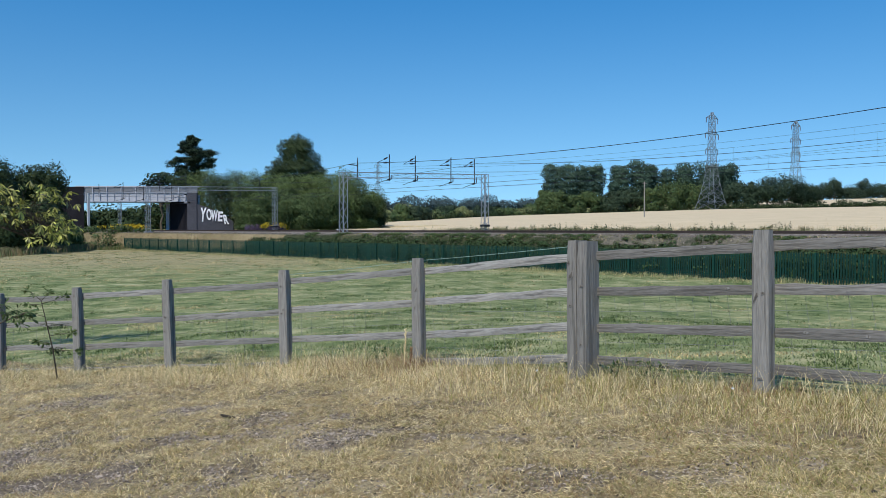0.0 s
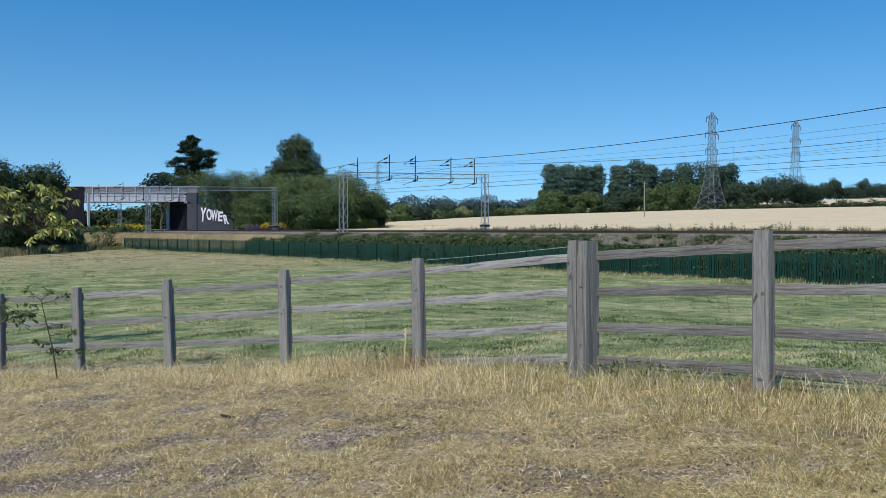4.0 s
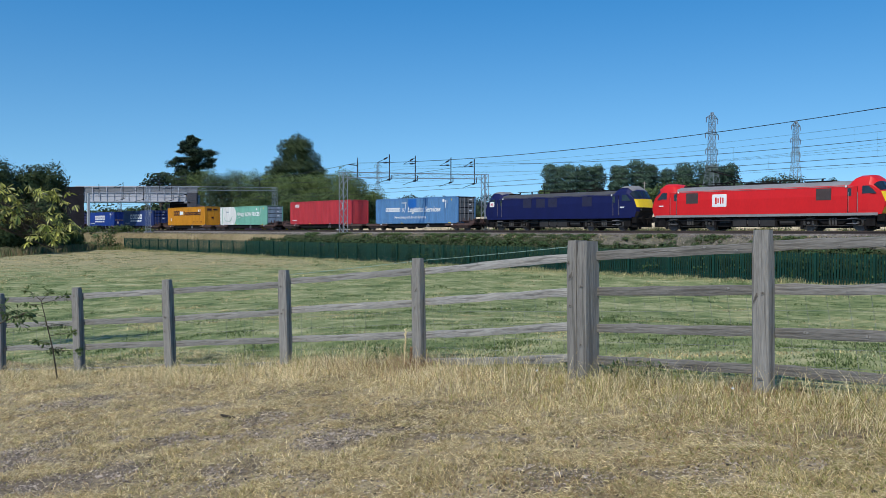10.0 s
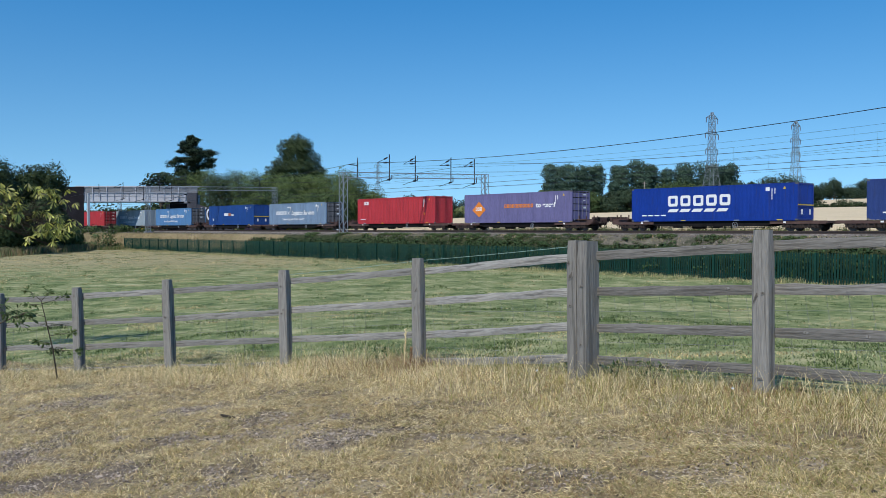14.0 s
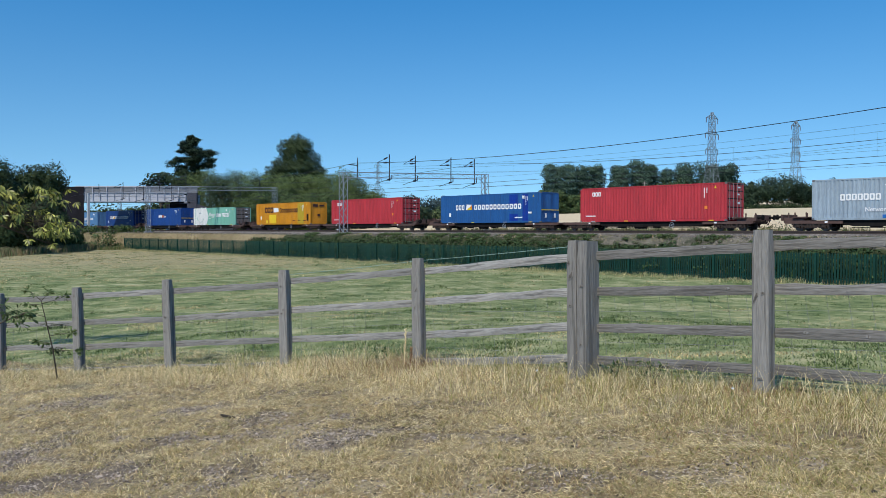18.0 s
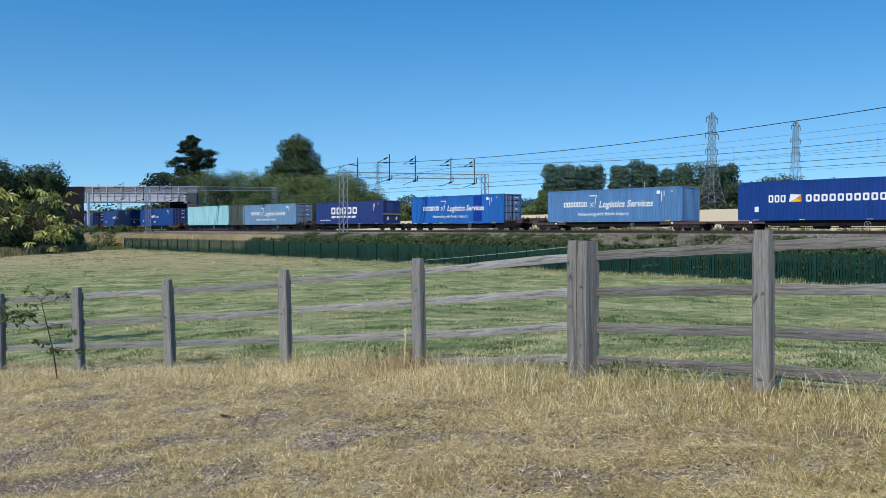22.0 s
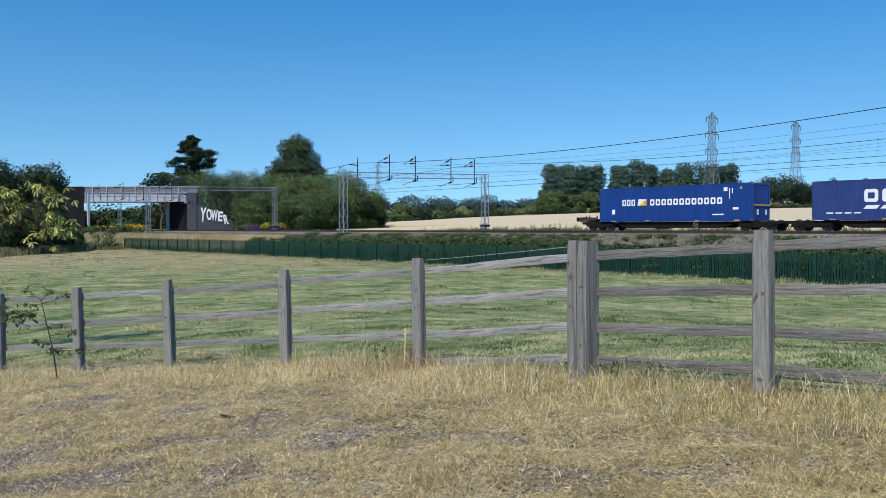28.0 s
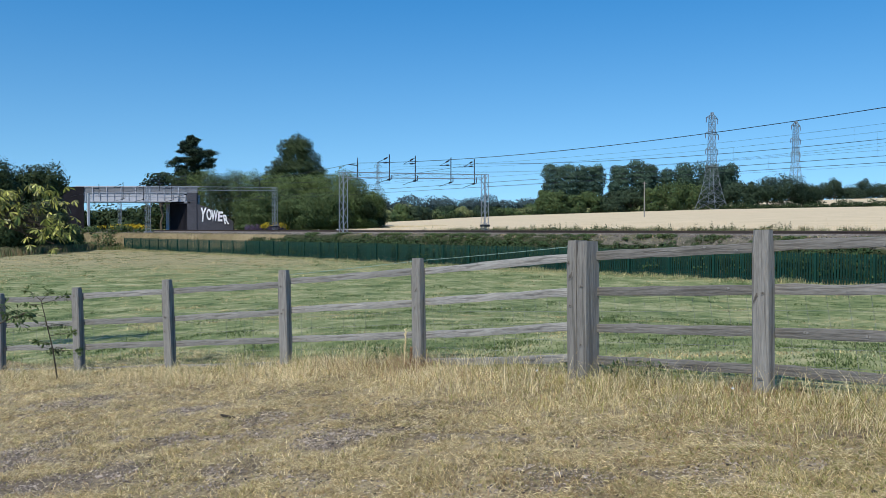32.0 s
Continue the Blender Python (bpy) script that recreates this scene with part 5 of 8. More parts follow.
    d = np.interp(u, (-0.60, -0.54, -0.515, -0.488, -0.462, -0.425), (90, 86.5, 92, 97.5, 103, 112)) - rng.exponential(1.0, 15000)
    pts = np.array([spot(a, b) for a, b in zip(u, d)])
    tagged(new("meadow_edge_grass", blades("meadow_edge_grass", pts, rng.uniform(0.3, 1.15, 15000), 0.035, 0.5, ["bank_blade", "dark_blade", "green_blade"], rng, rng.choice(3, 15000, p=(0.66, 0.12, 0.22)))),
           "tall olive grass below the dark trees", "grass", kind="stuff")
    blobs = []
    scrub = []
    for _ in range(170):
        s = rng.uniform(-150, -50)
        x, y = on_line(s, rng.uniform(-16.5, -11.5))
        r = rng.uniform(0.5, 1.1)
        scrub.append((x, y, ground(x, y) + r * 0.35, r * 1.4, r * 1.4, r * 0.8))
    tagged(new("bank_scrub", crown_data("bank_scrub", scrub, 24000, 0.16, "leaf_mid", 22)), "dark green scrub on the railway bank", "scrub", kind="stuff")
    for u, k in ((-0.372, 16), (-0.405, 5), (-0.206, 7)):
        for _ in range(k):
            d = 172 if u < -0.3 else 131
            x, y = (u + rng.uniform(-0.014, 0.014)) * d, d + rng.uniform(-1, 1)
            blobs.append((x, y, EYE + 0.5 + rng.uniform(-0.3, 0.3), 0.6, 0.6, 0.45))
    spikes = []
    for _ in range(60):
        d = rng.uniform(131, 135)
        x = rng.uniform(-0.240, -0.192) * d
        spikes.append((x, d, ground(x, d) + rng.uniform(0.5, 1.1), 0.25, 0.25, 0.55))
    tagged(new("rosebay", crown_data("rosebay", spikes, 5000, 0.08, ["purple_flower", "leaf_mid"], 24)), "dull purple rosebay spikes beside the tracks", "flowers", kind="stuff")
    tagged(new("ragwort", crown_data("ragwort", blobs, 1500, 0.12, "yellow_flower", 20)), "yellow ragwort in flower beside the tracks", "flowers", kind="stuff")


build_brambles()


# ---- grass ----
def build_grass():
    rng = np.random.default_rng(11)
    # short dry sward
    pts, hs, kk = [], [], []
    while len(pts) < 105000:
        y = 3.3 + 10.5 * rng.random() ** 1.6
        x = rng.uniform(-0.60, 0.60) * y
        s, o = line_so(x, y)
        if o > -52.3:
            continue
        g = worn(x, y)
        if g > 0.05 and rng.random() < min(0.86, 0.25 + 1.7 * g):
            continue
        tuft = noise.noise((x * 7, y * 7, 2.5)) + 0.6 * noise.noise((x * 2.2, y * 2.6, 8.1))
        if tuft < -0.12 and rng.random() < 0.8:
            continue
        pts.append((x, y, ground(x, y) - 0.005))
        hs.append(rng.uniform(0.025, 0.06) * (1.3 if g < -0.15 else 1.0) * (0.7 + 0.04 * y) * (1.0 + 0.9 * max(0.0, tuft)))
        wet = 0.22 * ease(0.3, 2.2, x) + 0.22 * max(0.0, noise.noise((x * 0.8, y * 1.1, 3.3)))
        q = rng.random()
        red = 0.06 + 0.45 * max(0.0, noise.noise((x * 0.7, y * 1.0, 6.6)) - 0.05)
        kk.append(2 if q < 0.10 + wet else 1 if q < 0.10 + wet + red else 3 if q < 0.36 + 0.6 * wet else 0)
    tagged(new("dry_grass", blades("dry_grass", np.array(pts), np.array(hs), 0.0017, 2.1, ["straw_blade", "rust_blade", "olive_blade", "pale_straw"], rng, np.array(kk))),
           "short parched straw-coloured grass", "grass", kind="stuff")
    # matted dead straw lying over it
    pts, dirs, kk = [], [], []
    while len(pts) < 160000:
        y = 3.3 + 9.5 * rng.random() ** 1.5
        x = rng.uniform(-0.60, 0.60) * y
        if line_so(x, y)[1] > -52.5:
            continue
        g = worn(x, y)
        if g > -0.04 and rng.random() < min(0.93, 0.5 + 1.9 * g):
            continue
        tuft = noise.noise((x * 6, y * 6, 4.5)) + 0.6 * noise.noise((x * 1.9, y * 2.2, 1.1))
        if tuft < 0.0 and rng.random() < 0.82:
            continue
        a = rng.uniform(0, 6.28) + 2.0 * noise.noise((x * 3, y * 3, 7.0))
        L = rng.uniform(0.007, 0.030) * (0.34 + 0.118 * y)
        up = rng.uniform(-0.15, 0.75)
        pts.append((x, y, ground(x, y) + rng.uniform(0.002, 0.022) * (1 + max(0.0, tuft)) + 0.5 * L * max(0.0, up)))
        dirs.append((L * math.cos(a), L * math.sin(a), L * up))
        green = 0.04 + 0.15 * ease(0.3, 2.2, x)
        q = rng.random()
        kk.append(2 if q < green else 1 if q < green + 0.10 else 3 if q < green + 0.42 + 0.2 * ease(7.5, 9.5, y) else 0)
    dirs = np.array(dirs)
    wide = np.cross(dirs, rng.normal(0, 1, dirs.shape))
    wide *= (0.0010 + 0.00012 * np.array(pts)[:, 1:2]) / (np.linalg.norm(wide, axis=1)[:, None] + 1e-9)
    tagged(new("matted_straw", quads("matted_straw", np.array(pts), wide, dirs, ["straw_blade", "rust_blade", "olive_blade", "pale_straw"], np.array(kk))),
           "tangled dead straw lying on the verge", "grass", kind="stuff")
    # the same sward round and behind
    n = 24000
    xy = np.stack([rng.uniform(-7, 7, n), 4.5 - 9 * rng.random(n) ** 1.4], 1)
    pts = np.array([(x, y, ground(x, y) - 0.005) for x, y in xy if not (y > 3.2 and abs(x) < 0.6 * y)])
    n = len(pts)
    tagged(new("verge_grass", blades("verge_grass", pts, rng.uniform(0.02, 0.06, n), 0.0035, 1.7, ["straw_blade", "olive_blade", "pale_straw"], rng, rng.integers(0, 3, n))),
           "short dry grass of the verge", "grass", kind="stuff")
    # tall dry grass along the fence
    pts, hs, kk, ws = [], [], [], []
    line = [(Vector((*a, 0)), Vector((*b, 0))) for a, b in zip(POSTS, POSTS[1:])]
    while len(pts) < 62000:
        a, b = line[rng.integers(0, len(line))]
        t = rng.random()
        p = a.lerp(b, t)
        nrm = Vector((-(b - a).y, (b - a).x, 0)).normalized()
        q = p - nrm * (rng.normal(0.35, 0.42))
        if (q - p).dot(nrm) > 0.55:
            continue
        if noise.noise((q.x * 1.6, q.y * 1.6, 2.2)) + rng.uniform(-0.35, 0.5) < 0:
            continue
        pts.append((q.x, q.y, ground(q.x, q.y) - 0.01))
        big = noise.noise((q.x * 0.9, q.y * 0.9, 7.7))
        hs.append(rng.uniform(0.03, 0.145) * (1.0 + 1.2 * max(0, big)) * (rng.uniform(1.5, 2.2) if rng.random() < 0.10 else 1) * mix(0.72, 1.0, ease(3.5, 7.0, q.y)) * mix(1.0, 0.72, ease(9.0, 11.0, q.y)))
        r = rng.random()
        red = 0.10 + 0.3 * max(0.0, noise.noise((q.x * 1.3, q.y * 1.3, 5.1))) + 0.5 * ease(0.8, 0.3, math.hypot(q.x + 0.35, q.y - 9.0)) + 0.4 * ease(0.5, 0.2, math.hypot(q.x - 2.35, q.y - 5.9))
        kk.append(1 if r < red else 2 if r < red + 0.08 + 0.2 * (q.x > 0.3) else 3 if r < 0.80 else 0)
    tagged(new("tall_dry_grass", blades("tall_dry_grass", np.array(pts), np.array(hs), 0.0015, 1.15, ["straw_blade", "rust_blade", "olive_blade", "pale_straw"], rng, np.array(kk))),
           "tall dry seeding grass along the wooden fence", "grass", kind="stuff")
    # long bent stalks standing out of the rest
    pts = []
    while len(pts) < 3200:
        a, b = line[rng.integers(0, len(line))]
        p = a.lerp(b, rng.random())
        nrm = Vector((-(b - a).y, (b - a).x, 0)).normalized()
        q = p - nrm * abs(rng.normal(0.1, 0.55))
        if noise.noise((q.x * 1.1, q.y * 1.1, 12.2)) + rng.uniform(-0.2, 0.3) > 0:
            pts.append((q.x, q.y, ground(q.x, q.y) - 0.01))
    for cx, cy, cr, k in ((-2.55, 10.05, 0.16, 300), (-2.35, 10.1, 0.25, 200), (-0.9, 9.35, 0.2, 120), (0.35, 8.2, 0.25, 120)):
        for _ in range(k):
            x, y = cx + rng.normal(0, cr), cy + rng.normal(0, cr)
            pts.append((x, y, ground(x, y) - 0.01))
    n = len(pts)
    tagged(new("seed_stalks", blades("seed_stalks", np.array(pts), rng.uniform(0.14, 0.42, n), 0.0014, 1.4, ["pale_straw", "straw_blade", "olive_blade"], rng, rng.integers(0, 3, n))),
           "long bent seed stalks in the dry grass", "grass", kind="stuff")
    # mown meadow
    pts, hs, kk = [], [], []
    while len(pts) < 190000:
        d = 4.2 + 103 * rng.random() ** 2.2
        x = rng.uniform(-0.60, 0.60) * d
        s, o = line_so(x, d)
        if o < mix(-51.9, -54.1, ease(59, 53.5, s)) - 0.4 or o > -15.6:
            continue
        v = 0.7 * noise.noise((x * 0.22, d * 0.20, 5.5)) + 1.0 * noise.noise((x * 0.9, d * 0.95, 6.5)) + 0.35 * noise.noise((x * 3.1, d * 3.1, 1.5))
        tuft = noise.noise((x * 1.3, d * 1.1, 8.5))
        pts.append((x, d, ground(x, d) - 0.01))
        hs.append(rng.uniform(0.012, 0.034) * (1 + mix(1.0, 3.2, ease(8, 17, d)) * max(0, tuft - 0.12)) * (1 + 0.012 * d) * mix(1.3, 1.0, ease(9, 17, d)))
        w = v + rng.uniform(-0.16, 0.16)
        dry = ease(35, 62, d) * (0.35 + 0.8 * ease(2, -16, x))
        kk.append(2 if tuft + rng.uniform(-0.12, 0.12) > 0.24 - 0.1 * dry and w < 0.1 else 0 if w + dry > 0.36 else 3 if w + dry > 0.13 else 1)
    w = 0.003 + 0.00035 * np.array(pts)[:, 1]
    tagged(new("meadow_grass", blades("meadow_grass", np.array(pts), np.array(hs), w, 1.5, ["straw_blade", "green_blade", "dark_blade", "hay_blade"], rng, np.array(kk))),
           "mown green meadow grass with dry patches", "grass", kind="stuff")
    # pebbles in the bare patches
    m = Mesh()
    c = 0
    while c < 24000:
        y = 3.3 + 7 * rng.random() ** 1.4
        x = rng.uniform(-0.60, 0.60) * y
        if line_so(x, y)[1] > -53.6 or (bare(x, y) < 0.05 and rng.random() < 0.88):
            continue
        if y < 5.7 and rng.random() < 0.6:
            continue
        c += 1
        r = rng.uniform(0.003, 0.0105) * (1.8 if rng.random() < 0.04 else 1)
        z = ground(x, y)
        a = rng.uniform(0, 6.28)
        pts = [(x + r * math.cos(a + q * 1.57) * rng.uniform(0.7, 1.3), y + r * math.sin(a + q * 1.57) * rng.uniform(0.7, 1.3), z + r * rng.uniform(0.1, 0.4)) for q in range(4)]
        i = len(m.v)
        m.v += pts + [(x, y, z + r * rng.uniform(0.6, 1.0)), (x, y, z - r * 0.3)]
        for q in range(4):
            m.f += [(i + q, i + (q + 1) % 4, i + 4), (i + (q + 1) % 4, i + q, i + 5)]
            m.k += [0, 0]
    tagged(new("pebbles", m.data("pebbles", "pebble")), "grey pebbles in the bare track", "gravel", kind="stuff")


build_grass()


# ---- pylons and pole ----
def pylon(u, d, h, base=None, group="pylons"):
    p = spot(u, d)
    if base is not None:
        p.z = base
    g = thing("pylon", "grey steel lattice electricity pylon", "pylon", Matrix.Translation(p) @ Matrix.Rotation(radians(40), 4, "Z"), group)
    lv = [(0, 0.120), (0.09, 0.097), (0.18, 0.077), (0.27, 0.061), (0.36, 0.048), (0.45, 0.039), (0.53, 0.033), (0.60, 0.030), (0.67, 0.028), (0.74, 0.027), (0.81, 0.025), (0.88, 0.024), (0.95, 0.022), (1.0, 0.008)]
    m = Mesh()
    t = h * 0.0032
    for (za, wa), (zb, wb) in zip(lv, lv[1:]):
        ca = [(sx * wa * h, sy * wa * h, za * h) for sx, sy in ((-1, -1), (1, -1), (1, 1), (-1, 1))]
        cb = [(sx * wb * h, sy * wb * h, zb * h) for sx, sy in ((-1, -1), (1, -1), (1, 1), (-1, 1))]
        for i in range(4):
            j = (i + 1) % 4
            m.bar(ca[i], cb[i], t * 1.3)
            m.bar(ca[i], cb[j], t * 0.7)
            m.bar(ca[j], cb[i], t * 0.7)
            m.bar(cb[i], cb[j], t * 0.7)
    part("tower", m, "pylon_steel", g)
    for z, L in ((0.62, 0.11), (0.78, 0.12), (0.94, 0.105)):
        for sg in (-1, 1):
            a = Mesh()
            tip = (sg * L * h, 0, z * h)
            for sy in (-1, 1):
                a.bar((sg * 0.016 * h, sy * 0.016 * h, z * h), tip, t)
                a.bar((sg * 0.016 * h, sy * 0.016 * h, (z + 0.035) * h), tip, t)
            part("crossarm", a, "pylon_steel", g)
            part("insulator", Mesh().rod(tip, (tip[0], 0, tip[2] - 0.05 * h), t * 1.2), "insulator", g)
    return g


pylon(0.3255, 376, 44.6)
pylon(0.4270, 470, 48.0, EYE + 13.5)
pylon(-0.0790, 1000, 50.0, EYE + 30)
pp = spot(0.2442, 172)
pole = thing("wooden_pole", "lone wooden pole standing in the wheat", "pole", Matrix.Translation(pp))
part("shaft", Mesh().rod((0, 0, -0.4), (0, 0, 7.95), 0.14, 0.10, 8), "old_wood", pole)
part("crosspiece", Mesh().box(-0.5, -0.06, 7.55, 0.5, 0.06, 7.67), "old_wood", pole)
for i, (u, s) in enumerate(((-0.151, 0.8), (-0.128, 0.9), (-0.118, 0.6))):
    q = far_spot(u, 100, -0.35)
    b = thing("marker_post", "small white lineside marker post", "marker", Matrix.Translation(q), "marker posts")
    part("plate", Mesh().box(-0.10, -0.04, -0.3, 0.10, 0.04, 0.35 * s), "white_paint", b)


# ---- train ----
def wheelset(r):
    m = Mesh()
    for y in (-0.75, 0.75):
        o = -1 if y < 0 else 1
        m.rod((0, y - o * 0.07, 0), (0, y + o * 0.07, 0), r, sides=18)
        m.rod((0, y - o * 0.09, 0), (0, y - o * 0.07, 0), r + 0.03, sides=18)
        m.rod((0, y + o * 0.07, 0), (0, y + o * 0.20, 0), 0.09, sides=8)
    m.rod((0, -0.7, 0), (0, 0.7, 0), 0.08, sides=8)
    return m.data("wheelset", "wheel_steel", False)


def bogie_data(base, r, frame_mat, heavy=False):
    """A bogie frame: side beams, axle boxes, springs and dampers; the springs and pipes in worn grey."""
    m = Mesh()
    L = base / 2
    for y in (-1.0, 1.0):
        a, b = min(y, y * 1.1), max(y, y * 1.1)
        if heavy:
            prof = [(-L - 0.55, r + 0.16), (-L - 0.55, r + 0.30), (-L * 0.6, r + 0.34), (-L * 0.35, r + 0.14), (L * 0.35, r + 0.14), (L * 0.6, r + 0.34), (L + 0.55, r + 0.30),
                    (L + 0.55, r + 0.16), (L * 0.62, r + 0.17), (L * 0.38, r - 0.08), (-L * 0.38, r - 0.08), (-L * 0.62, r + 0.17)]
        else:
            prof = [(-L - 0.45, r + 0.10), (-L - 0.45, r + 0.22), (-L * 0.55, r + 0.30), (L * 0.55, r + 0.30), (L + 0.45, r + 0.22), (L + 0.45, r + 0.10),
                    (L + 0.2, r - 0.02), (L - 0.3, r + 0.0), (L * 0.4, r - 0.16), (-L * 0.4, r - 0.16), (-L + 0.3, r), (-L - 0.2, r - 0.02)]
        m.loft([[(x, a, z) for x, z in prof], [(x, b, z) for x, z in prof]])
        for x in (-L, L):
            m.box(x - 0.15, y * 1.02 - 0.10, r - 0.14, x + 0.15, y * 1.02 + 0.10, r + 0.16)
            m.rod((x, y * 1.12, r), (x, y * 1.16, r), 0.10, sides=10, k=1)
            for q in (-0.30, 0.30):
                for j in range(4 if heavy else 1):
                    z0 = r - 0.12 + j * 0.075
                    m.rod((x + q, y * 1.1, z0), (x + q, y * 1.1, z0 + (0.045 if heavy else 0.28)), 0.095 if heavy else 0.07, sides=8, k=1 if heavy else 0)
        for q in (-0.2, 0, 0.2):
            m.rod((q, y * 1.1, r - 0.12), (q, y * 1.1, r + 0.34), 0.075, sides=8, k=1 if heavy else 0)
        if heavy:
            for q in (-1, 1):
                m.rod((q * (L + 0.45), y * 1.15, r + 0.22), (q * (L - 0.45), y * 1.15, r + 0.36), 0.04, sides=8, k=1)
                m.box(q * L * 0.68 - 0.07, y * 1.08 - 0.05, r - 0.30, q * L * 0.68 + 0.07, y * 1.08 + 0.05, r + 0.10)
                m.box(q * (L + 0.48) - 0.09, y * 1.06 - 0.07, 0.14, q * (L + 0.48) + 0.09, y * 1.06 + 0.07, r + 0.22)
                m.rod((q * (L + 0.48), y * 1.06, 0.30), (q * (L + 0.35), y * 0.9, 0.08), 0.02, sides=5, k=1)
            m.rod((-L - 0.3, y * 1.17, r - 0.2), (L + 0.3, y * 1.17, r - 0.2), 0.018, sides=5, k=1)
    m.box(-0.25, -1.0, r - 0.1, 0.25, 1.0, r + 0.25)
    if heavy:
        m.box(-L + 0.2, -0.6, 0.2, L - 0.2, 0.6, r + 0.2)
    return m.data("bogie_frame", [frame_mat, "spring_grey"] if heavy else frame_mat)


LOW_WHEEL, LOCO_WHEEL = wheelset(0.36), wheelset(0.56)
LOW_BOGIE, LOCO_BOGIE = bogie_data(1.8, 0.36, "bogie_brown"), bogie_data(3.3, 0.56, "under_black", True)
TALL_BOGIE = bogie_data(2.0, 0.40, "under_black")
TALL_WHEEL = wheelset(0.40)


def add_bogie(g, x, frame_me, wheel_me, base, r):
    b = part("bogie", frame_me, "", g, at=Matrix.Translation((x, 0, 0)))
    for q in (-base / 2, base / 2):
        part("wheelset", wheel_me, "", b, at=Matrix.Translation((q, 0, r)))


def buffers(g, x, sg, z=1.02):
    for y in (-0.87, 0.87):
        part("buffer", Mesh().rod((x, y, z), (x + sg * 0.36, y, z), 0.09, sides=8).rod((x + sg * 0.36, y, z), (x + sg * 0.44, y, z), 0.2, sides=12),
             "under_black", g)


def wagon(kind):
    """A flat container wagon about 18 m long; origin at the middle on rail level."""
    low = kind == "low"
    g = thing("container_wagon", "rusty brown low container flat wagon" if low else "dark container flat wagon with visible bogies", "wagon",
              None, "container wagons")
    d = 0.745
    u = Mesh()
    if low:
        for y in (-1.0, 1.0):
            prof = [(-5.1, d - 0.005), (5.1, d - 0.005), (5.1, d - 0.24), (4.2, d - 0.42), (-4.2, d - 0.42), (-5.1, d - 0.24)]
            u.loft([[(x, y - 0.1, z) for x, z in prof], [(x, y + 0.1, z) for x, z in prof]])
        u.box(-5.0, -0.9, d - 0.35, 5.0, 0.9, d - 0.2)
        part("underframe", u, "under_black", g)
        for sg in (-1, 1):
            e = Mesh().box(min(sg * 4.9, sg * 9.0), -1.15, d - 0.19, max(sg * 4.9, sg * 9.0), 1.15, d - 0.03)
            e.box(min(sg * 4.9, sg * 8.9), -1.19, d - 0.24, max(sg * 4.9, sg * 8.9), -1.15, d - 0.02)
            e.box(min(sg * 4.9, sg * 8.9), 1.15, d - 0.24, max(sg * 4.9, sg * 8.9), 1.19, d - 0.02)
            pl = part("end_platform", e, "wagon_brown", g, "rust-brown end platform")
            part("data_panel", Mesh().box(sg * 6.0 - 0.1, -1.196, d - 0.18, sg * 6.0 + 0.1, -1.19, d - 0.06), "white_paint", pl)
            add_bogie(g, sg * 7.1, LOW_BOGIE, LOW_WHEEL, 1.8, 0.36)
    else:
        for y in (-0.95, 0.95):
            prof = [(-9, d - 0.03), (9, d - 0.03), (9, d - 0.22), (5.2, d - 0.25), (4.4, d - 0.5), (-4.4, d - 0.5), (-5.2, d - 0.25), (-9, d - 0.22)]
            u.loft([[(x, y - 0.09, z) for x, z in prof], [(x, y + 0.09, z) for x, z in prof]])
        u.box(-8.8, -0.8, d - 0.2, 8.8, 0.8, d - 0.08)
        part("underframe", u, "under_black", g)
        for sg in (-1, 1):
            add_bogie(g, sg * 7.1, TALL_BOGIE, TALL_WHEEL, 2.0, 0.40)
    ring = Mesh()
    for k in range(14):
        a, b = 2 * math.pi * k / 14, 2 * math.pi * (k + 1) / 14
        ring.rod((2.2 + 0.21 * math.cos(a), -1.2, d - 0.30 + 0.21 * math.sin(a)), (2.2 + 0.21 * math.cos(b), -1.2, d - 0.30 + 0.21 * math.sin(b)), 0.017, sides=4)
    for a in (0.5, 2.07, 3.64, 5.21):
        ring.rod((2.2, -1.2, d - 0.30), (2.2 + 0.21 * math.cos(a), -1.2, d - 0.30 + 0.21 * math.sin(a)), 0.015, sides=4)
    part("handwheel", ring, "galvanised", g, "white brake handwheel")
    part("brake_gear", Mesh().rod((-1.5, -0.85, d - 0.42), (-0.4, -0.85, d - 0.42), 0.17, sides=10).box(-3.2, -1.0, d - 0.5, -2.5, -0.7, d - 0.3)
         .box(0.3, -1.02, d - 0.48, 1.0, -0.8, d - 0.3).rod((-4.4, -0.9, d - 0.5), (4.4, -0.9, d - 0.5), 0.025), "under_black", g)
    return g


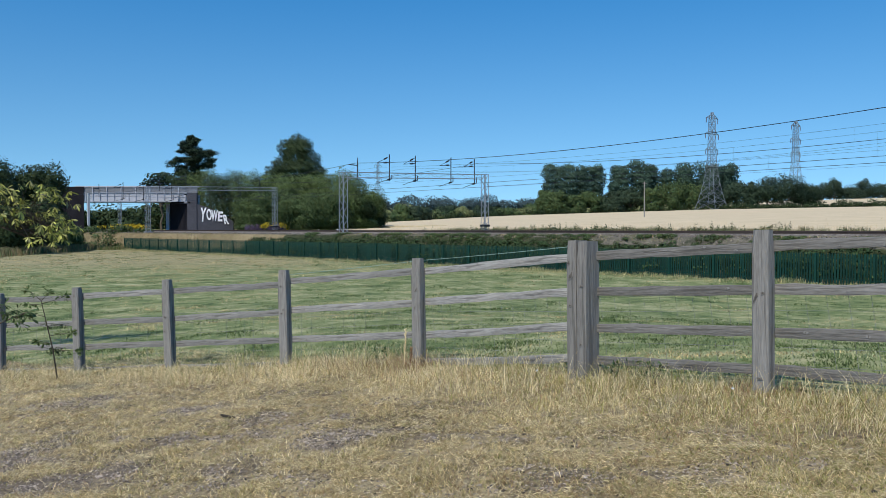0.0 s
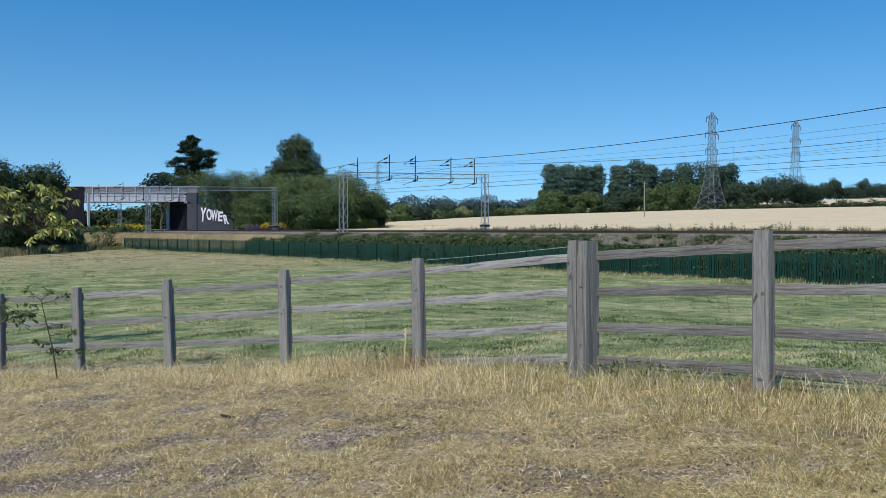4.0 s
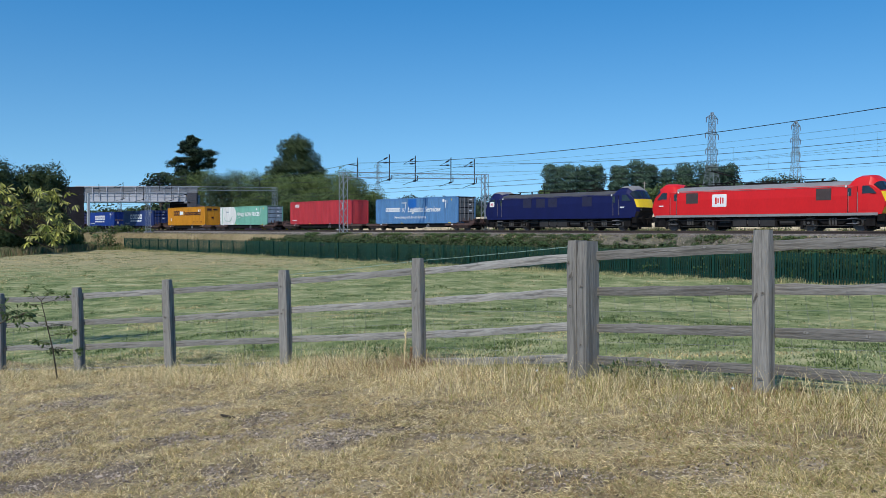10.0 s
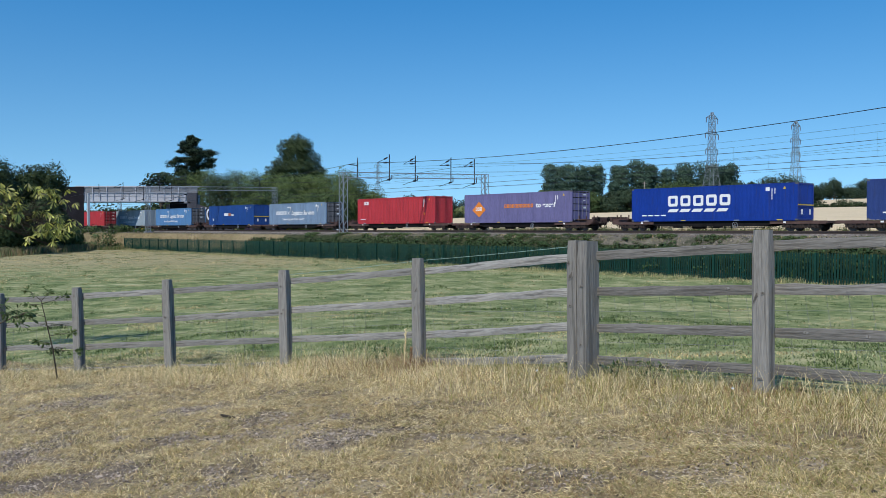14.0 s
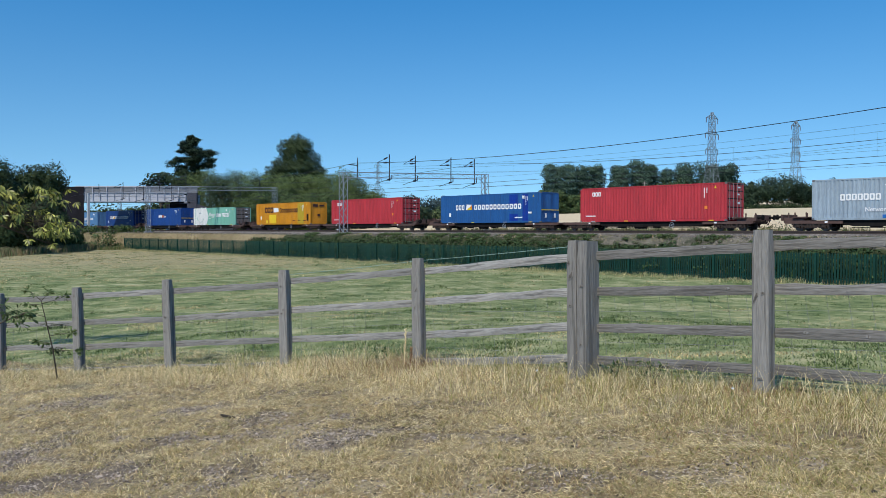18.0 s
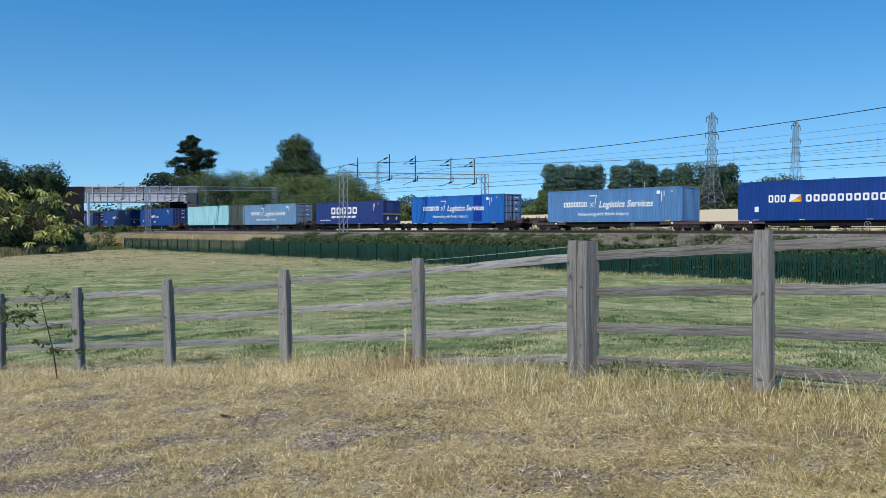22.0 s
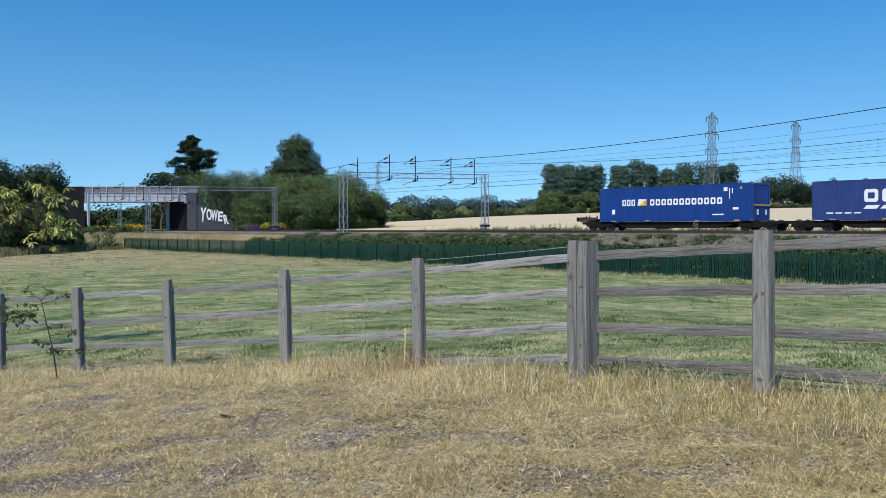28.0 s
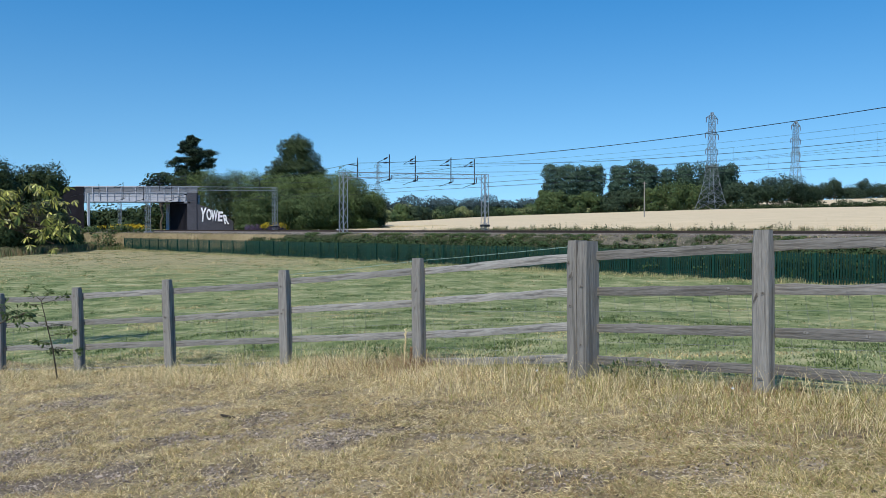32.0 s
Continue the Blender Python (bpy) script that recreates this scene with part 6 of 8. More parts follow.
def wagon_end(g, sg):
    """Raised coupling end with posts and buffers, on the outer end of a pair."""
    d = 0.745
    part("coupling_deck", Mesh().box(min(sg * 7.6, sg * 9.15), -0.95, d - 0.02, max(sg * 7.6, sg * 9.15), 0.95, d + 0.20)
         .box(min(sg * 7.4, sg * 8.4), -1.1, d + 0.18, max(sg * 7.4, sg * 8.4), 1.1, d + 0.26), "wagon_brown", g)
    for x, y in ((7.5, -0.9), (8.3, -0.9), (8.9, -0.6), (8.2, 0.8)):
        part("stanchion", Mesh().box(sg * x - 0.035, y - 0.04, d + 0.1, sg * x + 0.035, y + 0.04, d + 0.56), "wagon_brown", g)
    part("headstock", Mesh().box(sg * 9.15 - 0.06, -1.15, d - 0.02, sg * 9.15 + 0.06, 1.15, d + 0.42), "wagon_brown", g)
    buffers(g, sg * 9.2, sg, 0.98)
    part("coupling_hose", Mesh().rod((sg * 9.2, 0.2, d + 0.1), (sg * 9.45, 0.2, d - 0.35), 0.03).rod((sg * 9.45, 0.2, d - 0.35), (sg * 9.6, 0.2, d), 0.03), "under_black", g)


def corrugated(x0, x1, z0, z1, y, out, pitch, depth):
    """A ribbed side panel in the plane y, ribs standing out towards out."""
    m = Mesh()
    n = int((x1 - x0) / pitch)
    p = (x1 - x0) / n
    prof = []
    for i in range(n):
        x = x0 + i * p
        prof += [(x, 0.0), (x + p * 0.26, 0.0), (x + p * 0.5, -depth), (x + p * 0.76, -depth)]
    prof.append((x1, 0.0))
    m.loft([[(x, y + out * e, z0) for x, e in prof], [(x, y + out * e, z1) for x, e in prof]], closed=False, caps=False)
    return m


BOX = {}
L45, W45 = 13.9, 2.5


def box_meshes(h):
    """Meshes shared by all containers of one height. Origin at the rear bottom middle; x to the front."""
    if h in BOX:
        return BOX[h]
    hw = W45 / 2
    d = {}
    d["side_panel"] = corrugated(0.16, L45 - 0.16, 0.16, h - 0.10, -hw + 0.004, -1, 0.28, 0.036).data("side_panel", "navy")
    d["far_panel"] = corrugated(0.16, L45 - 0.16, 0.16, h - 0.10, hw - 0.004, 1, 0.28, 0.036).data("side_panel", "navy")
    d["flat_panel"] = corrugated(0.16, L45 - 0.16, 0.16, h - 0.10, -hw + 0.004, -1, 0.30, 0.010).data("side_panel", "navy")
    d["roof"] = Mesh().box(0.1, -hw + 0.06, h - 0.05, L45 - 0.1, hw - 0.06, h - 0.015).data("roof", "navy")
    r = Mesh()
    for y in (-hw + 0.04, hw - 0.04):
        r.box(0.05, y - 0.04, h - 0.10, L45 - 0.05, y + 0.04, h)
        r.box(0.05, y - 0.04, 0.0, L45 - 0.05, y + 0.04, 0.16)
    r.box(0.1, -hw + 0.1, 0.05, L45 - 0.1, hw - 0.1, 0.14)
    d["frame"] = r.data("frame", "navy")
    d["corner_post"] = Mesh().box(-0.08, -0.075, 0.1, 0.08, 0.075, h - 0.1).data("corner_post", "navy")
    d["corner_casting"] = Mesh().box(-0.09, -0.085, 0, 0.09, 0.085, 0.12).data("corner_casting", "door_grey")
    e = Mesh()
    n = 14
    prof = []
    for i in range(n):
        y = mix(-hw + 0.14, hw - 0.14, i / n)
        p = (W45 - 0.28) / n
        prof += [(y, 0), (y + p * 0.25, 0), (y + p * 0.5, -0.04), (y + p * 0.75, -0.04)]
    prof.append((hw - 0.14, 0))
    e.loft([[(o, y, 0.14) for y, o in prof], [(o, y, h - 0.1) for y, o in prof]], closed=False, caps=False)
    e.box(-0.03, -hw + 0.1, 0.02, 0.01, hw - 0.1, 0.16).box(-0.03, -hw + 0.1, h - 0.12, 0.01, hw - 0.1, h - 0.01)
    d["ribbed_end"] = e.data("end_wall", "navy")
    d["door"] = Mesh().box(-0.05, 0.01, 0.16, 0.0, hw - 0.15, h - 0.1).box(0.0, 0.05, 0.3, 0.014, hw - 0.2, h * 0.34)
    d["door"].box(0.0, 0.05, h * 0.38, 0.014, hw - 0.2, h * 0.56).box(0.0, 0.05, h * 0.60, 0.014, hw - 0.2, h * 0.76).box(0.0, 0.05, h * 0.80, 0.014, hw - 0.2, h - 0.16)
    d["door"] = d["door"].data("door", "navy")
    lr = Mesh().rod((0.045, 0, 0.06), (0.045, 0, h - 0.04), 0.018, sides=6)
    for z in (0.25, h * 0.5, h - 0.3):
        lr.box(0.0, -0.06, z - 0.03, 0.06, 0.06, z + 0.03)
    d["lock_rod"] = lr.data("lock_rod", "sole_grey")
    # dark bars put shade in the grooves between door panels, and mark the seam
    sl = Mesh()
    for z in (0.2, h * 0.36, h * 0.58, h * 0.78, h - 0.13):
        sl.box(0.0, 0.03, z - 0.035, 0.02, hw - 0.17, z + 0.035)
    sl.box(0.0, 0.0, 0.16, 0.02, 0.035, h - 0.1)
    d["door_seal"] = sl.data("door_seal", "under_black")
    BOX[h] = d
    return d


def recolour(me, mat):
    m = me.copy()
    m.materials.clear()
    m.materials.append(MATS[mat])
    return m


CACHE = {}


def tinted(h, key, mat):
    if (h, key, mat) not in CACHE:
        CACHE[h, key, mat] = recolour(box_meshes(h)[key], mat)
    return CACHE[h, key, mat]


TEXT = {}


def lettering(word, size, bold, shear):
    if (word, size, bold, shear) not in TEXT:
        cu = bpy.data.curves.new("lettering", "FONT")
        cu.body, cu.size, cu.shear, cu.offset, cu.extrude = word, size, shear, bold, 0.002
        t = new("lettering", cu)
        me = bpy.data.meshes.new_from_object(t)
        bpy.data.objects.remove(t)
        me.materials.clear()
        me.materials.append(MATS["white_paint"])
        TEXT[word, size, bold, shear] = me
    return TEXT[word, size, bold, shear]


SIDE_Y = -W45 / 2 - 0.008


def word(g, text, x, z, size, width, mat="white_paint", bold=0.008, shear=0.0):
    """A line of lettering, each word a part of its own."""
    span = lambda t: max(v.co.x for v in lettering(t, size, bold, shear).vertices)
    k = width / span(text)
    done = ""
    for w in text.split():
        done = (done + " " + w).strip()
        me = lettering(w, size, bold, shear)
        if mat != "white_paint":
            me = recolour(me, mat)
        part("lettering", me, "", g, at=Matrix.Translation((x + k * (span(done) - span(w)), SIDE_Y, z)) @ Matrix.Rotation(radians(90), 4, "X") @ Matrix.Diagonal((k, 1, 1, 1)))


def blocks(g, x, z, w, h, cells, mat, name="sign_block", lean=0.0, gap=0.22, tall=False):
    """A word-sized sign as plain blocks."""
    p = w / cells
    for i in range(cells):
        m = Mesh()
        a, b = x + i * p, x + i * p + p * (1 - gap)
        if h > 0.2 and lean == 0:
            # a hollow block with cut corners, the first one taller
            top = z + h * (1.25 if tall and i == 0 else 1.0)
            k = min(0.30 * (b - a), 0.26 * h)

            def loop(e, c, y):
                return [(a + e + c, y, z + e), (b - e - c, y, z + e), (b - e, y, z + e + c), (b - e, y, top - e - c), (b - e - c, y, top - e), (a + e + c, y, top - e), (a + e, y, top - e - c), (a + e, y, z + e + c)]
            front, back = SIDE_Y - 0.002, SIDE_Y + 0.006
            m.loft([loop(0, k * 0.5, front), loop(k, k * 0.2, front), loop(k, k * 0.2, back), loop(0, k * 0.5, back), loop(0, k * 0.5, front)], caps=False)
            part(name, m, mat, g)
            continue
        m.loft([[(a, SIDE_Y - 0.002, z), (b, SIDE_Y - 0.002, z), (b + lean * h, SIDE_Y - 0.002, z + h), (a + lean * h, SIDE_Y - 0.002, z + h)],
                [(a, SIDE_Y + 0.006, z), (b, SIDE_Y + 0.006, z), (b + lean * h, SIDE_Y + 0.006, z + h), (a + lean * h, SIDE_Y + 0.006, z + h)]])
        part(name, m, mat, g)


def patch(g, x0, z0, x1, z1, mat, name="panel_patch"):
    part(name, Mesh().box(x0, SIDE_Y + 0.002, z0, x1, SIDE_Y + 0.012, z1), mat, g)


def labels(g, h, front=True):
    """Small codes and stickers near the front end of the side."""
    m = Mesh()
    for i, x in enumerate((12.0, 12.22)):
        m.box(x, SIDE_Y, h - (1.15 if i == 0 else 0.75), x + 0.06, SIDE_Y + 0.006, h - 0.35)
    part("code_bars", m, "white_paint", g)
    part("warning_sticker", Mesh().loft([[(12.86, SIDE_Y + e, h - 0.42), (13.06, SIDE_Y + e, h - 0.42), (12.96, SIDE_Y + e, h - 0.22)] for e in (0.0, 0.008)]), "yellow_paint", g)
    for x in (1.2, 4.6, 9.1, 12.4):
        part("lock_mark", Mesh().box(x, SIDE_Y + 0.002, 0.02, x + 0.42, SIDE_Y + 0.01, 0.08), "yellow_paint" if x in (4.6, 12.4) else "pale_grey", g)


def sign_haulage(g, h, slogan=True):
    blocks(g, 1.9, h * 0.47, 2.65, 0.44, 7, "white_paint", gap=0.16)
    part("emblem", Mesh().box(4.75, SIDE_Y, h * 0.80, 5.6, SIDE_Y + 0.008, h * 0.83).rod((5.5, SIDE_Y + 0.005, h * 0.82), (5.35, SIDE_Y + 0.005, h * 0.52), 0.03)
         .rod((4.8, SIDE_Y + 0.005, h * 0.45), (5.2, SIDE_Y + 0.005, h * 0.62), 0.03).rod((4.8, SIDE_Y + 0.005, h * 0.6), (5.3, SIDE_Y + 0.005, h * 0.45), 0.025), "white_paint", g)
    word(g, "Logistics Services", 5.75, h * 0.45, 0.78, 5.5, shear=0.28, bold=0.015)
    word(g, "Networking with British Industry", 3.5, h * 0.20, 0.40, 5.4, bold=0.004)


def sign_blocks5(g, h):
    blocks(g, 3.45, h * 0.44, 5.6, 0.84, 5, "white_paint", gap=0.22)
    blocks(g, 3.4, h * 0.27, 5.3, 0.24, 5, "white_paint", name="stripe", lean=0.9, gap=0.22)
    blocks(g, 1.0, h * 0.16, 2.4, 0.09, 4, "white_paint", gap=0.25)


def sign_unit(g, h):
    blocks(g, 5.0, h * 0.47, 1.35, 0.40, 4, "white_paint", lean=0.2)
    blocks(g, 6.4, h * 0.47, 0.72, 0.40, 2, "orange_paint")
    blocks(g, 7.2, h * 0.47, 0.85, 0.24, 4, "white_paint")
    patch(g, 1.3, h * 0.22, 1.6, h * 0.34, "white_paint", "sticker")


def sign_ferry(g, h):
    blocks(g, 2.35, h * 0.46, 1.35, 0.52, 3, "white_paint")
    f = Mesh()
    f.face([(3.85, SIDE_Y, h * 0.46), (4.35, SIDE_Y, h * 0.55), (3.95, SIDE_Y, h * 0.66)], 0)
    f.face([(3.85, SIDE_Y, h * 0.46), (4.75, SIDE_Y, h * 0.47), (4.35, SIDE_Y, h * 0.55)], 1)
    f.face([(3.95, SIDE_Y, h * 0.66), (4.35, SIDE_Y, h * 0.55), (4.75, SIDE_Y, h * 0.64)], 0)
    f.face([(4.75, SIDE_Y, h * 0.47), (4.72, SIDE_Y, h * 0.64), (4.35, SIDE_Y, h * 0.55)], 2)
    part("flag_emblem", f, ["white_paint", "yellow_paint", "orange_paint"], g)
    blocks(g, 5.05, h * 0.46, 6.5, 0.50, 12, "white_paint", gap=0.24)
    blocks(g, 10.6, h * 0.16, 1.4, 0.09, 1, "white_paint", gap=0.3)
    patch(g, 1.3, h * 0.22, 1.6, h * 0.36, "white_paint", "sticker")
    patch(g, 12.3, h * 0.3, 12.75, h * 0.36, "white_paint", "sticker")


def sign_yellow_patched(g, h):
    """The same sign, its end hidden under a repainted strip."""
    sign_yellow(g, h, 9)


def sign_yellow(g, h, cells=12):
    blocks(g, 2.37, h * 0.55, 2.3, 0.76, 3, "brown_paint", gap=0.08)
    part("flag_emblem", Mesh().loft([[(4.75, SIDE_Y, h * 0.56), (6.05, SIDE_Y, h * 0.60), (5.95, SIDE_Y, h * 0.76), (4.7, SIDE_Y, h * 0.79)],
                                     [(4.75, SIDE_Y + 0.008, h * 0.56), (6.05, SIDE_Y + 0.008, h * 0.60), (5.95, SIDE_Y + 0.008, h * 0.76), (4.7, SIDE_Y + 0.008, h * 0.79)]]), "white_paint", g)
    patch(g, 4.95, h * 0.62, 5.25, h * 0.74, "bright_blue", "flag_corner")
    blocks(g, 6.34, h * 0.55, 0.507 * cells, 0.50, cells, "brown_paint", gap=0.15, tall=True)
    blocks(g, 9.6, h * 0.16, 3.9, 0.10, 3, "brown_paint", gap=0.55)
    patch(g, 1.2, h * 0.24, 1.5, h * 0.40, "white_paint", "sticker")
    patch(g, 11.5, h * 0.72, 11.8, h * 0.84, "white_paint", "sticker")


def sign_prices(g, h):
    m = Mesh()
    z0, z1 = 0.012, h - 0.012
    pts = [(0.004, z0), (4.35, z0)] + [(4.35 + 0.75 * math.sin(t * math.pi), mix(z0, z1, t)) for t in (0.2, 0.4, 0.6, 0.8)] + [(4.35, z1), (0.004, z1)]
    m.loft([[(x, SIDE_Y + 0.006, z) for x, z in pts], [(x, SIDE_Y + 0.014, z) for x, z in pts]])
    part("white_panel", m, "box_white", g, "white painted half of the side")
    a = Mesh()
    for k in range(10):
        t0, t1 = math.pi * (1.08 + 0.84 * k / 10), math.pi * (1.08 + 0.84 * (k + 1) / 10)
        a.rod((2.5 + 1.35 * math.cos(t0), SIDE_Y, 1.55 + 1.1 * math.sin(t0)), (2.5 + 1.35 * math.cos(t1), SIDE_Y, 1.55 + 1.1 * math.sin(t1)), 0.03, sides=4)
    part("curved_line", a, "box_green", g)
    blocks(g, 1.9, h * 0.68, 1.3, 0.16, 1, "pale_grey", gap=0.4)
    word(g, "Always", 5.2, h * 0.50, 0.85, 2.3, shear=0.35)
    part("underline", Mesh().rod((5.3, SIDE_Y, h * 0.36), (7.2, SIDE_Y, h * 0.46), 0.03), "white_paint", g)
    word(g, "LOW PRICES", 7.75, h * 0.47, 0.74, 4.1, bold=0.03)
    patch(g, 10.9, h * 0.78, 11.2, h * 0.88, "white_paint", "sticker")


def sign_red(g, h):
    blocks(g, 1.3, h * 0.75, 0.95, 0.36, 3, "white_paint", gap=0.12)
    blocks(g, 0.6, h * 0.16, 1.5, 0.08, 1, "white_paint", gap=0.3)
    patch(g, 12.05, h * 0.32, 12.3, h * 0.40, "orange_paint", "sticker")


def sign_lilac(g, h):
    m = Mesh()
    m.loft([[(1.15, SIDE_Y, h * 0.45), (2.1, SIDE_Y, h * 0.2), (3.05, SIDE_Y, h * 0.45), (2.1, SIDE_Y, h * 0.75)],
            [(1.15, SIDE_Y + 0.008, h * 0.45), (2.1, SIDE_Y + 0.008, h * 0.2), (3.05, SIDE_Y + 0.008, h * 0.45), (2.1, SIDE_Y + 0.008, h * 0.75)]])
    part("diamond_emblem", m, "orange_paint", g)
    blocks(g, 1.65, h * 0.42, 0.9, 0.36, 3, "white_paint")
    blocks(g, 5.6, h * 0.50, 3.75, 0.34, 11, "orange_paint", gap=0.18)
    word(g, "to excel", 9.65, h * 0.50, 0.6, 2.3, bold=0.02)


def plain_sign(g, h):
    patch(g, 1.2, 0.4, 1.26, 0.5, "white_paint", "sticker")


# rear end on the line when t = 13 s, height, body colour, ends, door colour, sign, flat sides
TRAIN = [(88.46, 2.76, "haulage_blue", 1, "door_grey", sign_haulage, 0), (69.77, 2.9, "box_red", 0, "", sign_red, 0), (49.78, 2.62, "box_green", 1, "pale_grey", sign_prices, 0),
         (30.76, 2.88, "box_yellow", 0, "", sign_yellow, 0), (10.83, 2.66, "navy", 1, "navy", sign_blocks5, 1), (-7.69, 2.66, "royal_blue", 0, "", sign_blocks5, 1),
         (-27.95, 2.8, "lilac", 1, "lilac", sign_lilac, 1), (-46.4, 2.88, "box_red", 0, "", sign_red, 0), (-67.0, 2.76, "grey_blue", 1, "door_grey", sign_haulage, 0),
         (-85.3, 2.84, "unit_blue", 0, "", sign_unit, 1), (-105.6, 2.76, "haulage_blue", 1, "door_grey", sign_haulage, 0), (-124.1, 2.76, "pale_grey", 0, "", sign_haulage, 0),
         (-144.4, 2.9, "box_red", 1, "box_red", sign_red, 0), (-162.9, 2.8, "ferry_blue", 0, "", sign_ferry, 1), (-183.2, 2.9, "box_red", 1, "box_red", sign_red, 0),
         (-201.88, 2.86, "box_yellow", 0, "", sign_yellow_patched, 0), (-222.0, 2.62, "box_green", 1, "door_brown", sign_prices, 0), (-240.7, 2.84, "unit_blue", 0, "", sign_unit, 1),
         (-260.9, 2.8, "deep_blue", 1, "navy", sign_ferry, 1), (-279.5, 2.76, "haulage_blue", 0, "", sign_haulage, 0), (-299.0, 2.8, "bright_blue", 1, "haulage_blue", sign_haulage, 0),
         (-318.0, 2.66, "navy", 0, "", sign_blocks5, 1), (-336.7, 2.76, "faded_blue", 1, "grey_blue", sign_haulage, 0), (-355.5, 2.88, "mint", 0, "", plain_sign, 0),
         (-375.1, 2.84, "unit_blue", 1, "navy", sign_unit, 1), (-393.6, 2.84, "unit_blue", 0, "", sign_unit, 1), (-413.3, 2.66, "navy", 1, "navy", sign_blocks5, 1),
         (-432.3, 2.88, "box_yellow", 0, "", sign_yellow, 0), (-452.4, 2.66, "navy", 1, "navy", sign_blocks5, 1), (-470.6, 2.8, "deep_blue", 0, "", sign_ferry, 1)]
LABEL = {"haulage_blue": "faded blue ribbed container with white haulage lettering", "box_red": "plain red ribbed shipping container with small white mark",
         "box_green": "green and white container lettered Always LOW PRICES", "box_yellow": "orange-yellow ribbed container with brown lettering blocks",
         "navy": "navy blue container with large white sign and slanted stripes", "royal_blue": "bright royal blue container with white lettering blocks",
         "unit_blue": "plain blue container with small white and orange lettering", "deep_blue": "deep blue container with a white lettering row",
         "faded_blue": "sun-faded blue ribbed container with white haulage lettering", "lilac": "lilac container with an orange diamond, lettered to excel", "grey_blue": "faded grey-blue container with white haulage lettering",
         "pale_grey": "faded pale grey container with white haulage lettering", "ferry_blue": "patched mid-blue container with white lettering blocks",
         "bright_blue": "bright blue ribbed container with white haulage lettering", "mint": "plain pale mint container with rusty ribbed end"}
MOVING = []
WORN = {-299.0: ((9.7, 0.06, 10.9, 0.96, "royal_blue"),), -162.9: ((9.9, 0.06, 11.0, 0.3, "royal_blue"), (9.9, 0.62, 11.0, 0.95, "royal_blue"), (11.6, 0.06, 12.3, 0.96, "royal_blue")),
        -201.88: ((3.55, 0.06, 5.4, 0.46, "yellow_paint"), (2.7, 0.06, 3.2, 0.2, "yellow_paint"), (10.82, 0.04, 12.35, 0.97, "olive_paint"), (13.0, 0.16, 13.4, 0.46, "under_black")),
        88.46: ((5.9, 0.62, 7.3, 0.95, "bright_blue"),), -124.1: ((4.6, 0.02, 5.6, 0.12, "bright_blue"),), -336.7: ((5.4, 0.86, 5.7, 0.98, "navy"),),
        -375.1: ((6.1, 0.18, 6.7, 0.26, "white_paint"),)}


def container(row):
    s, h, col, doors, dcol, sign, flat = row
    g = thing("shipping_container", LABEL[col], "container", None, "containers on the train")
    side = part("side_panel", tinted(h, "flat_panel" if flat else "side_panel", col), "", g)
    part("side_panel", tinted(h, "far_panel", col), "", g)
    for key in ("roof", "frame"):
        part(key, tinted(h, key, col), "", g)
    for x in (0, L45):
        for y in (-W45 / 2, W45 / 2):
            sx, sy = (1 if x == 0 else -1), (1 if y < 0 else -1)
            part("corner_post", tinted(h, "corner_post", col), "", g, at=Matrix.Translation((x + sx * 0.08, y + sy * 0.075, 0)))
            for z in (0.0, h - 0.118):
                part("corner_casting", box_meshes(h)["corner_casting"], "", g, at=Matrix.Translation((x + sx * 0.09, y + sy * 0.08, z)))
    front = Matrix.Translation((L45 - 0.02, 0, 0))
    back = Matrix.Translation((0.02, 0, 0)) @ Matrix.Rotation(math.pi, 4, "Z")
    end, dr = (back, front) if doors else (front, back)
    part("end_wall", tinted(h, "ribbed_end", "mint_rust" if col == "mint" else col), "", g, at=end)
    for k in (0, 1):
        m = dr @ Matrix.Translation((0, 0 if k else -W45 / 2 + 0.14, 0))
        d = part("door", tinted(h, "door", dcol or col), "", g, at=m)
        for y in (0.25, 0.78):
            part("lock_rod", box_meshes(h)["lock_rod"], "", d, at=Matrix.Translation((0, y, 0)))
        part("door_seal", box_meshes(h)["door_seal"], "", d)
        if k:
            part("code_bars", Mesh().box(0.015, 0.35, h * 0.86, 0.03, 0.72, h * 0.90).box(0.015, 0.35, h * 0.68, 0.03, 0.6, h * 0.72).box(0.015, 0.35, h * 0.44, 0.03, 0.7, h * 0.5), "white_paint", d)
    if flat and not doors:
        part("end_bar", Mesh().box(0.03, -W45 / 2 + 0.05, h * 0.40, 0.06, W45 / 2 - 0.05, h * 0.43), "yellow_paint", g, "yellow locking bar", at=end)
        for y in (-0.7, 0.55):
            part("sticker", Mesh().box(0.02, y, h * 0.16, 0.045, y + 0.22, h * 0.30), "white_paint", g, at=end)
    if col == "box_yellow":
        part("code_bars", Mesh().box(0.02, -0.9, h * 0.78, 0.035, -0.15, h * 0.90).box(0.02, 0.1, h * 0.80, 0.035, 0.8, h * 0.88).box(0.02, -0.2, h * 0.36, 0.035, 0.15, h * 0.46), "brown_paint", g, at=end)
    if "blue" in col or col == "pale_grey":
        patch(g, 11.55, h * 0.80, 11.85, h * 0.90, "white_paint", "sticker")
    for x in (0.76, L45 - 0.76):
        part("lifting_post", tinted(h, "corner_post", col), "", g, at=Matrix.Translation((x, -W45 / 2 + 0.072, 0)))
    for x0, z0, x1, z1, pm in WORN.get(s, ()):
        patch(g, x0, z0 * h, x1, z1 * h, pm)
    sign(g, h)
    if col != "mint":
        labels(g, h)
    MOVING.append((g, s, 0.75))


